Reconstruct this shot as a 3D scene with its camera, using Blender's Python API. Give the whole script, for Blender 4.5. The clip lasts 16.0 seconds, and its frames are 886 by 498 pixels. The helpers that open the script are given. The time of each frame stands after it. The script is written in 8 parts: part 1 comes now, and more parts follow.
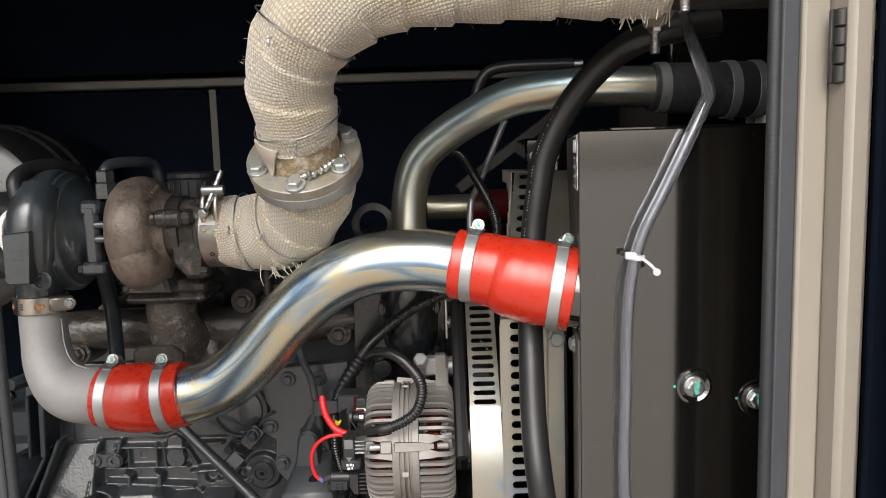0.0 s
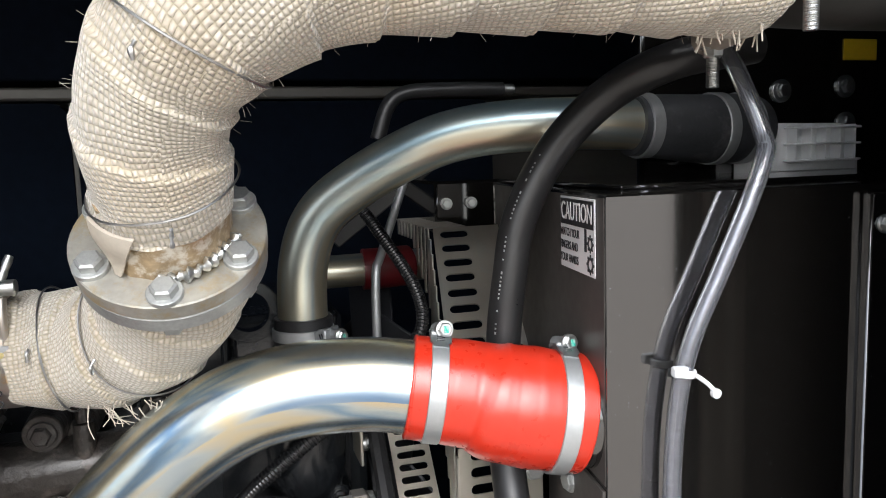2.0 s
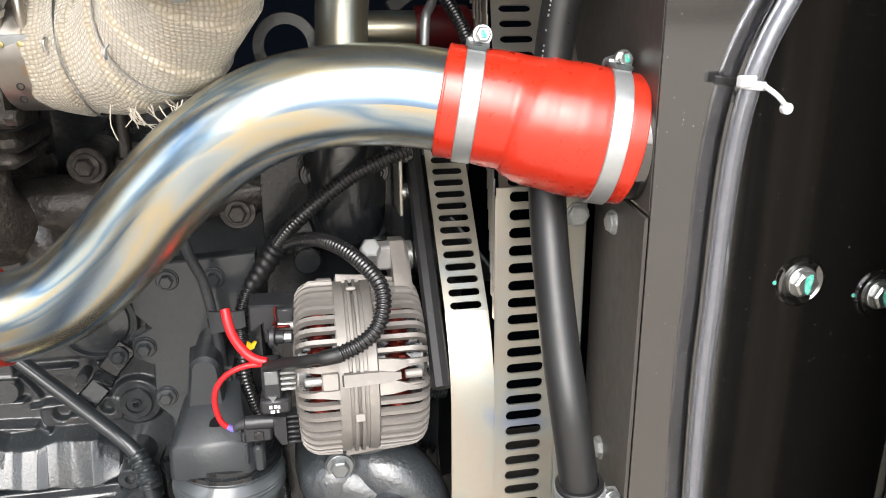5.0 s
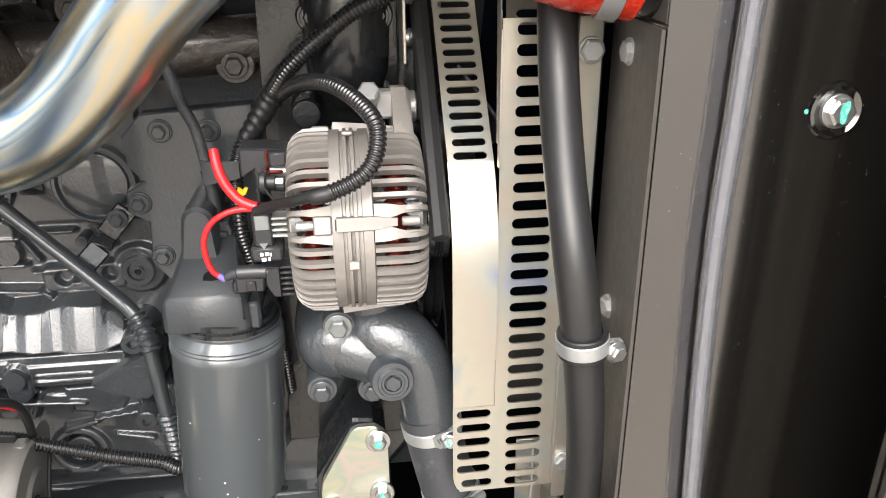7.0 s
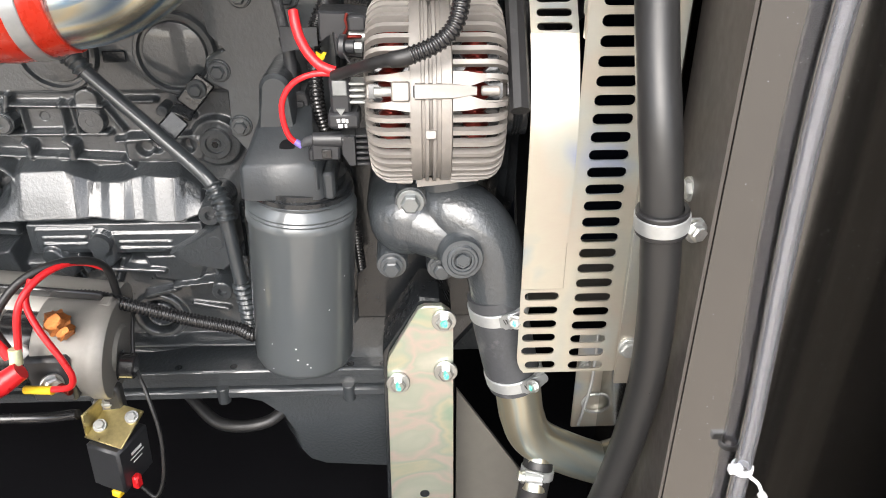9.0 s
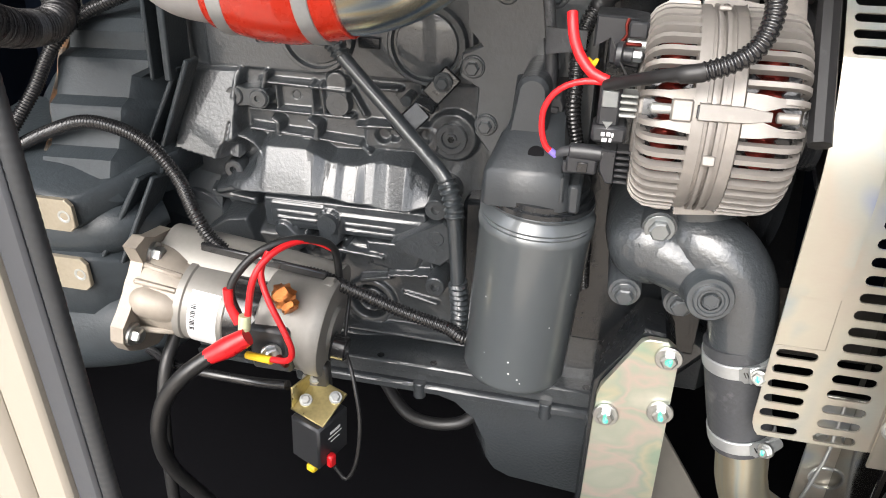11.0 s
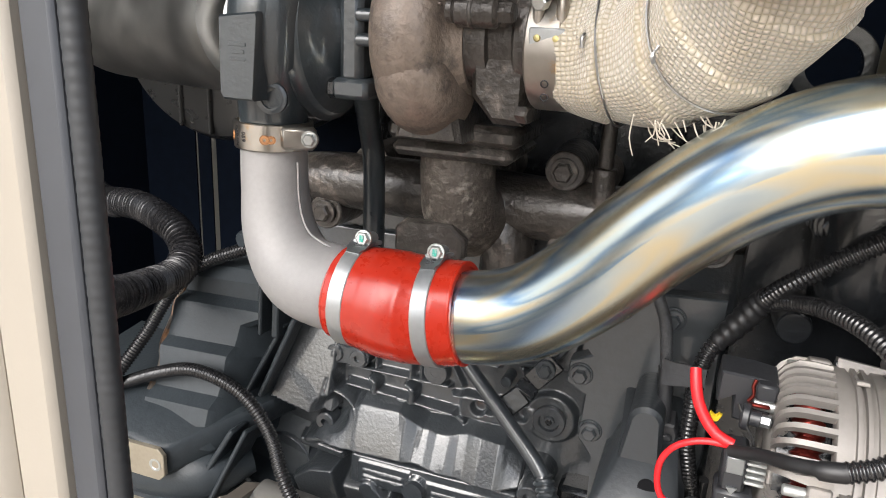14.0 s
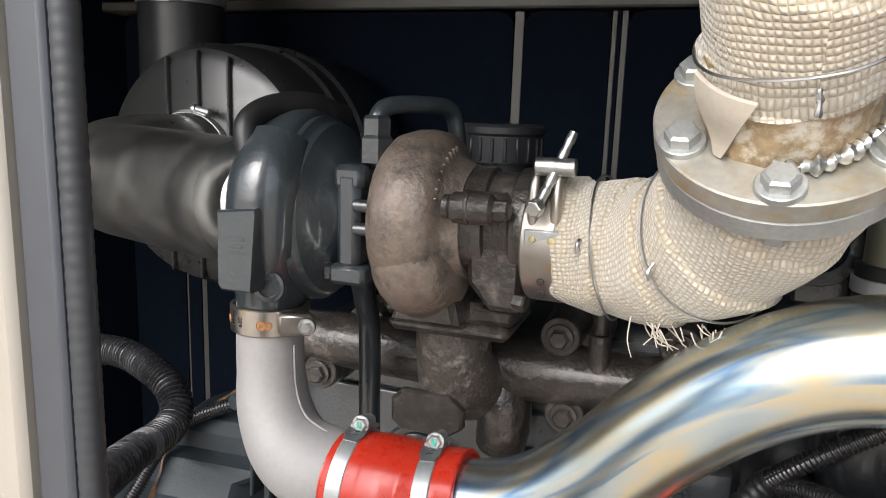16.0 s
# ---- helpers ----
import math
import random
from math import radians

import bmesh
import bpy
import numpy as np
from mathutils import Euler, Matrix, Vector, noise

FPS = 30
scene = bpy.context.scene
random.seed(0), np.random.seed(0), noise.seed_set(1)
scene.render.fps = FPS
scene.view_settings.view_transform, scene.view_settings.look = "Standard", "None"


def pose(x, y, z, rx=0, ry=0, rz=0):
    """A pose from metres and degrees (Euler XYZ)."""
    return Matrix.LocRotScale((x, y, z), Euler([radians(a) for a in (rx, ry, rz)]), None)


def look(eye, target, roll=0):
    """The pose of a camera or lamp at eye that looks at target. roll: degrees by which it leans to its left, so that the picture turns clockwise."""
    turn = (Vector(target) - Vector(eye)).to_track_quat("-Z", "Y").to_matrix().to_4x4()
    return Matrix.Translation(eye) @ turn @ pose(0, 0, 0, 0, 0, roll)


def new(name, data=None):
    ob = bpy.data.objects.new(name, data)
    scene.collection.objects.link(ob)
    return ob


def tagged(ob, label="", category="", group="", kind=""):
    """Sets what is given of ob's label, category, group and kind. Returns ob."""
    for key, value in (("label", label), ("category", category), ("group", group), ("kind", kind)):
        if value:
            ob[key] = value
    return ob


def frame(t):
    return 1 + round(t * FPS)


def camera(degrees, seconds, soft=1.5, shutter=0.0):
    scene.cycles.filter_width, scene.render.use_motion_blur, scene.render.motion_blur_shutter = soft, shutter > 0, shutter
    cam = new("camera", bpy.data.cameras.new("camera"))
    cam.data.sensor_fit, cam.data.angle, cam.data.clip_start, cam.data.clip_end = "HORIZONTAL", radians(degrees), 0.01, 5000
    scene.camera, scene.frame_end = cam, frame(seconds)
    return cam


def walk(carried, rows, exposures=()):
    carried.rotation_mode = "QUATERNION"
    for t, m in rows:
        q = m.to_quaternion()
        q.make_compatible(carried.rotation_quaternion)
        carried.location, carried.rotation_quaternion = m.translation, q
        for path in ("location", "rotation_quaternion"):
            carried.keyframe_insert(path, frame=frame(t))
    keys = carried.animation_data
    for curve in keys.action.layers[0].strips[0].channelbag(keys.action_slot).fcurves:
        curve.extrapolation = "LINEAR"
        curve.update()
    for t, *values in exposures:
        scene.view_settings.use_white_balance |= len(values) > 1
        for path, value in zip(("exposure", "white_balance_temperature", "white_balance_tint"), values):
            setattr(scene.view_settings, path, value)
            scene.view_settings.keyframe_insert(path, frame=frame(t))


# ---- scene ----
cam = camera(61.5, 16.0, soft=1.0)
PATH = [
    (0, (0.001, 0.044, 1.279), (0.007, 2.029, 1.032), -1.7),
    (0.5, (-0.087, 0.193, 1.314), (0.141, 2.162, 1.048), -1.8),
    (1, (-0.156, 0.29, 1.339), (0.255, 2.23, 1.079), -2.1),
    (1.5, (-0.157, 0.336, 1.348), (0.383, 2.247, 1.109), -2.2),
    (2, (-0.126, 0.374, 1.336), (0.444, 2.276, 1.093), -1.9),
    (2.5, (-0.122, 0.392, 1.307), (0.438, 2.289, 1.01), -1.5),
    (3, (-0.118, 0.389, 1.28), (0.389, 2.292, 0.93), -1.1),
    (3.5, (-0.106, 0.381, 1.263), (0.339, 2.287, 0.85), -0.6),
    (4, (-0.102, 0.377, 1.242), (0.302, 2.274, 0.754), -0.6),
    (4.2, (-0.099, 0.379, 1.239), (0.293, 2.269, 0.715), -0.6),
    (6.3, (-0.065, 0.401, 1.148), (0.19, 2.26, 0.457), -0.6),
    (6.5, (-0.062, 0.401, 1.141), (0.186, 2.253, 0.428), -0.6),
    (7, (-0.055, 0.4, 1.12), (0.183, 2.23, 0.348), -0.5),
    (7.5, (-0.052, 0.397, 1.113), (0.175, 2.2, 0.278), -0.4),
    (8, (-0.054, 0.393, 1.105), (0.15, 2.173, 0.216), -0.1),
    (8.5, (-0.058, 0.394, 1.096), (0.086, 2.151, 0.151), -0.3),
    (9, (-0.066, 0.392, 1.084), (-0.005, 2.136, 0.107), -0.1),
    (9.5, (-0.085, 0.408, 1.074), (-0.157, 2.139, 0.076), -0.4),
    (9.7, (-0.09, 0.414, 1.074), (-0.22, 2.138, 0.07), -0.4),
    (11.8, (-0.148, 0.453, 1.089), (-0.669, 2.148, 0.165), 0.9),
    (12, (-0.151, 0.46, 1.105), (-0.701, 2.163, 0.212), 0.9),
    (12.5, (-0.169, 0.473, 1.132), (-0.757, 2.2, 0.315), 1.7),
    (13, (-0.177, 0.485, 1.159), (-0.798, 2.233, 0.411), 2.3),
    (13.5, (-0.183, 0.489, 1.18), (-0.818, 2.261, 0.506), 2.6),
    (14, (-0.183, 0.492, 1.204), (-0.826, 2.286, 0.599), 2.8),
    (14.5, (-0.186, 0.496, 1.228), (-0.834, 2.308, 0.685), 2.9),
    (15, (-0.192, 0.498, 1.251), (-0.838, 2.328, 0.77), 2.9),
    (15.5, (-0.195, 0.503, 1.269), (-0.844, 2.344, 0.836), 2.6),
    (16, (-0.201, 0.507, 1.285), (-0.84, 2.364, 0.904), 1.9),
]
walk(cam, [(t, look(eye, target, roll)) for t, eye, target, roll in PATH], [(0, 0.60, 6450, 10), (0.5, 0.76, 6000, 9), (1.5, 0.98, 6000, 9), (4, 1.22, 6200, 9), (7, 1.54, 6500, 10), (9.5, 1.62, 6450, 10), (12, 1.36, 6450, 10), (14, 1.22, 6350, 10), (16, 1.16, 6250, 10)])

# ---------------------------------------------------------------- light
world = bpy.data.worlds.new("sky")
scene.world = world
world.use_nodes = True
wn, wl = world.node_tree.nodes, world.node_tree.links
sky = wn.new("ShaderNodeTexSky")
sky.sky_type = "NISHITA"
sky.sun_disc = False
sky.sun_elevation, sky.sun_rotation = radians(39), radians(194)
sky.air_density, sky.dust_density = 1.0, 4.0
pale = wn.new("ShaderNodeHueSaturation")
pale.inputs["Saturation"].default_value = 0.5
wl.new(sky.outputs[0], pale.inputs["Color"])
wl.new(pale.outputs[0], wn["Background"].inputs[0])
wn["Background"].inputs[1].default_value = 0.15
sun_data = bpy.data.lights.new("sun", "SUN")
sun_data.energy, sun_data.angle, sun_data.color = 0.95, radians(55), (1.0, 0.985, 0.96)
sun = new("sun", sun_data)
sun.matrix_world = look((0, 0, 6), (0.45, 1.75, 6 - 1.45))

# ---------------------------------------------------------------- materials
def material(name, color, rough=0.5, metal=0.0, vary=0.15, scale=40.0, bump=0.0, bump_scale=300.0,
             dirt=None, dirt_amount=0.35, dirt_scale=18.0, rough_vary=0.1, coat=0.0, spec=0.5, bump_depth=0.001, coat_rough=None):
    """A surface with grain and blotches at two scales, fine relief and, where dirt is given, worn patches."""
    m = bpy.data.materials.new(name)
    m.use_nodes = True
    n, l = m.node_tree.nodes, m.node_tree.links
    b = n["Principled BSDF"]
    co = n.new("ShaderNodeTexCoord")
    big, small = n.new("ShaderNodeTexNoise"), n.new("ShaderNodeTexNoise")
    for t, s, d in ((big, scale * 0.3, 3), (small, scale * 4, 4)):
        t.inputs["Scale"].default_value, t.inputs["Detail"].default_value = s, d
        l.new(co.outputs["Object"], t.inputs["Vector"])
    add = n.new("ShaderNodeMath"); add.operation = "ADD"
    l.new(big.outputs[0], add.inputs[0]); l.new(small.outputs[0], add.inputs[1])
    rng = n.new("ShaderNodeMapRange")
    for i, v in enumerate((0.6, 1.4, 1 - vary, 1 + vary), 1):
        rng.inputs[i].default_value = v
    l.new(add.outputs[0], rng.inputs[0])
    mul = n.new("ShaderNodeVectorMath"); mul.operation = "SCALE"
    mul.inputs[0].default_value = color
    l.new(rng.outputs[0], mul.inputs["Scale"])
    col = mul.outputs[0]
    rr = n.new("ShaderNodeMapRange")
    for i, v in enumerate((0.6, 1.4, max(0.02, rough - rough_vary), min(1.0, rough + rough_vary)), 1):
        rr.inputs[i].default_value = v
    l.new(add.outputs[0], rr.inputs[0])
    rough_out = rr.outputs[0]
    if dirt:
        dn = n.new("ShaderNodeTexNoise")
        dn.inputs["Scale"].default_value, dn.inputs["Detail"].default_value, dn.inputs["Roughness"].default_value = dirt_scale, 8, 0.7
        l.new(co.outputs["Object"], dn.inputs["Vector"])
        ramp = n.new("ShaderNodeMapRange")
        for i, v in enumerate((0.62 - 0.25 * dirt_amount, 0.72 - 0.2 * dirt_amount, 0.0, 1.0), 1):
            ramp.inputs[i].default_value = v
        l.new(dn.outputs[0], ramp.inputs[0])
        mix = n.new("ShaderNodeMix"); mix.data_type = "RGBA"
        l.new(ramp.outputs[0], mix.inputs[0])
        l.new(col, mix.inputs[6])
        mix.inputs[7].default_value = (*dirt, 1)
        col = mix.outputs[2]
    l.new(col, b.inputs["Base Color"])
    l.new(rough_out, b.inputs["Roughness"])
    b.inputs["Metallic"].default_value = metal
    b.inputs["Coat Weight"].default_value = coat
    b.inputs["Coat Roughness"].default_value = rough if coat_rough is None else coat_rough
    b.inputs["Specular IOR Level"].default_value = spec
    if bump:
        bn = n.new("ShaderNodeTexNoise")
        bn.inputs["Scale"].default_value, bn.inputs["Detail"].default_value = bump_scale, 4
        l.new(co.outputs["Object"], bn.inputs["Vector"])
        bp = n.new("ShaderNodeBump")
        bp.inputs["Strength"].default_value, bp.inputs["Distance"].default_value = bump, bump_depth
        l.new(bn.outputs[0], bp.inputs["Height"])
        l.new(bp.outputs[0], b.inputs["Normal"])
    return m


def zinc(name, stretch, tones, rough=0.2, metal=1.0, scratch=0.025):
    """Passivated zinc plate: streaks of pale yellow, grey and blue along the part, with fine scratches."""
    m = bpy.data.materials.new(name)
    m.use_nodes = True
    n, l = m.node_tree.nodes, m.node_tree.links
    b = n["Principled BSDF"]
    co = n.new("ShaderNodeTexCoord")
    mp = n.new("ShaderNodeMapping")
    mp.inputs["Scale"].default_value = stretch
    l.new(co.outputs["UV"], mp.inputs[0])
    ns = n.new("ShaderNodeTexNoise")
    ns.inputs["Scale"].default_value, ns.inputs["Detail"].default_value = 1.0, 3
    ns.inputs["Distortion"].default_value = 0.6
    l.new(mp.outputs[0], ns.inputs["Vector"])
    ramp = n.new("ShaderNodeValToRGB")
    stops = ramp.color_ramp.elements
    for e, (p, c) in ((stops[0], tones[0]), (stops[1], tones[-1])):
        e.position, e.color = p, (*c, 1)
    for p, c in tones[1:-1]:
        stops.new(p).color = (*c, 1)
    l.new(ns.outputs[0], ramp.inputs[0])
    l.new(ramp.outputs[0], b.inputs["Base Color"])
    sc = n.new("ShaderNodeTexNoise")
    mp2 = n.new("ShaderNodeMapping")
    mp2.inputs["Scale"].default_value = (stretch[0] * 5, stretch[1] * 14, 1)
    l.new(co.outputs["UV"], mp2.inputs[0])
    l.new(mp2.outputs[0], sc.inputs["Vector"])
    sc.inputs["Scale"].default_value, sc.inputs["Detail"].default_value = 4.0, 5
    rr = n.new("ShaderNodeMapRange")
    for i, v in enumerate((0.35, 0.7, rough * 0.85, rough * 1.25), 1):
        rr.inputs[i].default_value = v
    l.new(sc.outputs[0], rr.inputs[0])
    b.inputs["Roughness"].default_value = rough
    if scratch:
        l.new(rr.outputs[0], b.inputs["Roughness"])
    bp = n.new("ShaderNodeBump")
    bp.inputs["Strength"].default_value, bp.inputs["Distance"].default_value = scratch, 0.0006
    l.new(sc.outputs[0], bp.inputs["Height"])
    if scratch:
        l.new(bp.outputs[0], b.inputs["Normal"])
    b.inputs["Metallic"].default_value = metal
    return m


def woven(name, color, pitch):
    """Coarse glass-fibre cloth in plain weave, threads along and across the wrap."""
    m = bpy.data.materials.new(name)
    m.use_nodes = True
    n, l = m.node_tree.nodes, m.node_tree.links
    b = n["Principled BSDF"]
    co = n.new("ShaderNodeTexCoord")
    wob = n.new("ShaderNodeTexNoise")
    wob.inputs["Scale"].default_value, wob.inputs["Detail"].default_value = 35, 3
    l.new(co.outputs["Object"], wob.inputs["Vector"])
    wv = n.new("ShaderNodeVectorMath"); wv.operation = "SCALE"
    wv.inputs["Scale"].default_value = pitch * 1.6
    l.new(wob.outputs["Color"], wv.inputs[0])
    ad = n.new("ShaderNodeVectorMath"); ad.operation = "ADD"
    l.new(co.outputs["UV"], ad.inputs[0]); l.new(wv.outputs[0], ad.inputs[1])
    sep = n.new("ShaderNodeSeparateXYZ")
    turn = n.new("ShaderNodeVectorRotate")
    turn.rotation_type = "Z_AXIS"
    turn.inputs["Angle"].default_value = radians(14)
    l.new(ad.outputs[0], turn.inputs["Vector"])
    l.new(turn.outputs[0], sep.inputs[0])

    def op(kind, a, c=None):
        k = n.new("ShaderNodeMath"); k.operation = kind
        for i, v in enumerate((a, c)):
            if v is None:
                continue
            if isinstance(v, (int, float)):
                k.inputs[i].default_value = v
            else:
                l.new(v, k.inputs[i])
        return k.outputs[0]
    w = math.pi / pitch
    su = op("SINE", op("MULTIPLY", sep.outputs[0], w))
    sv = op("SINE", op("MULTIPLY", sep.outputs[1], w))
    au, av = op("ABSOLUTE", su), op("ABSOLUTE", sv)
    over = op("GREATER_THAN", op("MULTIPLY", op("SINE", op("MULTIPLY", sep.outputs[0], w)), sv), 0.0)
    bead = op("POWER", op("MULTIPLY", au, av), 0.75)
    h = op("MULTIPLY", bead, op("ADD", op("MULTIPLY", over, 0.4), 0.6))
    # Colour falls off with weave height, painting shade between the threads.
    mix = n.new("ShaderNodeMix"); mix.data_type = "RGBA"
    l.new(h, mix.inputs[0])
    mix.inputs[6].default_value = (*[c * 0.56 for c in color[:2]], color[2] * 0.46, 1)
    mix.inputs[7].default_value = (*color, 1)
    st = n.new("ShaderNodeTexNoise")
    st.inputs["Scale"].default_value, st.inputs["Detail"].default_value = 14, 5
    l.new(co.outputs["Object"], st.inputs["Vector"])
    rng = n.new("ShaderNodeMapRange")
    for i, v in enumerate((0.45, 0.75, 0.0, 0.5), 1):
        rng.inputs[i].default_value = v
    l.new(st.outputs[0], rng.inputs[0])
    tint = n.new("ShaderNodeMix"); tint.data_type = "RGBA"; tint.blend_type = "MULTIPLY"
    l.new(rng.outputs[0], tint.inputs[0]); l.new(mix.outputs[2], tint.inputs[6])
    tint.inputs[7].default_value = (0.9, 0.74, 0.52, 1)
    l.new(tint.outputs[2], b.inputs["Base Color"])
    b.inputs["Roughness"].default_value = 0.85
    b.inputs["Sheen Weight"].default_value = 0.5
    bp = n.new("ShaderNodeBump")
    bp.inputs["Strength"].default_value, bp.inputs["Distance"].default_value = 0.85, 0.0014
    l.new(h, bp.inputs["Height"])
    l.new(bp.outputs[0], b.inputs["Normal"])
    return m


# Plating tones, strengthened with blue and gold reflection bands put into the colour.
ZT = [(0.32, (0.26, 0.42, 0.66)), (0.40, (0.66, 0.76, 0.78)), (0.45, (0.90, 0.78, 0.50)), (0.50, (0.72, 0.78, 0.74)), (0.545, (0.28, 0.46, 0.66)), (0.59, (0.68, 0.76, 0.74)), (0.66, (0.88, 0.75, 0.48))]
M_PIPE = zinc("zinc_plated_tube", (3.2, 26.0, 1.0), [(p, tuple(0.8 * (0.86 * q + 0.14 * sum(c) / 3) for q in c)) for p, c in ZT], 0.27, 0.95, 0)
M_PIPE2 = zinc("zinc_yellow_tube", (2.6, 26.0, 1.0), [(0.36, (0.30, 0.40, 0.44)), (0.46, (0.50, 0.52, 0.46)), (0.54, (0.56, 0.50, 0.36)), (0.64, (0.34, 0.42, 0.46))], 0.33, 0.9, 0)
M_ZPLATE = zinc("zinc_sheet", (7.0, 7.0, 1.0), [(0.3, (0.32, 0.37, 0.39)), (0.42, (0.47, 0.45, 0.38)), (0.52, (0.46, 0.42, 0.36)), (0.6, (0.43, 0.44, 0.40)), (0.7, (0.28, 0.33, 0.48))], 0.36, 0.74, 0.012)
M_ZGREEN = zinc("zinc_bracket", (9.0, 13.0, 1.0), [(0.30, (0.36, 0.46, 0.36)), (0.40, (0.54, 0.53, 0.40)), (0.46, (0.42, 0.48, 0.40)), (0.52, (0.58, 0.50, 0.45)), (0.58, (0.46, 0.50, 0.42)), (0.70, (0.60, 0.60, 0.52))], 0.36, 0.82, 0.02)
M_CLAMP = material("bright_clamp_steel", (0.44, 0.455, 0.46), 0.42, 0.7, 0.1, 60, 0.05, 500)
M_CLAMPD = material("grey_clamp_steel", (0.27, 0.285, 0.29), 0.4, 0.8, 0.1, 60, 0.05, 500)
M_BOLT = material("zinc_bolt", (0.5, 0.51, 0.5), 0.38, 1.0, 0.15, 80, 0.1, 400)
M_BOLTG = material("grey_bolt", (0.42, 0.43, 0.42), 0.5, 0.7, 0.2, 80, 0.1, 400)
M_MARK = material("green_paint_mark", (0.02, 0.40, 0.30), 0.4, 0, 0.35, 300, dirt=(0.30, 0.42, 0.38), dirt_amount=0.6, dirt_scale=500)
M_RED = material("red_silicone", (0.49, 0.026, 0.010), 0.32, 0, 0.08, 30, 0.05, 70, coat=0.35, coat_rough=0.12, spec=0.5)
M_REDW = material("red_cable", (0.65, 0.015, 0.02), 0.35, 0, 0.08, 60)
M_ALU = material("cast_aluminium", (0.31, 0.30, 0.295), 0.6, 0.25, 0.1, 50, 0.2, 1200)
M_ALT = material("die_cast_aluminium", (0.265, 0.247, 0.23), 0.5, 0.45, 0.1, 40, 0.08, 700, dirt=(0.32, 0.29, 0.26), dirt_amount=0.3, dirt_scale=30)
M_STEEL = material("starter_steel", (0.25, 0.24, 0.222), 0.5, 0.35, 0.1, 40, 0.06, 500)
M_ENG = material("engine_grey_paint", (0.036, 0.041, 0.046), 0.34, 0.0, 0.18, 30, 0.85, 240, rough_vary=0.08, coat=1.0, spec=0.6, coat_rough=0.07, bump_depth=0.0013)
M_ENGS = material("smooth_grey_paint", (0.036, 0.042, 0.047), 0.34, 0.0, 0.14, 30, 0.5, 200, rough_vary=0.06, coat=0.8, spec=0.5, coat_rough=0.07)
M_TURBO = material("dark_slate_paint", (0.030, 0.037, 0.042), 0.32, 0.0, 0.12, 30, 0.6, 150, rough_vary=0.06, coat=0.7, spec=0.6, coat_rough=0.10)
# Engine paint with the bay's shade put in; also plain dark parts.
M_ENGD = material("shaded_and_dark_paint", (0.012, 0.0135, 0.0155), 0.22, 0.0, 0.15, 30, 0.5, 200, coat=0.5, coat_rough=0.15)
M_IRON = material("oily_cast_iron", (0.05, 0.044, 0.039), 0.36, 0.25, 0.35, 25, 1.0, 120, dirt=(0.13, 0.11, 0.095), dirt_amount=0.3, dirt_scale=26, bump_depth=0.0025, coat=0.5, coat_rough=0.16)
M_RUST = material("heat_worn_turbine_iron", (0.20, 0.158, 0.128), 0.46, 0.3, 0.35, 30, 0.9, 190, dirt=(0.10, 0.082, 0.07), dirt_amount=0.42, dirt_scale=34, bump_depth=0.0016, coat=0.2, coat_rough=0.25)
M_RUSTD = material("flaking_manifold_iron", (0.10, 0.085, 0.072), 0.5, 0.2, 0.35, 40, 1.0, 150, dirt=(0.26, 0.23, 0.20), dirt_amount=0.4, dirt_scale=40, bump_depth=0.003)
M_RUBBER = material("black_rubber", (0.014, 0.014, 0.015), 0.42, 0, 0.15, 40, 0.08, 300, dirt=(0.045, 0.045, 0.045), dirt_amount=0.1)
M_DUSTY = material("dusty_grey_rubber", (0.034, 0.036, 0.040), 0.5, 0, 0.3, 60, 0.35, 250, dirt=(0.075, 0.075, 0.078), dirt_amount=0.25, dirt_scale=30)
M_HOSE = material("smooth_black_hose", (0.018, 0.018, 0.0185), 0.37, 0, 0.1, 40, 0.03, 500)
M_CAN = material("satin_canister_paint", (0.075, 0.084, 0.09), 0.30, 0, 0.04, 12, 0.0, 200, rough_vary=0.02, coat=0.9, coat_rough=0.06, spec=0.6)
M_CASE = material("air_filter_plastic", (0.030, 0.030, 0.030), 0.33, 0, 0.1, 12, 0.0, 300, coat=0.3, coat_rough=0.25, spec=0.7)
M_BELL = material("satin_housing_paint", (0.028, 0.034, 0.039), 0.40, 0, 0.16, 20, 0.45, 240, spec=0.28)
M_HEAD = material("satin_grey_casting", (0.027, 0.031, 0.035), 0.42, 0, 0.1, 30, 0.35, 220, coat=0.3, coat_rough=0.22, spec=0.5)
M_LOOM = material("black_conduit_plastic", (0.014, 0.014, 0.015), 0.22, 0, 0.1, 40, coat=0.4, coat_rough=0.12)
M_PLASTIC = material("black_connector_plastic", (0.024, 0.025, 0.028), 0.36, 0, 0.12, 60, 0.05, 500)
M_BOX = material("black_powder_coat", (0.0055, 0.005, 0.0045), 0.11, 0, 0.1, 12, 0.03, 700, rough_vary=0.03, coat=1.0, spec=1.0, coat_rough=0.075)
M_BOX.node_tree.nodes["Principled BSDF"].inputs["Coat IOR"].default_value = 1.88
# dust specks on the black paint
bn, bl = M_BOX.node_tree.nodes, M_BOX.node_tree.links
dust = bn.new("ShaderNodeTexVoronoi")
dust.inputs["Scale"].default_value = 250
dco = bn.new("ShaderNodeTexCoord")
bl.new(dco.outputs["Object"], dust.inputs["Vector"])
dsep = bn.new("ShaderNodeSeparateColor")
bl.new(dust.outputs["Color"], dsep.inputs[0])
dsize = bn.new("ShaderNodeMapRange")
for i_, v_ in enumerate((0.5, 1.0, 0.0, 0.11), 1):
    dsize.inputs[i_].default_value = v_
bl.new(dsep.outputs[0], dsize.inputs[0])
dless = bn.new("ShaderNodeMath"); dless.operation = "LESS_THAN"
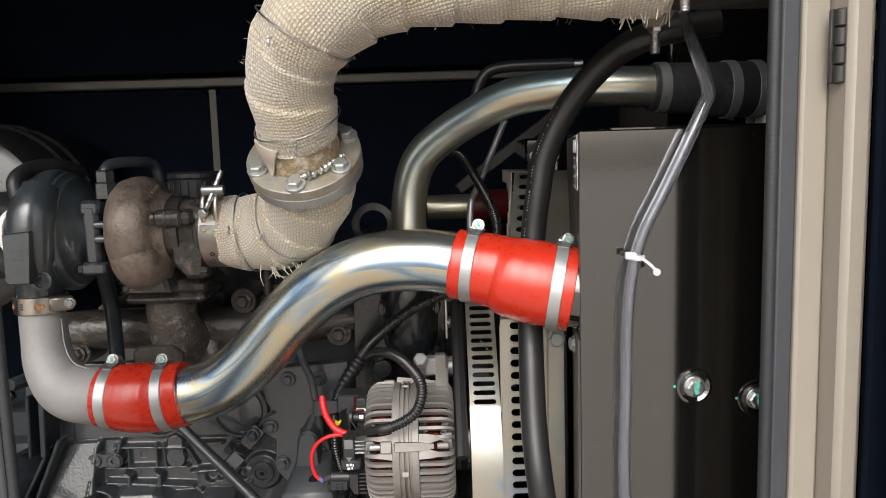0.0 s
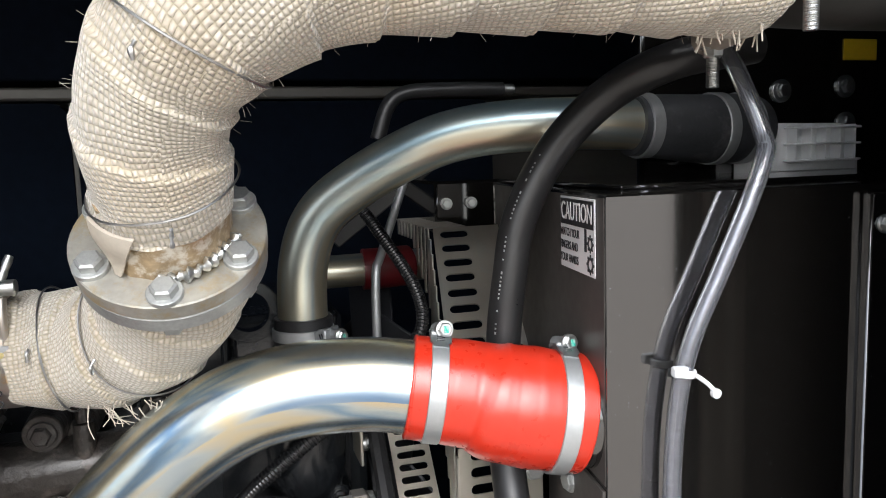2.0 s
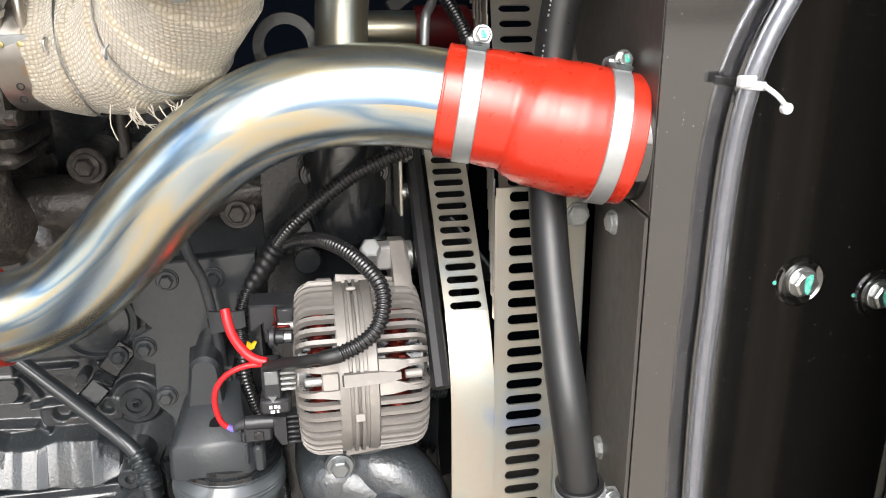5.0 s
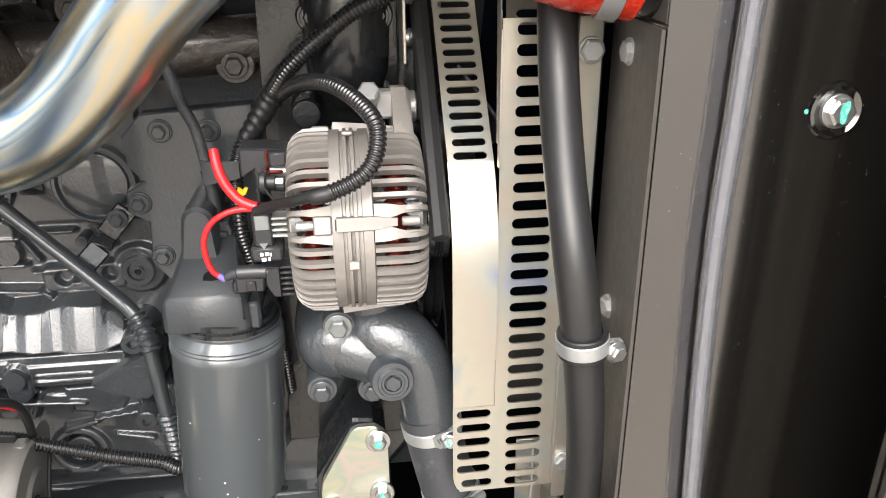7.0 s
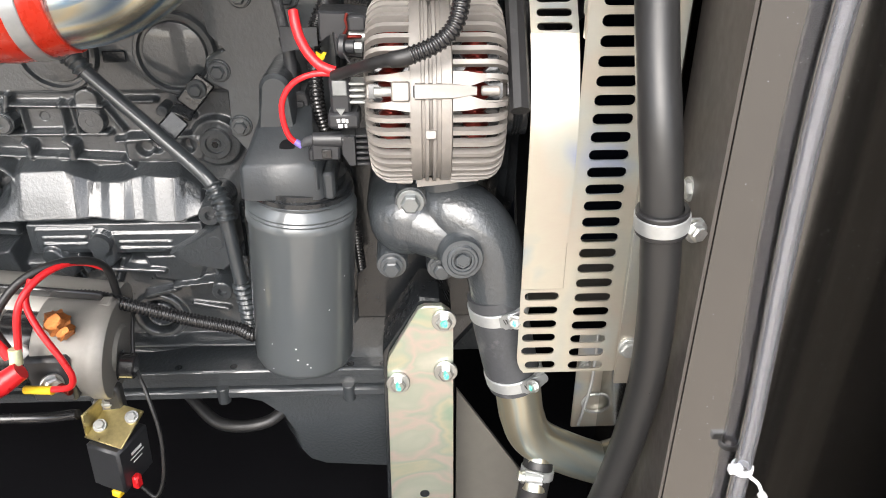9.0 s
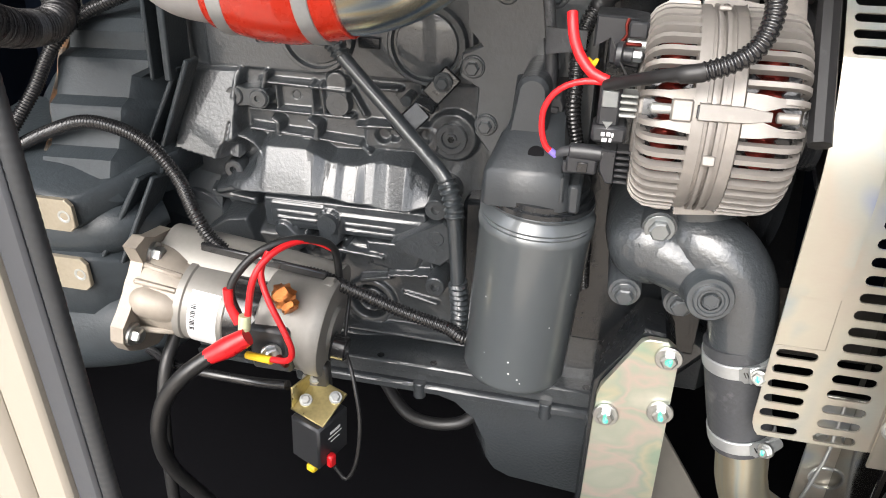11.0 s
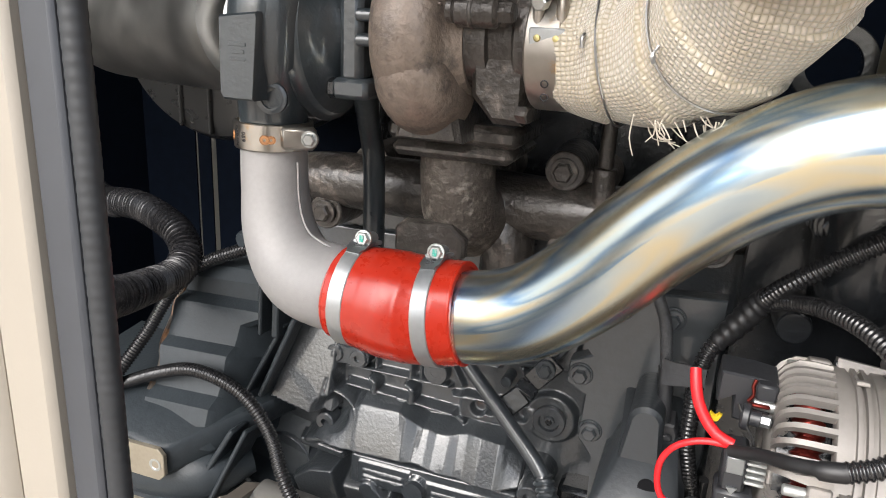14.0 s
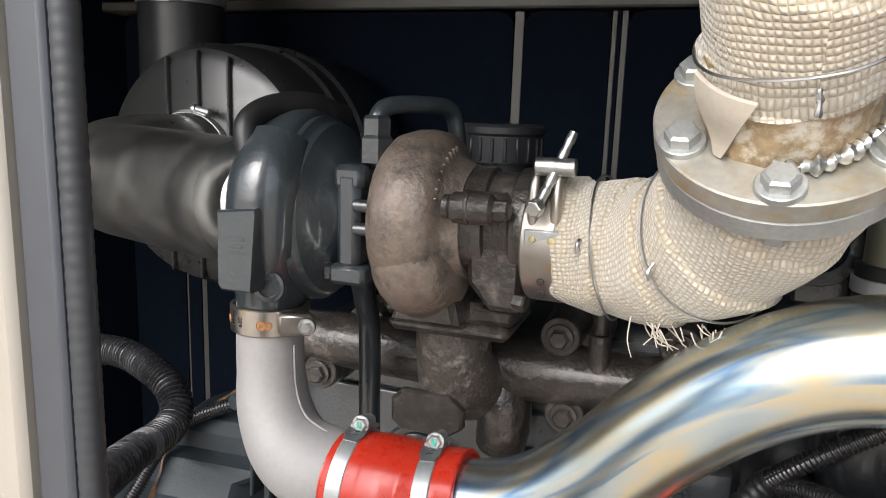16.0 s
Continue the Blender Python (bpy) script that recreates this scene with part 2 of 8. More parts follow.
bl.new(dust.outputs["Distance"], dless.inputs[0]); bl.new(dsize.outputs[0], dless.inputs[1])
dmix = bn.new("ShaderNodeMix"); dmix.data_type = "RGBA"
bl.new(dless.outputs[0], dmix.inputs[0])
bl.new(bn["Principled BSDF"].inputs["Base Color"].links[0].from_socket, dmix.inputs[6])
dmix.inputs[7].default_value = (0.30, 0.31, 0.33, 1)
bl.new(dmix.outputs[2], bn["Principled BSDF"].inputs["Base Color"])
M_RIMR = material("rust_stained_joint", (0.075, 0.062, 0.05), 0.6, 0.2, 0.3, 60, 0.6, 150, dirt=(0.22, 0.11, 0.05), dirt_amount=0.5, dirt_scale=40)
M_FLOOR = material("matt_black", (0.004, 0.004, 0.005), 0.7, 0, 0.3, 12, 0.2, 90, spec=0.08)
M_MACH = material("machined_iron", (0.36, 0.32, 0.25), 0.45, 0.6, 0.12, 60, 0.05, 500)
M_FOAM = material("black_lining", (0.0055, 0.0085, 0.0155), 0.9, 0, 0.3, 12, 0.4, 120, spec=0.06)
M_FRAME = material("dark_frame_paint", (0.030, 0.029, 0.027), 0.4, 0, 0.15, 15, 0.05, 300)
M_TRIM = material("grey_rail_paint", (0.105, 0.10, 0.09), 0.4, 0, 0.1, 15, 0.05, 300)
M_TIE = material("nylon_tie", (0.62, 0.63, 0.64), 0.45, 0, 0.05, 30)
M_SEALD = material("dark_bulb_rubber", (0.026, 0.028, 0.031), 0.5, 0, 0.1, 30, 0.05, 300)
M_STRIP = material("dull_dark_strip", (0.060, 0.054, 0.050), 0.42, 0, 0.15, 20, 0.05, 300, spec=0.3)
M_CREAM = material("cream_paint", (0.295, 0.265, 0.222), 0.42, 0, 0.03, 8, 0.05, 600)
M_WHITE = material("white_plastic", (0.88, 0.89, 0.90), 0.45, 0, 0.05, 30)
M_YELLOW = material("yellow_plastic", (0.75, 0.5, 0.02), 0.4, 0, 0.06, 60)
M_BRASS = material("yellow_passivated_plate", (0.5, 0.42, 0.2), 0.35, 0.9, 0.2, 60)
M_BRAID = material("bare_copper_braid", (0.55, 0.2, 0.06), 0.4, 0.8, 0.3, 150, 0.6, 700)
M_TAN = material("tan_cast_alloy", (0.30, 0.265, 0.225), 0.55, 0.3, 0.12, 40, 0.1, 600)
M_STAIN = material("rust_stain", (0.35, 0.16, 0.06), 0.6, 0.2, 0.4, 300)
M_COPPER = material("copper_winding", (0.15, 0.022, 0.016), 0.35, 0.8, 0.3, 120, 0.2, 500)
M_STAINLESS = material("stainless_band", (0.42, 0.39, 0.35), 0.34, 1.0, 0.12, 30, 0.04, 400, dirt=(0.5, 0.36, 0.22), dirt_amount=0.2, dirt_scale=40)
M_GROUND = material("pale_concrete", (0.46, 0.40, 0.33), 0.85, 0, 0.1, 3, 0.3, 60)
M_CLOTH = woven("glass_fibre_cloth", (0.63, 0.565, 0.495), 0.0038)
M_DUCT = material("dull_metal_duct", (0.60, 0.59, 0.56), 0.31, 1.0, 0.2, 7, 0.02, 60, rough_vary=0.08)
M_SEAL = material("seal_rubber", (0.047, 0.050, 0.057), 0.45, 0, 0.1, 30, 0.05, 300)
M_THREAD = material("frayed_glass_thread", (0.46, 0.41, 0.34), 0.8, 0, 0.1, 60)
M_WIRE = material("tie_wire", (0.42, 0.42, 0.42), 0.4, 1.0, 0.1, 60)
M_PANEL = material("label_white", (0.7, 0.7, 0.7), 0.45, 0, 0.04, 60)
M_INK = material("label_black", (0.02, 0.02, 0.022), 0.5, 0, 0.05, 60)
M_FLANGE = material("yellowed_flange", (0.40, 0.385, 0.34), 0.42, 0.55, 0.2, 40, 0.08, 400, dirt=(0.40, 0.31, 0.17), dirt_amount=0.45, dirt_scale=16)
M_SOLDER = material("scorched_weld", (0.42, 0.32, 0.2), 0.5, 0.6, 0.4, 60, 0.6, 200, dirt=(0.7, 0.66, 0.58), dirt_amount=0.5, dirt_scale=60)
M_CLEAR = bpy.data.materials.new("clear_vinyl")
M_CLEAR.use_nodes = True
cb = M_CLEAR.node_tree.nodes["Principled BSDF"]
cb.inputs["Base Color"].default_value = (0.84, 0.86, 0.92, 1)
cb.inputs["Roughness"].default_value, cb.inputs["Transmission Weight"].default_value, cb.inputs["IOR"].default_value = 0.04, 0.95, 1.48

# ---------------------------------------------------------------- shaping tools
UP = Vector((0, 0, 1))


def V(*a):
    return Vector(a)


def basis(axis, hint=None):
    a = Vector(axis).normalized()
    h = Vector(hint) if hint else (UP if abs(a.z) < 0.9 else Vector((0, 1, 0)))
    u = (h - a * h.dot(a)).normalized()
    return u, a.cross(u), a


def smooth_path(pts, step):
    """Points every step metres along a Catmull-Rom curve."""
    p = [Vector(q) for q in pts]
    p = [p[0] * 2 - p[1]] + p + [p[-1] * 2 - p[-2]]
    out, at = [], []
    for i in range(1, len(p) - 2):
        n = max(1, round((p[i + 1] - p[i]).length / step))
        for k in range(n):
            t = k / n
            a, b, c, d = p[i - 1:i + 3]
            out.append(0.5 * (2 * b + (c - a) * t + (2 * a - 5 * b + 4 * c - d) * t * t + (3 * b - a - 3 * c + d) * t ** 3))
            at.append(i - 1 + t)
    out.append(p[-2]); at.append(len(pts) - 1.0)
    return out, at


class Geo:
    """A mesh in the making: vertices, faces and a texture place for each corner."""

    def __init__(self):
        self.v, self.f, self.uv, self.weld = [], [], [], False

    def add(self, vs, fs, uvs=None):
        o = len(self.v)
        self.v += [tuple(q) for q in vs]
        for k, f in enumerate(fs):
            self.f.append(tuple(i + o for i in f))
            self.uv.append(uvs[k] if uvs else None)
        return self

    def box(self, c, size, bev=0.0015, rot=None):
        h = Vector(size) / 2
        b = min(bev, *(0.45 * q for q in h * 2))
        m = Matrix.Translation(c) @ (rot.to_4x4() if rot else Matrix())
        vs, ix = [], {}
        for sx in (-1, 1):
            for sy in (-1, 1):
                for sz in (-1, 1):
                    s = (sx, sy, sz)
                    for a in range(3):
                        ix[s, a] = len(vs)
                        vs.append(m @ Vector([s[k] * (h[k] - (0 if k == a else b)) for k in range(3)]))
        fs = []
        for a in range(3):
            p, q = [k for k in range(3) if k != a]
            for sg in (-1, 1):
                loop = []
                for sp, sq in ((-1, -1), (1, -1), (1, 1), (-1, 1)):
                    s = [0, 0, 0]; s[a], s[p], s[q] = sg, sp, sq
                    loop.append(ix[tuple(s), a])
                fs.append(loop)
            for sp in (-1, 1):
                for sq in (-1, 1):
                    lo, hi = [0, 0, 0], [0, 0, 0]
                    lo[a], hi[a] = -1, 1
                    lo[p] = hi[p] = sp; lo[q] = hi[q] = sq
                    fs.append([ix[tuple(lo), p], ix[tuple(hi), p], ix[tuple(hi), q], ix[tuple(lo), q]])
        for sx in (-1, 1):
            for sy in (-1, 1):
                for sz in (-1, 1):
                    fs.append([ix[(sx, sy, sz), a] for a in range(3)])
        return self.add(vs, fs)

    def lathe(self, origin, axis, profile, seg=24, hint=None, closed=False, squash=1.0):
        """Turns a profile of (height, radius) about an axis; closed: the profile is a ring."""
        u, w, a = basis(axis, hint)
        o = Vector(origin)
        vs, fs = [], []
        for h, r in profile:
            for k in range(seg):
                t = 2 * math.pi * k / seg
                vs.append(o + a * h + u * (r * math.cos(t)) + w * (r * squash * math.sin(t)))
        n = len(profile)
        uvs = []
        for i in range(n if closed else n - 1):
            j = (i + 1) % n
            for k in range(seg):
                k2 = (k + 1) % seg
                fs.append((i * seg + k, i * seg + k2, j * seg + k2, j * seg + k))
                uvs.append([(profile[q][0] if q != 0 or i == 0 else profile[0][0], kk / seg * 0.3) for q, kk in ((i, k), (i, k + 1), (j, k + 1), (j, k))])
        if not closed:
            for i in (0, n - 1):
                if profile[i][1] > 1e-5:
                    fs.append(tuple(range(i * seg, i * seg + seg)))
                    uvs.append(None)
        return self.add(vs, fs, uvs)

    def cyl(self, p0, p1, r0, r1=None, seg=24, bev=0.001):
        p0, p1 = Vector(p0), Vector(p1)
        r1 = r0 if r1 is None else r1
        L = (p1 - p0).length
        b = min(bev, L * 0.3, r0 * 0.5, r1 * 0.5)
        return self.lathe(p0, p1 - p0, [(0, r0 - b), (b, r0), (L - b, r1), (L, r1 - b)], seg)

    def ring(self, c, axis, r0, r1, width, seg=36, hint=None):
        b = min(0.001, (r1 - r0) * 0.3)
        h = width / 2
        return self.lathe(c, axis, [(-h, r0), (-h, r1 - b), (-h + b, r1), (h - b, r1), (h, r1 - b), (h, r0)], seg, hint, True)

    def tube(self, pts, r, seg=20, step=0.008, wall=0.0, caps=True, hint=None, twist=0.0, shape=None):
        """A pipe along a curve; r: a radius or one for each point; wall: a hollow end; shape(s, angle): added radius."""
        path, at = smooth_path(pts, step)
        rs = r if isinstance(r, (list, tuple)) else [r] * len(pts)
        tang = [(path[min(i + 1, len(path) - 1)] - path[max(i - 1, 0)]).normalized() for i in range(len(path))]
        u = basis(tang[0], hint)[0]
        vs, fs, uvs, s, ss = [], [], [], 0.0, []
        for i, (p, t) in enumerate(zip(path, tang)):
            u = (u - t * u.dot(t)).normalized()
            w = t.cross(u)
            s += (p - path[i - 1]).length if i else 0
            ss.append(s)
            k = min(int(at[i]), len(rs) - 2)
            rr = rs[k] + (rs[k + 1] - rs[k]) * (at[i] - k)
            for j in range(seg):
                a = 2 * math.pi * j / seg
                q = rr + (shape(s, a) if shape else 0)
                vs.append(p + u * (q * math.cos(a)) + w * (q * math.sin(a)))
        n = len(path)
        rm = sum(rs) / len(rs)
        for i in range(n - 1):
            for j in range(seg):
                j2 = (j + 1) % seg
                fs.append((i * seg + j, i * seg + j2, (i + 1) * seg + j2, (i + 1) * seg + j))
                uvs.append([(ss[q] + twist * kk / seg, 2 * math.pi * rm * kk / seg) for q, kk in ((i, j), (i, j + 1), (i + 1, j + 1), (i + 1, j))])
        if caps:
            fs += [tuple(range(seg)), tuple(range((n - 1) * seg, n * seg))]
            uvs += [None, None]
        return self.add(vs, fs, uvs)

    def prism(self, poly, o, u, w, depth, bev=0.0):
        """A flat outline in the axes u and w, given thickness along u x w; bev: a chamfer on the far rim."""
        o, u, w = Vector(o), Vector(u).normalized(), Vector(w).normalized()
        nrm = u.cross(w)
        n = len(poly)
        cx, cy = sum(p[0] for p in poly) / n, sum(p[1] for p in poly) / n
        vs = [o + u * x + w * y for x, y in poly]
        lay = [(depth - bev, 0.0), (depth, bev)] if bev else [(depth, 0.0)]
        for d, ins in lay:
            for x, y in poly:
                L = math.hypot(x - cx, y - cy) or 1
                k = 1 - ins / L
                vs.append(o + u * (cx + (x - cx) * k) + w * (cy + (y - cy) * k) + nrm * d)
        fs, uvs = [tuple(range(n)), tuple(range(n * len(lay), n * (len(lay) + 1)))], [list(poly), list(poly)]
        for q in range(len(lay)):
            for i in range(n):
                j = (i + 1) % n
                fs.append((q * n + i, q * n + j, (q + 1) * n + j, (q + 1) * n + i))
                uvs.append(None)
        return self.add(vs, fs, uvs)

    def slotted(self, o, u, w, cells, thick, seg=6):
        """Sheet cells (x, y, width, height, slot length, slot height), each with a rounded slot cut through."""
        self.weld = True
        o, u, w = Vector(o), Vector(u).normalized(), Vector(w).normalized()
        nrm = u.cross(w)
        for x, y, W, Hh, L, s in cells:
            slot, rect = [], []
            for side in (1, -1):
                for k in range(seg):
                    a = -math.pi / 2 + math.pi * k / (seg - 1)
                    slot.append((side * ((L - s) / 2 + s / 2 * math.cos(a)), side * s / 2 * math.sin(a)))
                    if k in (0, seg - 1):
                        rx = (L - s) / 2 * 0.8
                    else:
                        rx = W / 2
                    ry = -Hh / 2 + Hh * (0 if k <= 1 else 1 if k >= seg - 2 else (k - 1) / (seg - 3))
                    rect.append((side * rx, side * ry))
            n = len(slot)
            vs = []
            for d in (0, -thick):
                for ring in (slot, rect):
                    vs += [o + u * (x + a) + w * (y + b) + nrm * d for a, b in ring]
            fs, uvs = [], []
            for i in range(n):
                j = (i + 1) % n
                fs += [(i, j, n + j, n + i), (2 * n + i, 2 * n + j, 3 * n + j, 3 * n + i), (i, j, 2 * n + j, 2 * n + i)]
                uvs += [[(x + slot[i][0], y + slot[i][1]), (x + slot[j][0], y + slot[j][1]), (x + rect[j][0], y + rect[j][1]), (x + rect[i][0], y + rect[i][1])]] * 2 + [None]
            self.add(vs, fs, uvs)
        return self

    def beam(self, p, q, wide, high, hint=None, bev=0.002):
        """A bar from p to q."""
        p, q = Vector(p), Vector(q)
        u, w, a = basis(q - p, hint or (0, -1, 0))
        return self.box((p + q) / 2, (wide, high, (q - p).length), bev, Matrix((w, u, a)).transposed())

    def loft(self, sections):
        """Closed outlines, point for point, joined one to the next and capped."""
        n = len(sections[0])
        fs = [tuple(range(n)), tuple(range(n * (len(sections) - 1), n * len(sections)))]
        for q in range(len(sections) - 1):
            fs += [(q * n + i, q * n + (i + 1) % n, (q + 1) * n + (i + 1) % n, (q + 1) * n + i) for i in range(n)]
        return self.add([p for s in sections for p in s], fs)

    def mesh(self, name, angle=38):
        me = bpy.data.meshes.new(name)
        me.from_pydata(self.v, [], self.f)
        layer = me.uv_layers.new(name="UVMap")
        flat, k = np.zeros(2 * len(me.loops), dtype=np.float32), 0
        for f, uv in zip(self.f, self.uv):
            for i, vi in enumerate(f):
                x, y = uv[i] if uv else (self.v[vi][0] + self.v[vi][1], self.v[vi][2])
                flat[k], flat[k + 1] = x, y
                k += 2
        layer.data.foreach_set("uv", flat)
        bm = bmesh.new()
        bm.from_mesh(me)
        if self.weld:
            bmesh.ops.remove_doubles(bm, verts=bm.verts, dist=0.00002)
        bmesh.ops.recalc_face_normals(bm, faces=bm.faces)
        bm.to_mesh(me)
        bm.free()
        me.polygons.foreach_set("use_smooth", [True] * len(me.polygons))
        me.set_sharp_from_angle(angle=radians(angle))
        return me


class Relief:
    """A cast wall as heights over x and z, built up from pads, ribs and hollows with soft edges."""

    def __init__(self, x0, x1, z0, z1, step):
        self.nx, self.nz = round((x1 - x0) / step), round((z1 - z0) / step)
        self.x, self.z = np.meshgrid(np.linspace(x0, x1, self.nx + 1), np.linspace(z0, z1, self.nz + 1), indexing="ij")
        self.h = np.zeros_like(self.x)

    def raise_to(self, d, h, soft):
        t = np.clip(0.5 - d / soft, 0, 1)
        p = h * t * t * (3 - 2 * t)
        k = 0.004
        u = np.clip(0.5 + 0.5 * (p - self.h) / k, 0, 1)
        self.h = np.where(t > 0, self.h * (1 - u) + p * u + k * u * (1 - u), self.h)
        return self

    def cut(self, d, depth, soft):
        t = np.clip(0.5 - d / soft, 0, 1)
        self.h = self.h - depth * t * t * (3 - 2 * t)
        return self

    def d_bar(self, ax, az, bx, bz, r):
        px, pz, vx, vz = self.x - ax, self.z - az, bx - ax, bz - az
        t = np.clip((px * vx + pz * vz) / (vx * vx + vz * vz + 1e-12), 0, 1)
        return np.hypot(px - vx * t, pz - vz * t) - r

    def d_rect(self, x0, x1, z0, z1, r=0.006):
        qx, qz = np.abs(self.x - (x0 + x1) / 2) - (x1 - x0) / 2 + r, np.abs(self.z - (z0 + z1) / 2) - (z1 - z0) / 2 + r
        return np.hypot(np.maximum(qx, 0), np.maximum(qz, 0)) + np.minimum(np.maximum(qx, qz), 0) - r

    def d_poly(self, pts):
        """Outline given counter-clockwise, convex."""
        d = np.full_like(self.x, -9.0)
        for (ax, az), (bx, bz) in zip(pts, pts[1:] + pts[:1]):
            L = math.hypot(bx - ax, bz - az)
            d = np.maximum(d, ((self.x - ax) * (bz - az) - (self.z - az) * (bx - ax)) / L)
        return d

    def geo(self, y0):
        m = self.nz + 1
        vs = np.stack([self.x, y0 - self.h, self.z], -1).reshape(-1, 3).tolist()
        return Geo().add(vs, [(i * m + k, (i + 1) * m + k, (i + 1) * m + k + 1, i * m + k + 1) for i in range(self.nx) for k in range(self.nz)])


def thing(name, at, label, category, group="", kind=""):
    ob = new(name)
    ob.empty_display_size = 0.02
    ob.matrix_basis = Matrix.Translation(at)
    return tagged(ob, label, category, group, kind)


def origin_of(ob):
    m = ob.matrix_basis.copy()
    while ob.parent:
        m = ob.parent.matrix_basis @ ob.matrix_parent_inverse @ m
        ob = ob.parent
    return m


def part(name, geo, mat, parent=None, label="", angle=38, at=None):
    """One mesh, in place; under parent where one is given."""
    me = geo if isinstance(geo, bpy.types.Mesh) else geo.mesh(name, angle)
    if not me.materials:
        me.materials.append(mat)
    ob = new(name, me)
    if at is not None:
        ob.matrix_basis = at
    if parent:
        ob.parent = parent
        ob.matrix_parent_inverse = origin_of(parent).inverted()
    if label:
        ob["label"] = label
    return ob


def solid(name, geo, mat, label, category, group="", kind="", angle=38):
    return tagged(part(name, geo, mat, None, "", angle), label, category, group, kind)


def facing(p, axis, hint=None):
    u, w, a = basis(axis, hint)
    return Matrix.Translation(p) @ Matrix((u, w, a)).transposed().to_4x4()


SHARED = {}


def hex_mesh(r, h, washer, mat, hole=0.0):
    key = (r, h, washer, mat.name)
    if key not in SHARED:
        g = Geo()
        if washer:
            g.lathe((0, 0, 0), (0, 0, 1), [(-0.002, washer), (0.0015, washer), (0.002, washer * 0.95)], 20)
        lo = 0.001 if washer else -0.002
        g.lathe((0, 0, 0), (0, 0, 1), [(lo, r), (h * 0.85, r), (h, r * 0.82)], 6)
        g.lathe((0, 0, 0), (0, 0, 1), [(h - 0.0006, r * 0.8), (h + 0.0002, r * 0.72)], 16)
        me = g.mesh("bolt", 25)
        me.materials.append(mat)
        SHARED[key] = me
    return SHARED[key]


def bolt(parent, p, axis=(0, -1, 0), r=0.008, h=0.007, washer=0.011, mat=None, name="bolt", mark=False):
    m = mat or M_BOLTG
    b = part(name, hex_mesh(r, h, washer, m), m, parent, "", at=facing(p, axis))
    if mark:
        k = p[0] * 91 + p[2] * 57
        spots = [(math.tau * i / 20, 1 + 0.22 * math.sin(2 * math.tau * i / 20 + k) + 0.12 * math.sin(3 * math.tau * i / 20 + 2 * k)) for i in range(20)]
        g = Geo().prism([(r * 0.66 * q * math.cos(a) + 0.1 * r, r * 0.36 * q * math.sin(a)) for a, q in spots], (0, 0, -0.0003), (1, 0, 0), (0, 1, 0), 0.0005)
        part("paint_mark", g, M_MARK, b, "green inspection paint mark", at=facing(Vector(p) + Vector(axis).normalized() * (h + 0.0006), axis))
    return b


def boss(g, p, axis, r, h, hole=0.0, seg=20):
    """A round cast pad, with a drilled hole where hole is given, added to a casting."""
    b = 0.0015
    if hole:
        g.lathe(p, axis, [(-0.01, r * 1.15), (h - b, r), (h, r - b), (h, hole), (h - 0.008, hole * 0.9), (h - 0.008, 0.0001)], seg)
    else:
        g.lathe(p, axis, [(-0.01, r * 1.15), (h - b, r), (h, r - b), (h, 0.0001)], seg)
    return g


def worm_clamp(parent, c, axis, r, width=0.012, screw=0.0, screw_dir=None, name="hose_clamp", mark=True):
    """A band with a worm-drive housing at angle screw, its screw head facing screw_dir."""
    u, w, a = basis(axis)
    cl = part(name, Geo().ring(c, axis, r - 0.001, r + 0.0012, width), M_CLAMP, parent, "bright steel worm-drive hose clamp")
    d = u * math.cos(screw) + w * math.sin(screw)
    t = a.cross(d)
    sd = Vector(screw_dir).normalized() if screw_dir else t
    p = Vector(c) + d * (r + 0.006)
    rot = Matrix((t, a, d)).transposed()
    g = Geo().box(Vector(c) + d * (r + 0.003), (0.026, width * 1.15, 0.004), 0.001, rot)
    g.cyl(p - sd * 0.012, p + sd * 0.010, 0.0058, seg=14)
    part("housing", g, M_CLAMP, cl)
    turn = 1 if t.y < 0 else -1
    secs = []
    for k in range(9):
        q = screw + turn * (0.05 + 0.55 * k / 8)
        e = u * math.cos(q) + w * math.sin(q)
        rise = 0.0034 * (1 - 0.75 * k / 8)
        half = width * (0.62 if k < 7 else 0.45)
        secs.append([Vector(c) + e * (r + 0.0008) - a * half, Vector(c) + e * (r + 0.0012 + rise) - a * half, Vector(c) + e * (r + 0.0012 + rise) + a * half, Vector(c) + e * (r + 0.0008) + a * half])
    tail = part("band_tail", Geo().loft(secs), M_CLAMPD, cl)
    for k in range(5):
        q = screw + turn * (0.16 + 0.07 * k)
        e = u * math.cos(q) + w * math.sin(q)
        side = a.cross(e)
        part("slot_mark", Geo().box(Vector(c) + e * (r + 0.0045 - 0.0005 * k), (0.0012, width * 0.5, 0.0008), 0.0002, Matrix((side, a, e)).transposed() @ Matrix.Rotation(0.3, 3, "Z")), M_ENGD, tail)
    hd = part("screw", hex_mesh(0.0062, 0.006, 0.0078, M_BOLT), M_BOLT, cl, at=facing(p + sd * 0.012, sd))
    if mark:
        part("paint_mark", Geo().box((0, 0, 0), (0.006, 0.004, 0.0006), 0.0002), M_MARK, cl, "green inspection paint mark", at=facing(p + sd * 0.0188, sd))
    return cl

# ---------------------------------------------------------------- the setting
def slab(name, lo, hi, mat, label, category="wall", bev=0.004):
    lo, hi = Vector(lo), Vector(hi)
    return solid(name, Geo().box((lo + hi) / 2, hi - lo, bev), mat, label, category, kind="structure")


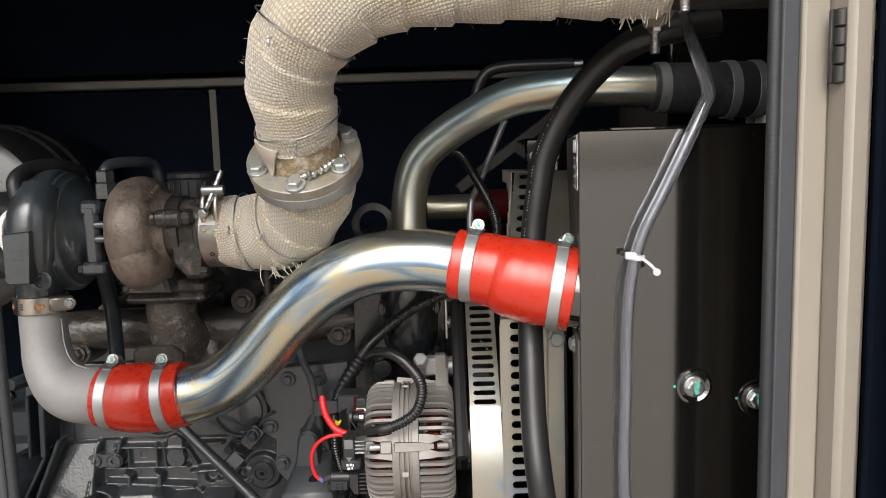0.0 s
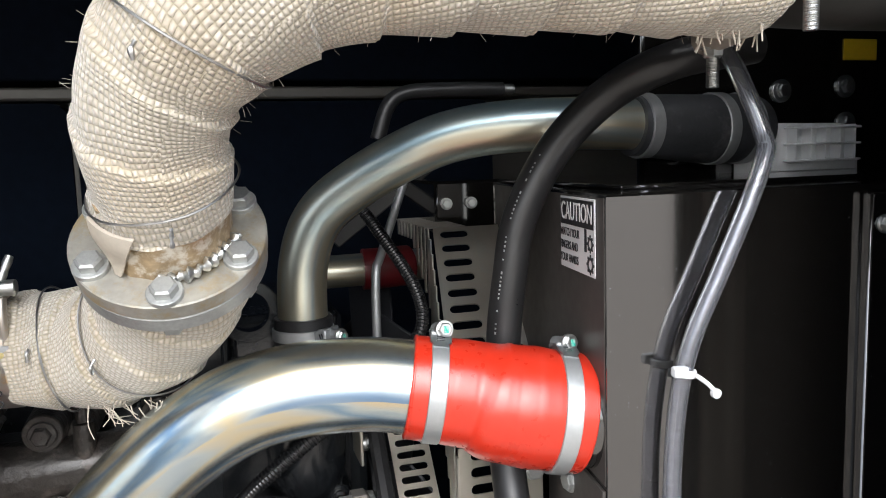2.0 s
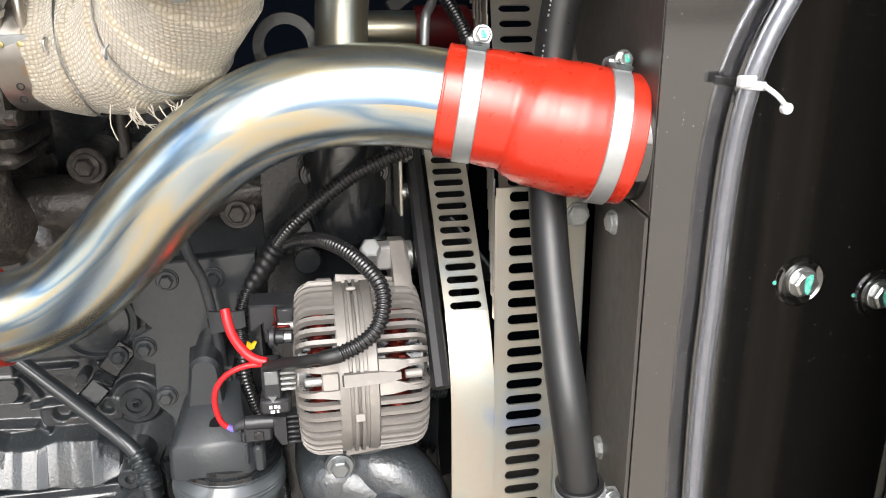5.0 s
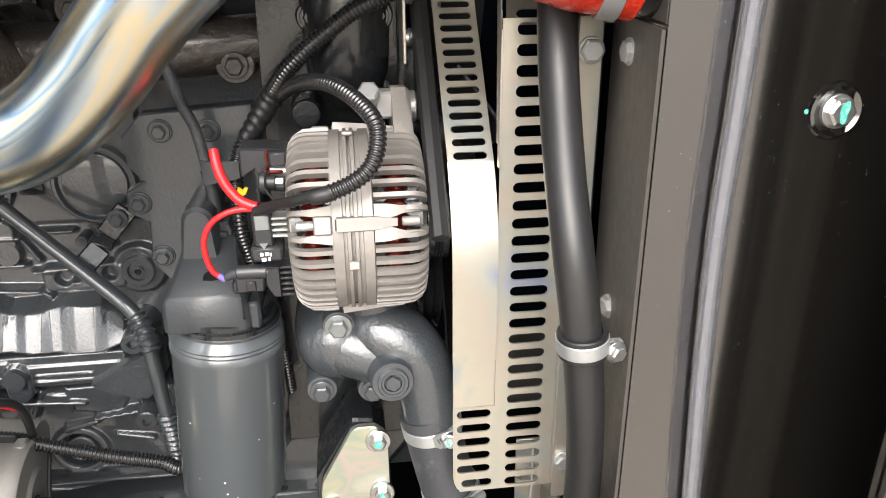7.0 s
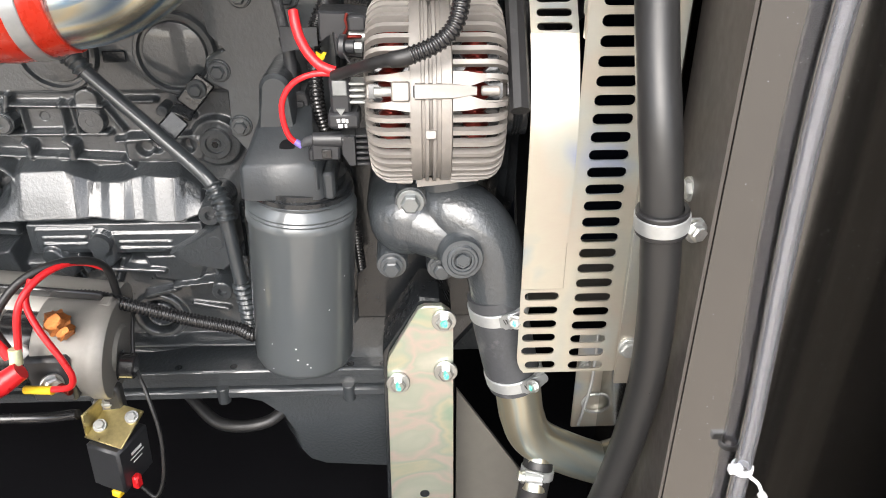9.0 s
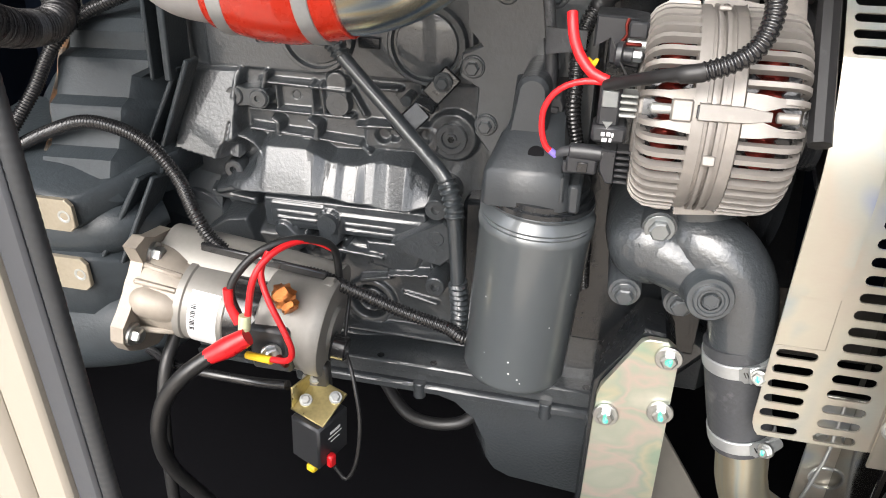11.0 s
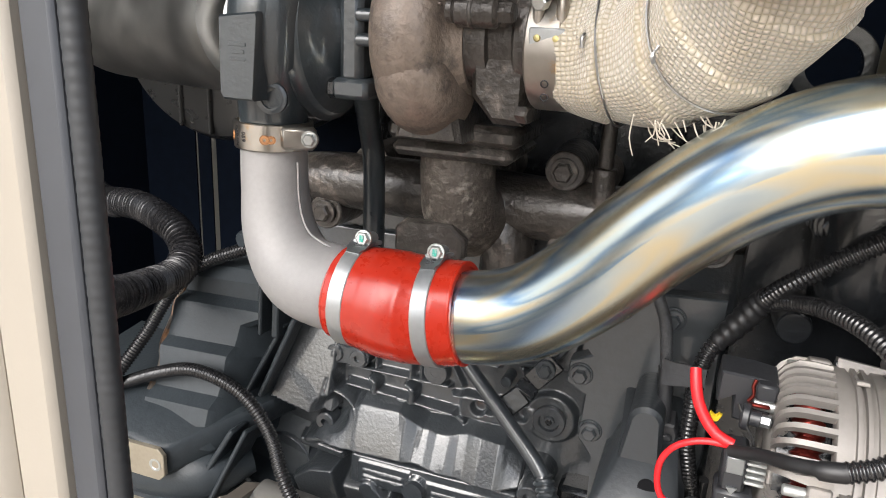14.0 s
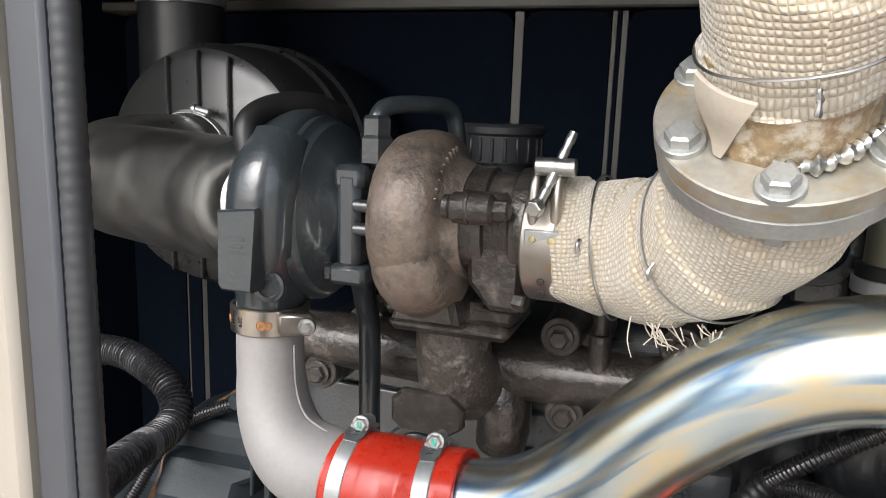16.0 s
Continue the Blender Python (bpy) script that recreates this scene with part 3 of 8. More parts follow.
slab("ground", (-60, -60, -0.35), (60, 60, -0.25), M_GROUND, "pale concrete yard round the generator set", "ground")
slab("floor", (-1.55, 0.62, -0.05), (1.0, 2.06, 0.0), M_FLOOR, "black steel floor of the engine bay", "floor")
slab("wall_back", (-1.55, 2.0, 0.0), (1.0, 2.06, 1.74), M_TRIM, "grey painted rear wall of the canopy", "wall")
slab("wall_left", (-1.55, 0.72, 0.0), (-1.5, 2.0, 1.74), M_FOAM, "black lined end wall of the canopy", "wall")
slab("wall_right", (0.95, 0.72, 0.0), (1.0, 2.0, 1.74), M_FOAM, "black lined end wall of the canopy", "wall")
slab("ceiling", (-1.55, 0.62, 1.74), (1.0, 2.06, 1.78), M_FOAM, "black lined roof of the canopy", "ceiling")
slab("wall_front_left", (-1.55, 0.66, 0.0), (-1.42, 0.72, 1.74), M_CREAM, "cream painted front panel of the canopy", "wall")
slab("lining_front_right", (0.40, 0.7235, 0.0), (0.95, 0.737, 1.73), M_FOAM, "black sound lining inside the front panel", "wall panel")
slab("wall_front_right", (0.44, 0.66, 0.0), (1.0, 0.72, 1.74), M_CREAM, "cream painted front panel of the canopy", "wall")
for x0, x1 in ((-1.45, -1.308), (-1.300, -1.266), (-1.250, -0.556), (-0.537, -0.378), (-0.368, -0.361), (-0.349, 0.45)):
    g = Geo()
    r, w, h = min(0.03, (x1 - x0) / 2.2), x1 - x0, 1.2
    poly = [(0, 0), (w, 0), (w, h - r)] + [(w - r + r * math.cos(a), h - r + r * math.sin(a)) for a in (0.5, 1.05)] + [(w - r, h), (r, h)] + [(r - r * math.sin(a), h - r + r * math.cos(a)) for a in (0.5, 1.05)] + [(0, h - r)]
    g.prism(poly, (x0, 1.9, 0.258), (1, 0, 0), (0, 0, 1), -0.1, 0)
    solid("lining_panel", g, M_FOAM, "black sound lining panel on the rear wall", "wall panel", "rear lining panels", "structure")
for x0, x1 in ((-1.3075, -1.3005), (-1.2655, -1.2505), (-0.5555, -0.5375), (-0.3775, -0.3685), (-0.3605, -0.3495)):
    slab("trim_upright", (x0, 1.903, 0.258), (x1, 1.99, 1.458), M_TRIM, "grey painted upright between the lining panels", "rail", 0.001)
slab("wall_back_beam", (-1.5, 1.88, 1.496), (0.95, 2.0, 1.74), M_FOAM, "black lining above the rear panels", "wall panel")
slab("trim_back", (-1.5, 1.885, 1.462), (0.95, 1.96, 1.485), M_TRIM, "grey painted rail along the rear wall", "rail")


def pillar(name, seal_x, side, lip, wide, label, bulb=0.006, back=0.0, fold=0.0):
    """The door pillar: a folded cream post, a smooth rubber lip and a ribbed bulb seal. side: +1 right, -1 left."""
    s = side
    p = thing(name, (seal_x + s * 0.05, 0.69 + back, 0.0), label, "pillar", kind="structure")
    g = Geo().box((seal_x + s * (lip + 0.0185), 0.705 + back, 0.86), (0.026, 0.026, 1.72), 0.003)
    part("inner_fold", g, M_CREAM, p)
    g = Geo().box((seal_x + s * (lip + 0.032 + wide / 2), 0.69 + back + fold / 2, 0.86), (wide, 0.06 - fold, 1.72), 0.006)
    part("outer_fold", g, M_CREAM, p)
    g = Geo().box((seal_x + s * (0.0055 + lip / 2), 0.7035 + back, 0.86), (lip, 0.013, 1.72), 0.002)
    part("seal_lip", g, M_SEAL, p, "smooth grey rubber seal lip")
    g = Geo()
    g.tube([(seal_x + s * 0.0015, 0.703 + back, 0.0), (seal_x + s * 0.0015, 0.703 + back, 0.86), (seal_x + s * 0.0015, 0.703 + back, 1.72)], bulb, 12, 0.0013,
           shape=lambda q, a: 0.00012 * math.sin(q * 2 * math.pi / 0.0052))
    part("seal_bulb", g, M_SEALD, p, "ribbed dark rubber bulb seal")
    return p


right_pillar = pillar("pillar_right", 0.317, 1, 0.017, 0.024, "cream painted door pillar with a black rubber seal", 0.0064, 0.052)
left_pillar = pillar("pillar_left", -0.399, -1, 0.0165, 0.10, "cream painted door pillar with a black rubber seal", 0.0051, fold=0.028)
hinge = thing("hinge", (0.365, 0.726, 1.33), "dark grey steel door hinge on the cream pillar", "hinge")
for k in range(4):
    z = 1.334 + k * 0.0165
    part("knuckle", Geo().cyl((0.365, 0.726, z), (0.365, 0.726, z + 0.0155), 0.0065, seg=14), M_FRAME, hinge)
part("leaf", Geo().box((0.364, 0.730, 1.3665), (0.016, 0.004, 0.066), 0.001), M_FRAME, hinge)
door = thing("canopy_door", (0.45, 0.3, 0.0), "open canopy door with black foam lining", "door")
d_rot = Matrix.Rotation(radians(-48), 3, "Z")
d_mid = Vector((0.585, 0.43, 0.8))
part("door_skin", Geo().box(d_mid + d_rot @ Vector((0, 0.03, 0)), (0.62, 0.02, 1.6), 0.004, d_rot), M_CREAM, door)
g = Geo().box(d_mid + d_rot @ Vector((0, 0.003, 0)), (0.59, 0.016, 1.55), 0.006, d_rot)
part("foam_backing", Geo().box(d_mid + d_rot @ Vector((0, 0.0145, 0)), (0.615, 0.009, 1.58), 0.002, d_rot), M_FOAM, door)
part("foam_lining", g, M_FOAM, door, "black soft foam panel")

# ---------------------------------------------------------------- charge-air pipe and its hoses
def hose_of(name, pts, radii, label, clamps):
    h = thing(name, pts[0], label, "hose")
    part("sleeve", Geo().tube(pts, radii, 48, 0.0015, shape=lambda s, a: 0.00012 * math.tanh(9 * math.sin(s * 2 * math.pi / 0.034 + 0.15 * a)) + 0.0003 * math.sin(s * 200 + math.sin(a)) * math.exp(-((s - 0.08) / 0.03) ** 2) + 0.0003 * math.sin(3 * a + s * 30)), M_RED, h)
    for e in (0, -1):
        part("rim", Geo().ring(pts[e], Vector(pts[1]) - Vector(pts[0]) if e == 0 else Vector(pts[-1]) - Vector(pts[-2]), radii[e] - 0.004, radii[e] + 0.0006, 0.003), M_RED, h)
    for c, axis, r, ang, sd in clamps:
        worm_clamp(h, c, axis, r, 0.0145, ang, sd)
    return h


pipe = thing("charge_air_pipe", (-0.2, 1.02, 0.96), "shiny zinc-plated charge-air pipe between two red hoses", "pipe")
PIPE = [(-0.40, 1.048, 0.957), (-0.362, 1.047, 0.960), (-0.326, 1.044, 0.968), (-0.290, 1.038, 0.987), (-0.250, 1.03, 1.023), (-0.207, 1.02, 1.070),
        (-0.161, 1.01, 1.110), (-0.115, 1.0, 1.136), (-0.070, 0.99, 1.147), (-0.019, 0.979, 1.149), (0.015, 0.972, 1.145), (0.045, 0.965, 1.140)]
part("bend", Geo().tube(PIPE, 0.0395, 48, 0.006, hint=(0, -1, 0)), M_PIPE, pipe)

hose_of("red_hose_lower", [(-0.474, 1.053, 0.961), (-0.452, 1.051, 0.960), (-0.421, 1.049, 0.9585), (-0.392, 1.048, 0.9585), (-0.358, 1.047, 0.9635)],
        [0.0425, 0.0455, 0.0485, 0.0465, 0.044], "red silicone coupling hose on the charge-air pipe",
        [((-0.461, 1.052, 0.9605), (1, -0.04, -0.03), 0.0452, -0.25, (0.1, -1, 0.25)), ((-0.383, 1.048, 0.9595), (1, -0.03, 0.12), 0.0460, -0.2, (0.1, -1, 0.25))])
hose_of("red_hose_upper", [(0.020, 0.971, 1.1445), (0.045, 0.965, 1.140), (0.072, 0.959, 1.134), (0.091, 0.953, 1.1275), (0.120, 0.946, 1.121), (0.160, 0.939, 1.1135)],
        [0.0435, 0.0445, 0.046, 0.0505, 0.052, 0.051], "red silicone reducer hose into the cooler box",
        [((0.039, 0.966, 1.1415), (1, -0.22, -0.16), 0.0447, -0.15, (0.0, -1, 0.2)), ((0.1425, 0.942, 1.1165), (1, -0.2, -0.17), 0.0525, -0.3, (0.1, -1, 0.2))])
stub = solid("cooler_stub", Geo().cyl((0.15, 0.942, 1.116), (0.190, 0.934, 1.109), 0.047, seg=36), M_BOX, "black painted inlet stub of the cooler box", "pipe stub")

elbow = thing("aluminium_elbow", (-0.55, 1.07, 0.96), "bare cast aluminium elbow below the turbocharger", "elbow")
part("casting", Geo().tube([(-0.562, 1.078, 1.118), (-0.562, 1.077, 1.075), (-0.561, 1.076, 1.04), (-0.556, 1.073, 1.005), (-0.540, 1.067, 0.977), (-0.515, 1.059, 0.964), (-0.470, 1.051, 0.961)],
     [0.0305, 0.0305, 0.031, 0.034, 0.037, 0.039, 0.0395], 40, 0.006), M_ALU, elbow)
g = Geo().tube([(-0.531, 1.066, 1.07), (-0.529, 1.066, 1.03), (-0.516, 1.06, 1.008), (-0.49, 1.052, 1.0)], 0.0011, 6, 0.006)
part("seam", g, M_ALU, elbow)
vb = part("band_clamp", Geo().ring((-0.562, 1.077, 1.092), (0, 0, 1), 0.0325, 0.0355, 0.024), M_STAINLESS, elbow, "stained stainless band clamp")
g = Geo().box((-0.522, 1.054, 1.094), (0.03, 0.012, 0.02), 0.003, Matrix.Rotation(radians(20), 3, "Z"))
part("lug", g, M_STAINLESS, vb)
bolt(vb, (-0.506, 1.045, 1.096), (0.25, -1, 0), 0.0055, 0.006, 0.0075, M_BOLT, "screw")

# ---------------------------------------------------------------- lagged exhaust
def wrap(s, a, pitch=0.052, lift=0.0042):
    """Each turn of the tape laps over the one before."""
    f = (s / pitch + a / (2 * math.pi)) % 1.0
    return lift * (f if f < 0.955 else (1 - f) / 0.045 * 0.955) + 0.0008 * math.sin(7 * a + 40 * s)


FN = Vector((-0.06, -0.64, 0.766)).normalized()
FC = Vector((-0.1605, 0.960, 1.2775))
exhaust = thing("lagged_exhaust_elbow", (-0.2, 1.03, 1.13), "exhaust elbow wrapped in cream glass-fibre tape", "exhaust pipe")
LOW = [(-0.298, 1.086, 1.183), (-0.262, 1.080, 1.182), (-0.222, 1.062, 1.186), (-0.188, 1.032, 1.206), FC - FN * 0.035, FC - FN * 0.008]
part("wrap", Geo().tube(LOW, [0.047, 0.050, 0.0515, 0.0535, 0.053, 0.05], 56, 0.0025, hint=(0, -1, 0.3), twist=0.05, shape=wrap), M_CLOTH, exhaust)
upper = thing("lagged_exhaust_pipe", (-0.1, 0.87, 1.28), "exhaust pipe wrapped in cream glass-fibre tape", "exhaust pipe")
TOP = [FC + FN * 0.046 + Vector((0.003, 0.0, 0.0)), FC + FN * 0.062 + Vector((0.003, 0.0, 0.0)), (-0.162, 0.893, 1.369), (-0.151, 0.876, 1.396), (-0.137, 0.862, 1.414), (-0.116, 0.850, 1.431), (-0.065, 0.836, 1.4555), (0.0, 0.824, 1.464), (0.09, 0.816, 1.465), (0.20, 0.81, 1.462), (0.235, 0.807, 1.462)]
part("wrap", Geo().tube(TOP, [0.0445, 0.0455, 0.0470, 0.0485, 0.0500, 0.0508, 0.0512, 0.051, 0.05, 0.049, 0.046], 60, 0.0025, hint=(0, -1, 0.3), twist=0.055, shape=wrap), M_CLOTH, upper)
part("inner_pipe", Geo().tube([FC + FN * 0.002, FC + FN * 0.03, FC + FN * 0.06], [0.045, 0.0435, 0.043], 36, 0.006, shape=lambda s, a: 0.0012 * math.sin(5 * a + 90 * s) + 0.0008 * math.sin(13 * a)), M_SOLDER, upper, "scorched weld between pipe and flange")
part("tail_pipe", Geo().tube([(0.22, 0.807, 1.462), (0.30, 0.805, 1.460), (0.45, 0.80, 1.462), (0.7, 0.80, 1.48)], 0.044, 32, 0.02), M_FRAME, upper, "dark tail pipe beyond the wrap")
part("pipe_clamp", Geo().ring((0.372, 0.803, 1.461), (1, -0.05, 0), 0.0445, 0.0475, 0.020), M_STAINLESS, upper, "stainless clamp band on the tail pipe")
fl = part("flange", Geo().lathe(FC, FN, [(-0.001, 0.04), (-0.001, 0.0685), (0.0, 0.0695), (0.0115, 0.0695), (0.0125, 0.0685), (0.0125, 0.04)], 64, closed=True), M_FLANGE, upper, "zinc-plated bolted flange, yellowed")
fl2 = part("flange", Geo().lathe(FC, FN, [(-0.0155, 0.04), (-0.0155, 0.0675), (-0.0145, 0.0685), (-0.003, 0.0685), (-0.002, 0.0675), (-0.002, 0.04)], 64, closed=True), M_BOLTG, exhaust, "grey steel bolted flange")
fu, fw, fa = basis(FN, (0, -1, 0))
for k in range(6):
    a = radians(k * 60 - 6)
    d = fu * math.cos(a) + fw * math.sin(a)
    bolt(fl, FC + d * 0.058 + FN * 0.0145, FN, 0.0095, 0.009, 0.0125, M_BOLTG)
    bolt(fl2, FC + d * 0.058 - FN * 0.017, -FN, 0.0088, 0.007, 0, M_BOLTG, "nut")
# V-band clamp at the turbine outlet
vcl = thing("v_band_clamp", (-0.312, 1.085, 1.13), "stainless V-band clamp with a T-bolt at the turbine outlet", "clamp")
part("band", Geo().lathe((-0.308, 1.088, 1.183), (1, -0.08, 0), [(-0.0135, 0.0455), (-0.0135, 0.0485), (-0.012, 0.0497), (0.012, 0.0497), (0.0135, 0.0485), (0.0135, 0.0455)], 48, closed=True), M_STAINLESS, vcl)
for x in (-0.3165, -0.2995):
    g = Geo().tube([(x, 1.047, 1.193), (x, 1.044, 1.212), (x, 1.046, 1.228), (x, 1.052, 1.236), (x, 1.062, 1.236)], 0.0042, 10, 0.003)
    part("trunnion_loop", g, M_STAINLESS, vcl)
part("loop_plate", Geo().box((-0.308, 1.040, 1.190), (0.0265, 0.003, 0.014), 0.001, Matrix.Rotation(radians(8), 3, "X")), M_CLAMP, vcl)
for x in (-0.315, -0.301):
    part("rivet", Geo().lathe((x, 1.0385, 1.1895), (0, -1, 0), [(0, 0.0028), (0.001, 0.0022), (0.0012, 0.0001)], 12), M_BRASS, vcl)
for z in (1.172, 1.157, 1.147):
    part("stamp_mark", Geo().ring((-0.308, 1.0405 + 0.35 * (1.183 - z) ** 1.2, z), (0, -1, -0.25), 0.0022, 0.0032, 0.0012, 16), M_INK, vcl)
part("trunnion", Geo().cyl((-0.317, 1.047, 1.243), (-0.287, 1.047, 1.243), 0.0068, seg=18), M_BOLT, vcl)
part("t_bolt", Geo().tube([(-0.312, 1.030, 1.212), (-0.305, 1.042, 1.232), (-0.292, 1.056, 1.268)], 0.0036, 12, 0.0015, shape=lambda s, a: 0.0003 * math.sin(s * 4500)), M_BOLT, vcl)
bolt(vcl, (-0.311, 1.030, 1.215), (-0.35, -1, -0.3), 0.0065, 0.006, 0, M_BOLT, "nut")
# U-bolt saddle under the upper pipe
saddle = thing("exhaust_saddle", (0.24, 0.81, 1.38), "steel U-bolt saddle with threaded studs under the exhaust", "bracket")
g = Geo().tube([(0.238, 0.876, 1.418), (0.238, 0.845, 1.424), (0.238, 0.81, 1.434), (0.238, 0.775, 1.446), (0.238, 0.735, 1.462), (0.240, 0.69, 1.486)], [0.011, 0.014, 0.0145, 0.0145, 0.014, 0.014], 14, 0.006)
part("saddle_bar", g, M_TAN, saddle)
for y, z in ((0.864, 1.418), (0.767, 1.444)):
    g = Geo().tube([(0.238, y, z + 0.05), (0.238, y, z), (0.238, y, z - 0.036)], 0.0048, 12, 0.0004, shape=lambda s, a: 0.00025 * math.sin(s * 4600))
    st = part("stud", g, M_BOLT, saddle)
    bolt(st, (0.238, y, z - 0.006), (0, 0, -1), 0.0078, 0.008, 0.009, M_BOLT, "nut")

# ---------------------------------------------------------------- upper coolant pipe, black hose
rear = thing("coolant_pipe", (-0.045, 1.17, 1.14), "yellow-passivated steel coolant pipe rising behind the charge pipe", "pipe")
REAR = [(-0.050, 1.17, 1.10), (-0.047, 1.172, 1.156), (-0.043, 1.175, 1.226), (-0.024, 1.168, 1.278), (0.019, 1.15, 1.315), (0.077, 1.12, 1.347), (0.123, 1.1, 1.361), (0.180, 1.08, 1.366), (0.240, 1.07, 1.366), (0.31, 1.068, 1.363)]
part("bend", Geo().tube(REAR, 0.0265, 36, 0.006), M_PIPE2, rear)
part("rubber_sleeve", Geo().cyl((-0.047, 1.172, 1.105), (-0.0465, 1.172, 1.172), 0.0315, seg=30), M_RUBBER, rear)
worm_clamp(rear, (-0.047, 1.172, 1.155), (0, 0, 1), 0.032, 0.012, -2.3, (0.6, -1, 0), mark=True)
bh = thing("black_coolant_hose", (0.37, 1.07, 1.32), "black rubber hose on the coolant pipe", "hose")
part("sleeve", Geo().tube([(0.290, 1.068, 1.363), (0.33, 1.07, 1.361), (0.38, 1.076, 1.358), (0.425, 1.082, 1.358), (0.455, 1.09, 1.358)], [0.0315, 0.034, 0.037, 0.038, 0.036], 32, 0.006), M_DUSTY, bh)
for c, r in (((0.303, 1.068, 1.3625), 0.0325), ((0.398, 1.0785, 1.358), 0.0378), ((0.436, 1.084, 1.358), 0.038)):
    part("band_clamp", Geo().ring(c, (1, 0.05, 0), r - 0.001, r + 0.0015, 0.014), M_CLAMP, bh, "bright steel hose band")

# ---------------------------------------------------------------- cooler box
box = thing("cooler_box", (0.5, 1.1, 0.0), "glossy black powder-coated sheet-steel cooler housing", "housing")
def box_edge(z):
    """The x of the housing's front corner at a height."""
    return 0.1605


g = Geo().loft([[(box_edge(z) + d, 0.888 + d, z), (0.9, 0.888 + d, z), (0.9, 1.27, z), (box_edge(z) + 0.052, 1.27, z)] for z, d in ((0.02, 0.0), (1.3015, 0.0), (1.303, 0.0015))])
part("cabinet", g, M_BOX, box)
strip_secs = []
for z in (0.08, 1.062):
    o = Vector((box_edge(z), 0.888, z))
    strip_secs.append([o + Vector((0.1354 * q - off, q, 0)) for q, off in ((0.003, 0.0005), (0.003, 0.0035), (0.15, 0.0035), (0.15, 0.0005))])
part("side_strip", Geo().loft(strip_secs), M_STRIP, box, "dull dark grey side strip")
# Thin lighter sheet added over the cabinet side to stand in for its sheen.
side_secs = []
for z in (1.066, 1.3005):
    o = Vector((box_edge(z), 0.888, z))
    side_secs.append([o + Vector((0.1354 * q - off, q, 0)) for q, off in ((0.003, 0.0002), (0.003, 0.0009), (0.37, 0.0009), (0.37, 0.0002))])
part("side_sheen", Geo().loft(side_secs), M_STRIP, box, "thin added sheet for the sheen on the box side")
part("top_flange", Geo().box((0.54, 1.1, 1.3055), (0.66, 0.30, 0.004), 0.001), M_BOX, box)
g = Geo().box((0.1665, 1.085, 0.6), (0.008, 0.10, 1.08), 0.002)
part("side_channel", g, M_BOX, box)
for x, z in ((0.2925, 1.0035), (0.3655, 0.987)):
    g = Geo().lathe((x, 0.8885, z), (0, -1, 0), [(0.0, 0.022), (0.003, 0.0205), (0.0035, 0.018), (0.0005, 0.0135)], 28)
    part("dimple", g, M_BOX, box)
    bolt(box, (x, 0.886, z), (0, -1, 0), 0.0105, 0.008, 0.0125, M_BOLT, mark=True)
    part("paint_dot", Geo().lathe((x - 0.0225, 0.8878, z), (0, -1, 0), [(0, 0.0019), (0.0005, 0.0014), (0.0006, 0.0001)], 10), M_MARK, box, "spilt green paint dot")
flange = part("edge_flange", Geo().box((0.441, 0.8825, 0.66), (0.064, 0.011, 1.27), 0.002), M_BOX, box)
for z in (1.267, 0.968, 0.673, 0.375):
    bolt(flange, (0.424, 0.877, z), (0, -1, 0), 0.0065, 0.006, 0.0085, M_BOLT)
vent = thing("plastic_vent_block", (0.52, 1.08, 1.307), "white plastic ribbed block on the cooler box", "plastic block")
outline = [(0.451, 1.3075), (0.602, 1.3075), (0.602, 1.318), (0.594, 1.320), (0.594, 1.345), (0.590, 1.356), (0.580, 1.361), (0.466, 1.363), (0.451, 1.360)]
part("body", Geo().prism(outline, (0, 1.110, 0), (1, 0, 0), (0, 0, 1), 0.030, 0.002), M_WHITE, vent)
for k in range(5):
    part("rib", Geo().box((0.500 + k * 0.0205, 1.0735, 1.3385), (0.0026, 0.016, 0.042), 0.0008), M_WHITE, vent)
for z in (1.3195, 1.338, 1.3565):
    part("ledge", Geo().box((0.542, 1.0735, z), (0.096, 0.018, 0.0026), 0.0008), M_WHITE, vent)

# ---------------------------------------------------------------- fan guard
def slot_column(g, o, u, w, x, y0, y1, n, width, length, height, thick=0.002):
    pitch = (y1 - y0) / n
    g.slotted(o, u, w, [(x, y0 + pitch * (k + 0.5), width, pitch, length, height) for k in range(n)], thick)


guard = thing("fan_guard", (0.1, 1.05, 0.57), "zinc-plated sheet fan guard with rows of rounded slots", "guard")
g = Geo()
GO = (0, 1.028, 0)
slot_column(g, GO, (1, 0, 0), (0, 0, 1), 0.1095, 0.572, 1.058, 28, 0.062, 0.0375, 0.0104)
slot_column(g, GO, (1, 0, 0), (0, 0, 1), 0.0570, 0.59225, 0.6785, 5, 0.043, 0.0355, 0.0098)
slot_column(g, GO, (1, 0, 0), (0, 0, 1), 0.0605, 0.572, 0.59225, 1, 0.036, 0.0330, 0.0098)
g.prism([(0.0355, 0.59225), (0.0365, 0.5845), (0.039, 0.5775), (0.0425, 0.5730), (0.0425, 0.59225)], (0, 1.030, 0), (1, 0, 0), (0, 0, 1), 0.002)
g.box((0.1505, 1.029, 0.815), (0.020, 0.002, 0.486), 0.0005)
g.box((0.0570, 1.029, 0.757), (0.043, 0.002, 0.157), 0.0005)
part("front_sheet", g, M_ZPLATE, guard, angle=30)
g = Geo()
arc = []
for k in range(13):
    z = 0.733 + 0.196 * k / 12
    t = k / 12
    arc.append((1.0262 - 0.0015 * math.sin(math.pi * t) + 0.030 * max(0, t - 0.50) ** 2 / 0.25, z))
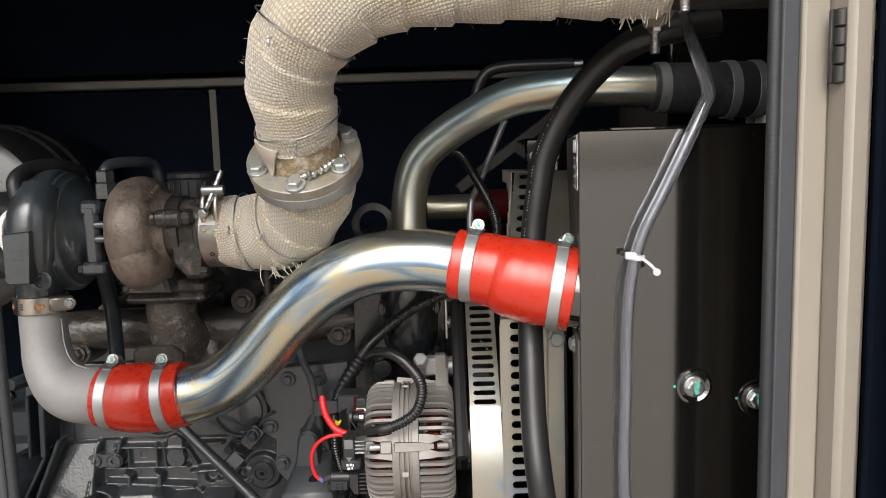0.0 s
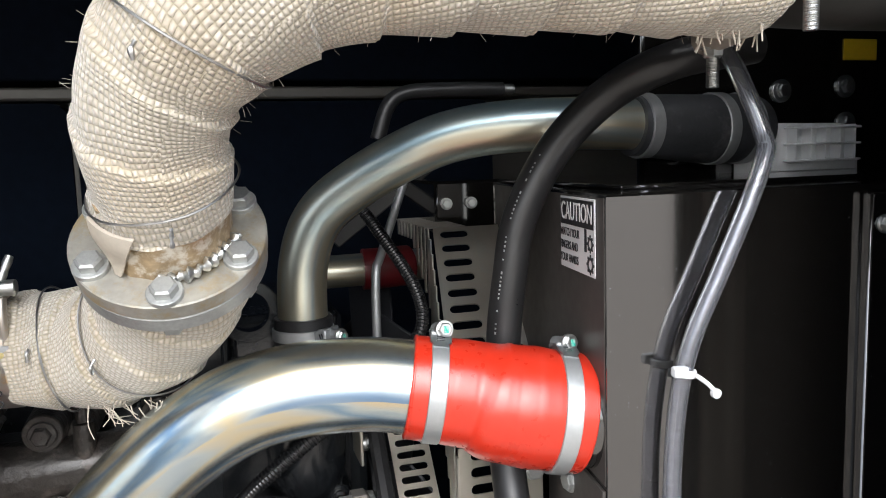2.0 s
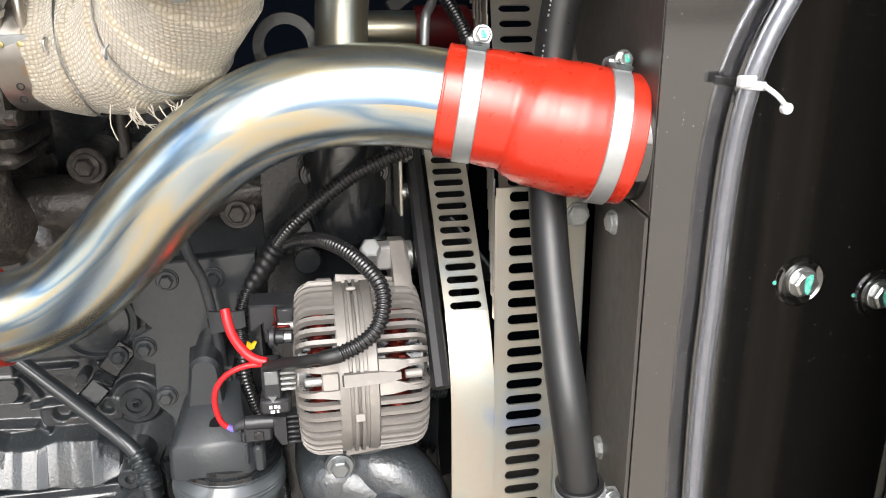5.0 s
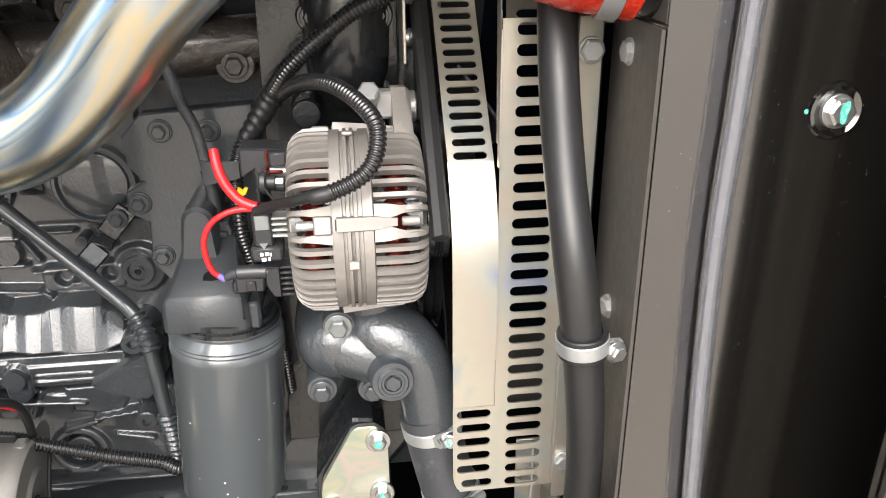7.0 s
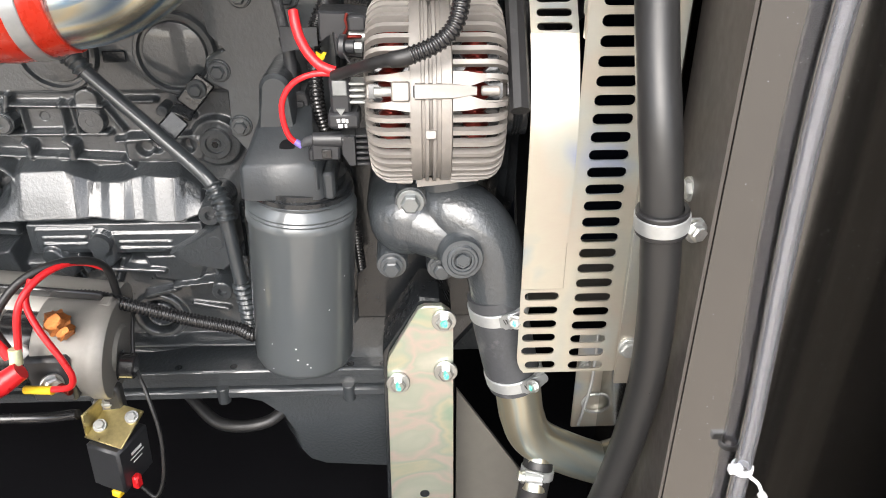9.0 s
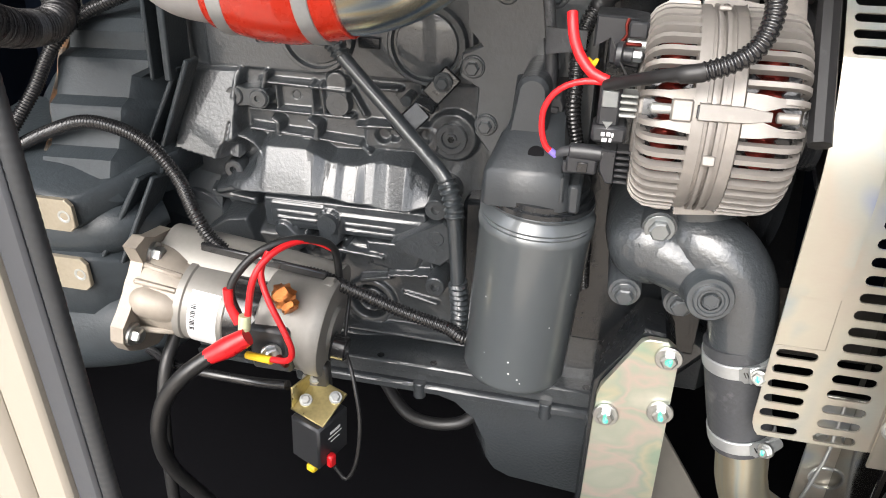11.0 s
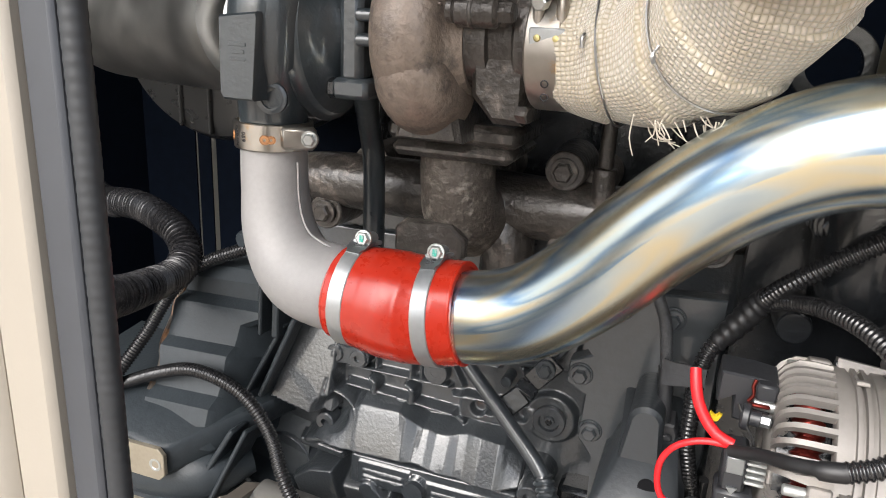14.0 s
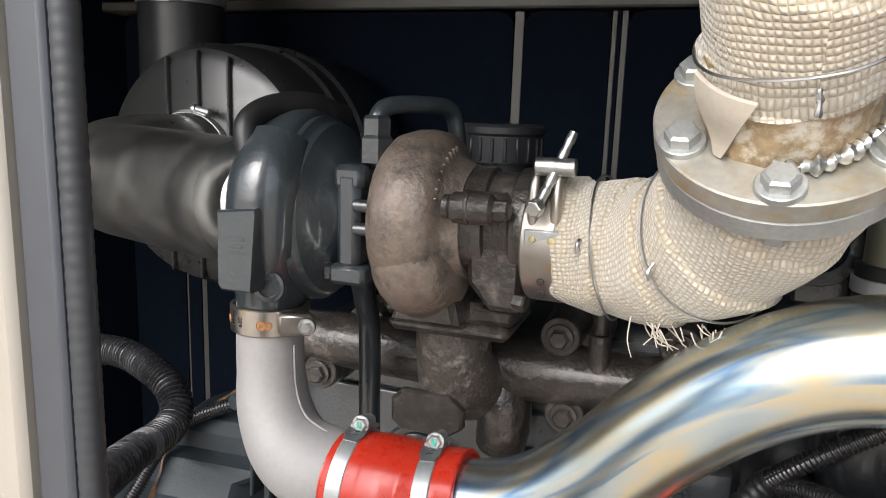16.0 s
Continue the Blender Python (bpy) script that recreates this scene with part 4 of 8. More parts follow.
g.loft([[(0.0350, y - 0.0008, z), (0.0785, y - 0.0008, z), (0.0785, y + 0.0008, z), (0.0350, y + 0.0008, z)] for y, z in arc])
part("overlap_sheet", g, M_ZPLATE, guard, "bright curved cover strip")
g = Geo()
sl = Vector((0, 0.135, 0.160)).normalized()
slot_column(g, (0, 1.0555, 0.9285), (1, 0, 0), sl, 0.0570, 0.0, 0.205, 15, 0.043, 0.032, 0.0076)
part("sloped_sheet", g, M_ZPLATE, guard, angle=30)
g = Geo()
su = Vector((0.04, 0.21, 0.197)).normalized()
sx = Vector((1, 0, 0))
slot_column(g, (0.079, 1.035, 1.053), sx, su, 0.03, 0.0, 0.292, 13, 0.052, 0.036, 0.0112)
plain = [Vector((0.079, 1.035, 1.053)) + su * d + sx * x for d, x in ((0, 0.056), (0, 0.100), (0.292, 0.100), (0.292, 0.056))]
back = sx.cross(su) * -0.002
g.loft([plain, [q + back for q in plain]])
part("upper_sheet", g, M_ZPLATE, guard, angle=30)
g = Geo()
n_s = 22
for k in range(n_s + 1):
    y = 1.03 + k * 0.017
    zt = min(1.25, 1.052 + (y - 1.035) * 0.94) if y > 1.035 else 1.05
    zb = min(zt - 0.02, 0.93 + max(0, y - 1.03) * 1.0)
    xo = 0.078 + 0.19 * max(0, y - 1.035) * 1.0 if y < 1.245 else 0.118
    g.box((xo, y, (zt + zb) / 2), (0.002, 0.007, zt - zb), 0.0004)
part("side_grille", g, M_ZPLATE, guard)
g = Geo()
for k in range(14):
    g.box((0.142, 1.255 + k * 0.012, 1.2505), (0.05, 0.006, 0.002), 0.0005)
part("top_grille", g, M_ZPLATE, guard)
part("stud_bracket", Geo().box((0.048, 1.115, 1.088), (0.03, 0.03, 0.006), 0.001), M_ZPLATE, guard)
bolt(guard, (0.044, 1.115, 1.093), (0, 0, 1), 0.006, 0.012, 0.008, M_BOLT)
part("fixing_strip", Geo().box((0.152, 1.022, 0.81), (0.022, 0.004, 0.50), 0.001), M_ZPLATE, guard)
for z in (1.032, 0.61):
    bolt(guard, (0.152, 1.018, z), (0, -1, 0), 0.0105, 0.007, 0.0115, M_BOLTG)
for z in (1.037, 0.815):
    bolt(box, (box_edge(z) + 0.0072, 0.97, z), (-1, -0.1, 0), 0.009, 0.006, 0.011, M_BOLTG)
fan = thing("engine_fan", (0.09, 1.4, 0.55), "black plastic cooling fan behind its guard", "fan")
g = Geo().cyl((0.05, 1.40, 0.87), (0.11, 1.40, 0.87), 0.07, seg=32)
part("hub", g, M_PLASTIC, fan)
for k in range(9):
    a = 2 * math.pi * k / 9
    d = Vector((0, math.cos(a), math.sin(a)))
    g = Geo().box(Vector((0.08, 1.40, 0.87)) + d * 0.18, (0.004, 0.24, 0.085), 0.001,
                  Matrix((Vector((1, 0, 0)), d, Vector((1, 0, 0)).cross(d))).transposed() @ Matrix.Rotation(radians(35), 3, "Y"))
    part("blade", g, M_PLASTIC, fan)
# drive pulleys and belt beside the guard
drive = thing("drive_pulley", (0.03, 1.2, 0.75), "black crank pulley and belt beside the fan guard", "pulley")
part("pulley", Geo().lathe((0.012, 1.22, 0.80), (1, 0, 0), [(0, 0.09), (0.004, 0.115), (0.008, 0.105), (0.014, 0.115), (0.018, 0.105), (0.024, 0.115), (0.027, 0.09)], 48), M_ENGD, drive)
g = Geo().tube([(0.022, 1.005, 0.875), (0.022, 1.10, 0.985), (0.022, 1.2, 1.09), (0.022, 1.30, 1.10)], 0.009, 8, 0.02)
part("belt", g, M_RUBBER, drive, "black ribbed drive belt")

# ---------------------------------------------------------------- cable and clear tubes over the box
cable = thing("battery_cable", (0.14, 0.95, 0.40), "thick smooth black hose clipped to the cooler frame", "hose")
CAB = [(0.33, 0.93, 1.425), (0.25, 0.935, 1.411), (0.207, 0.97, 1.385), (0.169, 0.998, 1.339), (0.140, 1.010, 1.28), (0.129, 1.012, 1.224), (0.121, 1.012, 1.160), (0.116, 1.0, 1.08),
       (0.113, 0.975, 1.016), (0.110, 0.935, 0.950), (0.112, 0.908, 0.895), (0.120, 0.900, 0.830), (0.132, 0.910, 0.745), (0.142, 0.930, 0.650), (0.142, 0.948, 0.560), (0.135, 0.968, 0.460), (0.12, 0.99, 0.34)]
part("hose", Geo().tube(CAB, 0.0163, 24, 0.008), M_HOSE, cable)
line, _ = smooth_path(CAB, 0.004)
rnd = random.Random(11)
for i in range(24, 96):
    if i % 9 in (7, 8) or rnd.random() < 0.12:
        continue
    t = (line[i + 1] - line[i - 1]).normalized()
    side = t.cross(Vector((0, 1, 0))).normalized()
    o = (side * -0.78 + Vector((0, -0.63, 0))).normalized()
    part("print_mark", Geo().box(line[i] + o * 0.01615, (0.0007, 0.0015, 0.0012 + 0.0013 * rnd.random()), 0.0001, Matrix((o, t.cross(o), t)).transposed()), M_CLAMP, cable)
clip = part("p_clip", Geo().ring((0.1215, 0.9, 0.822), (0.1, 0.05, -1), 0.0165, 0.0205, 0.021), M_RUBBER, cable, "rubber-lined steel P-clip")
part("steel_band", Geo().ring((0.1215, 0.9, 0.822), (0.1, 0.05, -1), 0.0195, 0.0215, 0.0125), M_CLAMP, clip)
g = Geo().box((0.146, 0.90, 0.815), (0.018, 0.008, 0.014), 0.002)
part("tab", g, M_CLAMP, clip)
bolt(clip, (0.148, 0.896, 0.813), (0.3, -1, 0), 0.007, 0.007, 0.0095, M_BOLT)
tubes = thing("clear_tube", (0.21, 0.87, 0.4), "clear vinyl drain tube on the cooler box", "tube")
CT = [(0.285, 0.93, 1.44), (0.292, 0.905, 1.40), (0.303, 0.885, 1.345), (0.296, 0.876, 1.327), (0.279, 0.872, 1.292), (0.253, 0.872, 1.238), (0.228, 0.872, 1.187), (0.216, 0.872, 1.142), (0.2105, 0.872, 1.085), (0.209, 0.872, 1.0), (0.2075, 0.872, 0.92), (0.2105, 0.872, 0.81), (0.217, 0.872, 0.69), (0.221, 0.872, 0.60), (0.225, 0.872, 0.35)]
g = Geo().tube(CT, 0.0074, 20, 0.006, caps=False)
n_v = len(g.v)
g.tube(CT, 0.0052, 20, 0.006, caps=False)
g.add([], [])
for e in (0, n_v - 20):
    for j in range(20):
        k = (j + 1) % 20
        g.f.append((e + j, e + k, n_v + e + k, n_v + e + j))
        g.uv.append(None)
part("tube", g, M_CLEAR, tubes)
tie = part("cable_tie", Geo().ring((0.220, 0.872, 1.160), (0.1, 0, 1), 0.0075, 0.0098, 0.006), M_TIE, tubes, "white nylon cable tie")
part("tail", Geo().tube([(0.224, 0.862, 1.160), (0.232, 0.858, 1.1535), (0.238, 0.857, 1.147)], 0.0018, 8, 0.003), M_TIE, tie)
part("tie_head", Geo().box((0.2125, 0.866, 1.163), (0.012, 0.007, 0.008), 0.001), M_TIE, tie)
part("tie_knob", Geo().lathe((0.239, 0.857, 1.145), (0, -1, 0), [(-0.003, 0.001), (-0.002, 0.004), (0.002, 0.004), (0.003, 0.001)], 14), M_TIE, tie)
tie2 = part("cable_tie", Geo().ring((0.2205, 0.872, 0.583), (-0.06, 0, 1), 0.0075, 0.0098, 0.006), M_TIE, tubes, "white nylon cable tie")
part("tail", Geo().tube([(0.224, 0.862, 0.582), (0.231, 0.858, 0.577), (0.236, 0.857, 0.566)], 0.0018, 8, 0.003), M_TIE, tie2)
part("tie_knob", Geo().lathe((0.237, 0.857, 0.563), (0, -1, 0), [(-0.003, 0.001), (-0.002, 0.004), (0.002, 0.004), (0.003, 0.001)], 14), M_TIE, tie2)
part("tie_head", Geo().box((0.211, 0.866, 0.588), (0.012, 0.007, 0.008), 0.001), M_TIE, tie2)
# loose ends of the lagging: tie wires, a torn strip and frayed threads
def hoop(pts, k, r, tilt, mat, parent, name="tie_wire", thick=0.0009):
    """A wire round a wrapped pipe near the k-th point of its path."""
    p = Vector(pts[k])
    t = (Vector(pts[min(k + 1, len(pts) - 1)]) - Vector(pts[max(k - 1, 0)])).normalized()
    u, w, a = basis(t, (0, -1, 0.3))
    ring = []
    for i in range(25):
        q = 2 * math.pi * i / 24
        ring.append(p + (u * math.cos(q) + w * math.sin(q)) * (r + 0.0006 * math.sin(5 * q)) + a * (tilt * math.sin(q + 0.6)))
    o = part(name, Geo().tube(ring, thick, 6, 0.005), mat, parent, "twisted steel tie wire")
    d = p + u * (r + 0.001) + w * 0.004
    part("twist", Geo().tube([d, d + u * 0.004 - UP * 0.004, d + u * 0.003 - UP * 0.010], 0.0015, 6, 0.002, shape=lambda s, a: 0.0005 * math.sin(s * 2500)), mat, o)


hoop(LOW, 1, 0.0545, 0.012, M_WIRE, exhaust)
hoop(LOW, 3, 0.0575, -0.016, M_WIRE, exhaust)
hoop(TOP, 1, 0.0508, 0.010, M_WIRE, upper)
hoop(TOP, 4, 0.0552, 0.02, M_WIRE, upper)
rnd = random.Random(5)
for k in range(44):
    t = rnd.random()
    base = Vector((-0.235 + 0.11 * t, 1.045 - 0.05 * t, 1.137 + 0.02 * t * t)) + Vector((rnd.uniform(-.006, .006), rnd.uniform(-.02, .01), rnd.uniform(-0.002, .006)))
    d = Vector((rnd.uniform(-0.2, 0.9), rnd.uniform(-0.7, 0.2), rnd.uniform(-0.9, -0.1))).normalized()
    L = rnd.uniform(0.010, 0.030)
    bend = Vector((rnd.uniform(-1, 1), rnd.uniform(-1, 1), rnd.uniform(-1, 0.4))) * L * 0.25
    part("frayed_thread", Geo().tube([base, base + d * L * 0.5 + bend, base + d * L], [0.0006, 0.0005, 0.0004], 5, 0.006), M_THREAD, exhaust)
for k in range(16):
    t = rnd.random()
    base = Vector((0.19 + 0.05 * t, 0.825 - 0.04 * rnd.random(), 1.418)) 
    d = Vector((rnd.uniform(-0.5, 0.5), rnd.uniform(-0.5, 0.5), -1)).normalized()
    part("frayed_thread", Geo().tube([base + UP * 0.006, base + d * 0.008, base + d * rnd.uniform(0.012, 0.02)], [0.0008, 0.0007, 0.0005], 5, 0.006), M_THREAD, upper)
for k in range(170):
    i = rnd.randrange(2, len(TOP) - 2)
    p = Vector(TOP[i]).lerp(Vector(TOP[i + 1]), rnd.random())
    q = rnd.uniform(0, 6.28)
    t = (Vector(TOP[i + 1]) - Vector(TOP[i])).normalized()
    u, w, a = basis(t, (0, -1, 0.3))
    o = u * math.cos(q) + w * math.sin(q)
    v = a * rnd.uniform(-0.005, 0.005) + (u * math.sin(q) - w * math.cos(q)) * rnd.uniform(-0.004, 0.004)
    part("loose_fibre", Geo().tube([p + o * 0.0515, p + o * 0.0545 + v * 0.5, p + o * rnd.uniform(0.056, 0.059) + v], 0.00014, 3, 0.0025), M_THREAD, upper)
u_, w_, a_ = basis(FN, (0, -1, 0))
strip = []
for k in range(7):
    h = 0.056 - 0.042 * k / 6
    a0, a1 = -1.20 + 0.06 * k, -0.38 - 0.06 * k
    ring = []
    for rr_ in (0.0505 + 0.0015 * math.sin(k), 0.048):
        seq = [a0 + (a1 - a0) * i / 6 for i in range(7)]
        if rr_ < 0.0485:
            seq = seq[::-1]
        ring += [FC + FN * h + (u_ * math.cos(q) + w_ * math.sin(q)) * rr_ for q in seq]
    strip.append(ring)
part("torn_strip", Geo().loft(strip), M_THREAD, upper, "torn strip of cream cloth hanging to the flange")
bead = [FC + FN * (0.015 + 0.004 * math.sin(3.1 * q)) + (u_ * math.cos(q) + w_ * math.sin(q)) * (0.0465 + 0.002 * math.sin(5 * q)) for q in [-0.2 + 0.12 * i for i in range(14)]]
part("weld_bead", Geo().tube(bead, 0.0038, 12, 0.0012, shape=lambda s, a: 0.0014 * math.sin(s * 900 + a) + 0.001 * math.sin(s * 370)), M_BOLT, upper, "bright uneven weld bead")

# ---------------------------------------------------------------- engine block
eng = thing("engine_block", (-0.35, 1.45, 0.05), "dark grey painted cast-iron diesel engine", "engine")
g = Geo()
g.box((-0.31, 1.50, 0.70), (0.70, 0.40, 0.62), 0.012)
part("crankcase", g, M_ENG, eng)
# Shade of the recess is put into the head's darker paint.
head = part("cylinder_head", Geo().box((-0.30, 1.55, 1.03), (0.66, 0.30, 0.20), 0.01), M_ENGD, eng, "recessed cylinder head, darkened for shade")
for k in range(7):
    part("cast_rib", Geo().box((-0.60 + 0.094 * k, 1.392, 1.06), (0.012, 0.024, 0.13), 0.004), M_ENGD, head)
for x in (-0.555, -0.425, -0.305):
    part("port", Geo().cyl((x, 1.27, 1.03), (x, 1.405, 1.03), 0.024, seg=24), M_RUSTD, head)
# upper side plate with round covers
for x, z in ((-0.353, 0.855), (-0.492, 0.860)):
    part("cover_disc", Geo().lathe((x, 1.290, z), (0, -1, 0), [(0, 0.050), (0.0055, 0.0485), (0.007, 0.0470), (0.007, 0.0435), (0.0005, 0.0415), (0.0005, 0.0385), (0.004, 0.0370), (0.0045, 0.0360), (0.0045, 0.0001)], 48), M_ENG, eng, "round core cover")
part("sight_slot", Geo().box((-0.425, 1.2885, 0.852), (0.028, 0.003, 0.014), 0.004), M_ENGD, eng)
# cast side wall: ribs, pads, the leaning water jacket and the slotted belt under it
R = Relief(-0.725, -0.285, 0.43, 0.945, 0.0016)
R.h += 0.0008 * np.sin(R.x * 37 + 2 * np.sin(R.z * 23)) * np.sin(R.z * 41)
R.raise_to(R.d_poly([(-0.645, 0.808), (-0.296, 0.808), (-0.296, 0.945), (-0.645, 0.945)]), 0.007, 0.005)
jx = [-0.63, -0.60, -0.565, -0.51, -0.478, -0.444, -0.41, -0.37, -0.345]
j_top = np.interp(R.x, jx, [0.665, 0.690, 0.722, 0.723, 0.704, 0.705, 0.714, 0.711, 0.690])
j_bot = np.interp(R.x, jx, [0.655, 0.650, 0.651, 0.652, 0.653, 0.650, 0.646, 0.646, 0.655])
j_wave = np.interp(R.x, [-0.63, -0.60, -0.57, -0.50, -0.486, -0.470, -0.458, -0.440, -0.430, -0.418, -0.40, -0.376, -0.364, -0.345], [0.0, 0.8, 1.0, 1.0, 0.55, 0.55, 0.95, 0.9, 0.5, 0.5, 1.0, 1.0, 0.5, 0.0])
tz = np.clip((R.z - j_bot) / (j_top - j_bot), -0.25, 1.25)
lean = (0.014 + 0.028 * np.clip(1 - tz, 0, 1) ** 0.85 + 0.010 * j_wave) * np.clip((1.1 - tz) / 0.22, 0, 1) * np.clip((tz + 0.12) / 0.18, 0, 1) * (j_wave > 0.02)
R.h = np.maximum(R.h, lean)
# ribs of the upper frame and the ledge above the jacket
for ax, az, bx, bz, r, h in ((-0.575, 0.794, -0.452, 0.791, 0.0030, 0.014), (-0.592, 0.757, -0.452, 0.756, 0.0028, 0.014), (-0.553, 0.792, -0.553, 0.757, 0.0025, 0.011), (-0.503, 0.794, -0.503, 0.757, 0.0032, 0.014),
                             (-0.490, 0.794, -0.488, 0.760, 0.0032, 0.014), (-0.592, 0.731, -0.518, 0.727, 0.0030, 0.017), (-0.518, 0.727, -0.442, 0.721, 0.0034, 0.018), (-0.553, 0.728, -0.551, 0.742, 0.0046, 0.019),
                             (-0.551, 0.742, -0.558, 0.747, 0.0042, 0.019), (-0.500, 0.726, -0.498, 0.743, 0.0050, 0.020), (-0.498, 0.743, -0.507, 0.749, 0.0045, 0.020), (-0.607, 0.775, -0.600, 0.806, 0.0042, 0.016),
                             (-0.573, 0.774, -0.563, 0.806, 0.0042, 0.016), (-0.470, 0.772, -0.470, 0.800, 0.0150, 0.012), (-0.445, 0.745, -0.350, 0.752, 0.0028, 0.013), (-0.452, 0.791, -0.435, 0.760, 0.0030, 0.010),
                             (-0.43, 0.797, -0.39, 0.797, 0.0030, 0.013), (-0.36, 0.80, -0.345, 0.776, 0.003, 0.010), (-0.442, 0.721, -0.430, 0.712, 0.004, 0.014)):
    R.raise_to(R.d_bar(ax, az, bx, bz, r), h, 0.005)
R.raise_to(R.d_rect(-0.436, -0.338, 0.718, 0.752, 0.008), 0.012, 0.006)
for x, z, r in ((-0.411, 0.736, 0.0095), (-0.396, 0.738, 0.0075), (-0.356, 0.739, 0.0085), (-0.53, 0.776, 0.004)):
    R.cut(np.hypot(R.x - x, R.z - z) - r, 0.012, 0.003)
R.raise_to(np.hypot(R.x + 0.321, R.z - 0.742) - 0.032, 0.010, 0.006)
# bright slanting panel and the round pocket beside it
panel_outline = [(-0.693, 0.703), (-0.606, 0.688), (-0.600, 0.808), (-0.667, 0.806)]
R.raise_to(R.d_poly(panel_outline), 0.016, 0.005)
pane = np.clip(0.5 - R.d_poly(panel_outline) / 0.005, 0, 1)
R.h += pane * 0.30 * (0.806 - R.z) * np.clip((R.h - 0.010) / 0.006, 0, 1)
R.cut(np.abs(R.d_bar(-0.612, 0.742, -0.620, 0.700, 0.0005)) - 0.0006, 0.004, 0.002)
R.raise_to(np.abs(np.hypot((R.x + 0.607) * 0.9, R.z - 0.692) - 0.031) - 0.0035 + 0.02 * (R.x < -0.612), 0.030, 0.006)
R.cut(np.hypot((R.x + 0.605) * 1.1, R.z - 0.694) - 0.022, 0.022, 0.014)
# slotted belt, its pads and the fist below it
R.raise_to(R.d_rect(-0.575, -0.345, 0.600, 0.648, 0.006), 0.040, 0.007)
R.raise_to(R.d_rect(-0.563, -0.484, 0.607, 0.642, 0.005), 0.0435, 0.003)
R.raise_to(R.d_rect(-0.468, -0.352, 0.602, 0.634, 0.005), 0.0435, 0.003)
for x0, x1, z in ((-0.552, -0.497, 0.6285), (-0.552, -0.497, 0.6195), (-0.456, -0.389, 0.6205), (-0.456, -0.389, 0.6115)):
    R.raise_to(R.d_bar(x0, z, x1, z - 0.001, 0.0020), 0.0475, 0.0030)
R.raise_to(R.d_bar(-0.478, 0.622, -0.478, 0.600, 0.0165), 0.0490, 0.004)
R.raise_to(R.d_bar(-0.545, 0.602, -0.528, 0.584, 0.016), 0.0500, 0.012)
R.raise_to(R.d_bar(-0.515, 0.598, -0.507, 0.575, 0.005), 0.044, 0.008)
# blunt cast block and the lower wall
R.raise_to(R.d_poly([(-0.668, 0.585), (-0.652, 0.553), (-0.608, 0.549), (-0.584, 0.565), (-0.600, 0.613), (-0.638, 0.606)]), 0.040, 0.012)
R.raise_to(R.d_poly([(-0.66, 0.628), (-0.59, 0.620), (-0.59, 0.634), (-0.66, 0.642)]), 0.026, 0.006)
R.raise_to(R.d_bar(-0.645, 0.640, -0.60, 0.650, 0.008), 0.030, 0.012)
R.raise_to(R.d_rect(-0.61, -0.290, 0.40, 0.590, 0.02), 0.026 + 0.002 * np.sin(R.x * 46) * np.sin(R.z * 60 + 1), 0.022)
R.raise_to(R.d_poly([(-0.44, 0.598), (-0.43, 0.552), (-0.365, 0.540), (-0.345, 0.585), (-0.352, 0.600)]), 0.033, 0.018)
for ax, az, bx, bz, r, h in ((-0.535, 0.575, -0.495, 0.505, 0.005, 0.036), (-0.49, 0.577, -0.41, 0.571, 0.006, 0.040), (-0.40, 0.548, -0.335, 0.556, 0.004, 0.045), (-0.59, 0.535, -0.54, 0.485, 0.006, 0.034),
                             (-0.38, 0.515, -0.335, 0.505, 0.006, 0.034), (-0.55, 0.460, -0.29, 0.456, 0.005, 0.052), (-0.345, 0.60, -0.335, 0.556, 0.006, 0.044), (-0.46, 0.590, -0.475, 0.555, 0.006, 0.036), (-0.44, 0.531, -0.40, 0.540, 0.006, 0.038)):
    R.raise_to(R.d_bar(ax, az, bx, bz, r), h, 0.008)
R.raise_to(np.hypot(R.x + 0.430, R.z - 0.495) - 0.040, 0.034, 0.012)
R.cut(np.hypot(R.x + 0.430, R.z - 0.495) - 0.025, 0.020, 0.006)
R.raise_to(np.abs(np.hypot(R.x + 0.430, R.z - 0.495) - 0.017) - 0.003, 0.030, 0.004)
R.raise_to(R.z - 0.458 + 0.012 * np.sin(R.x * 14), 0.046, 0.03)
part("side_wall", R.geo(1.2985), M_ENG, eng, angle=180)
g = Geo().prism([(-0.388, 0.612), (-0.318, 0.652), (-0.306, 0.640), (-0.306, 0.600), (-0.322, 0.585), (-0.366, 0.596)], (0, 1.30, 0), (1, 0, 0), (0, 0, 1), 0.066, 0.003)
part("lug", g, M_ENG, eng)
cap_l = [(-0.607 + 0.0145 * math.cos(a), 0.775 + 0.0145 * math.sin(a)) for a in (1.2, 1.8, 2.4, 3.0, 3.6, 4.2, 4.8)]
cap_r = [(-0.573 + 0.0145 * math.cos(a), 0.774 + 0.0145 * math.sin(a)) for a in (-1.6, -1.0, -0.4, 0.2, 0.8, 1.4, 1.9)]
part("tab_plate", Geo().prism(cap_l + [(-0.590, 0.763)] + cap_r + [(-0.590, 0.786)], (0, 1.30, 0), (1, 0, 0), (0, 0, 1), 0.022, 0.0012), M_ENGS, eng, angle=25)
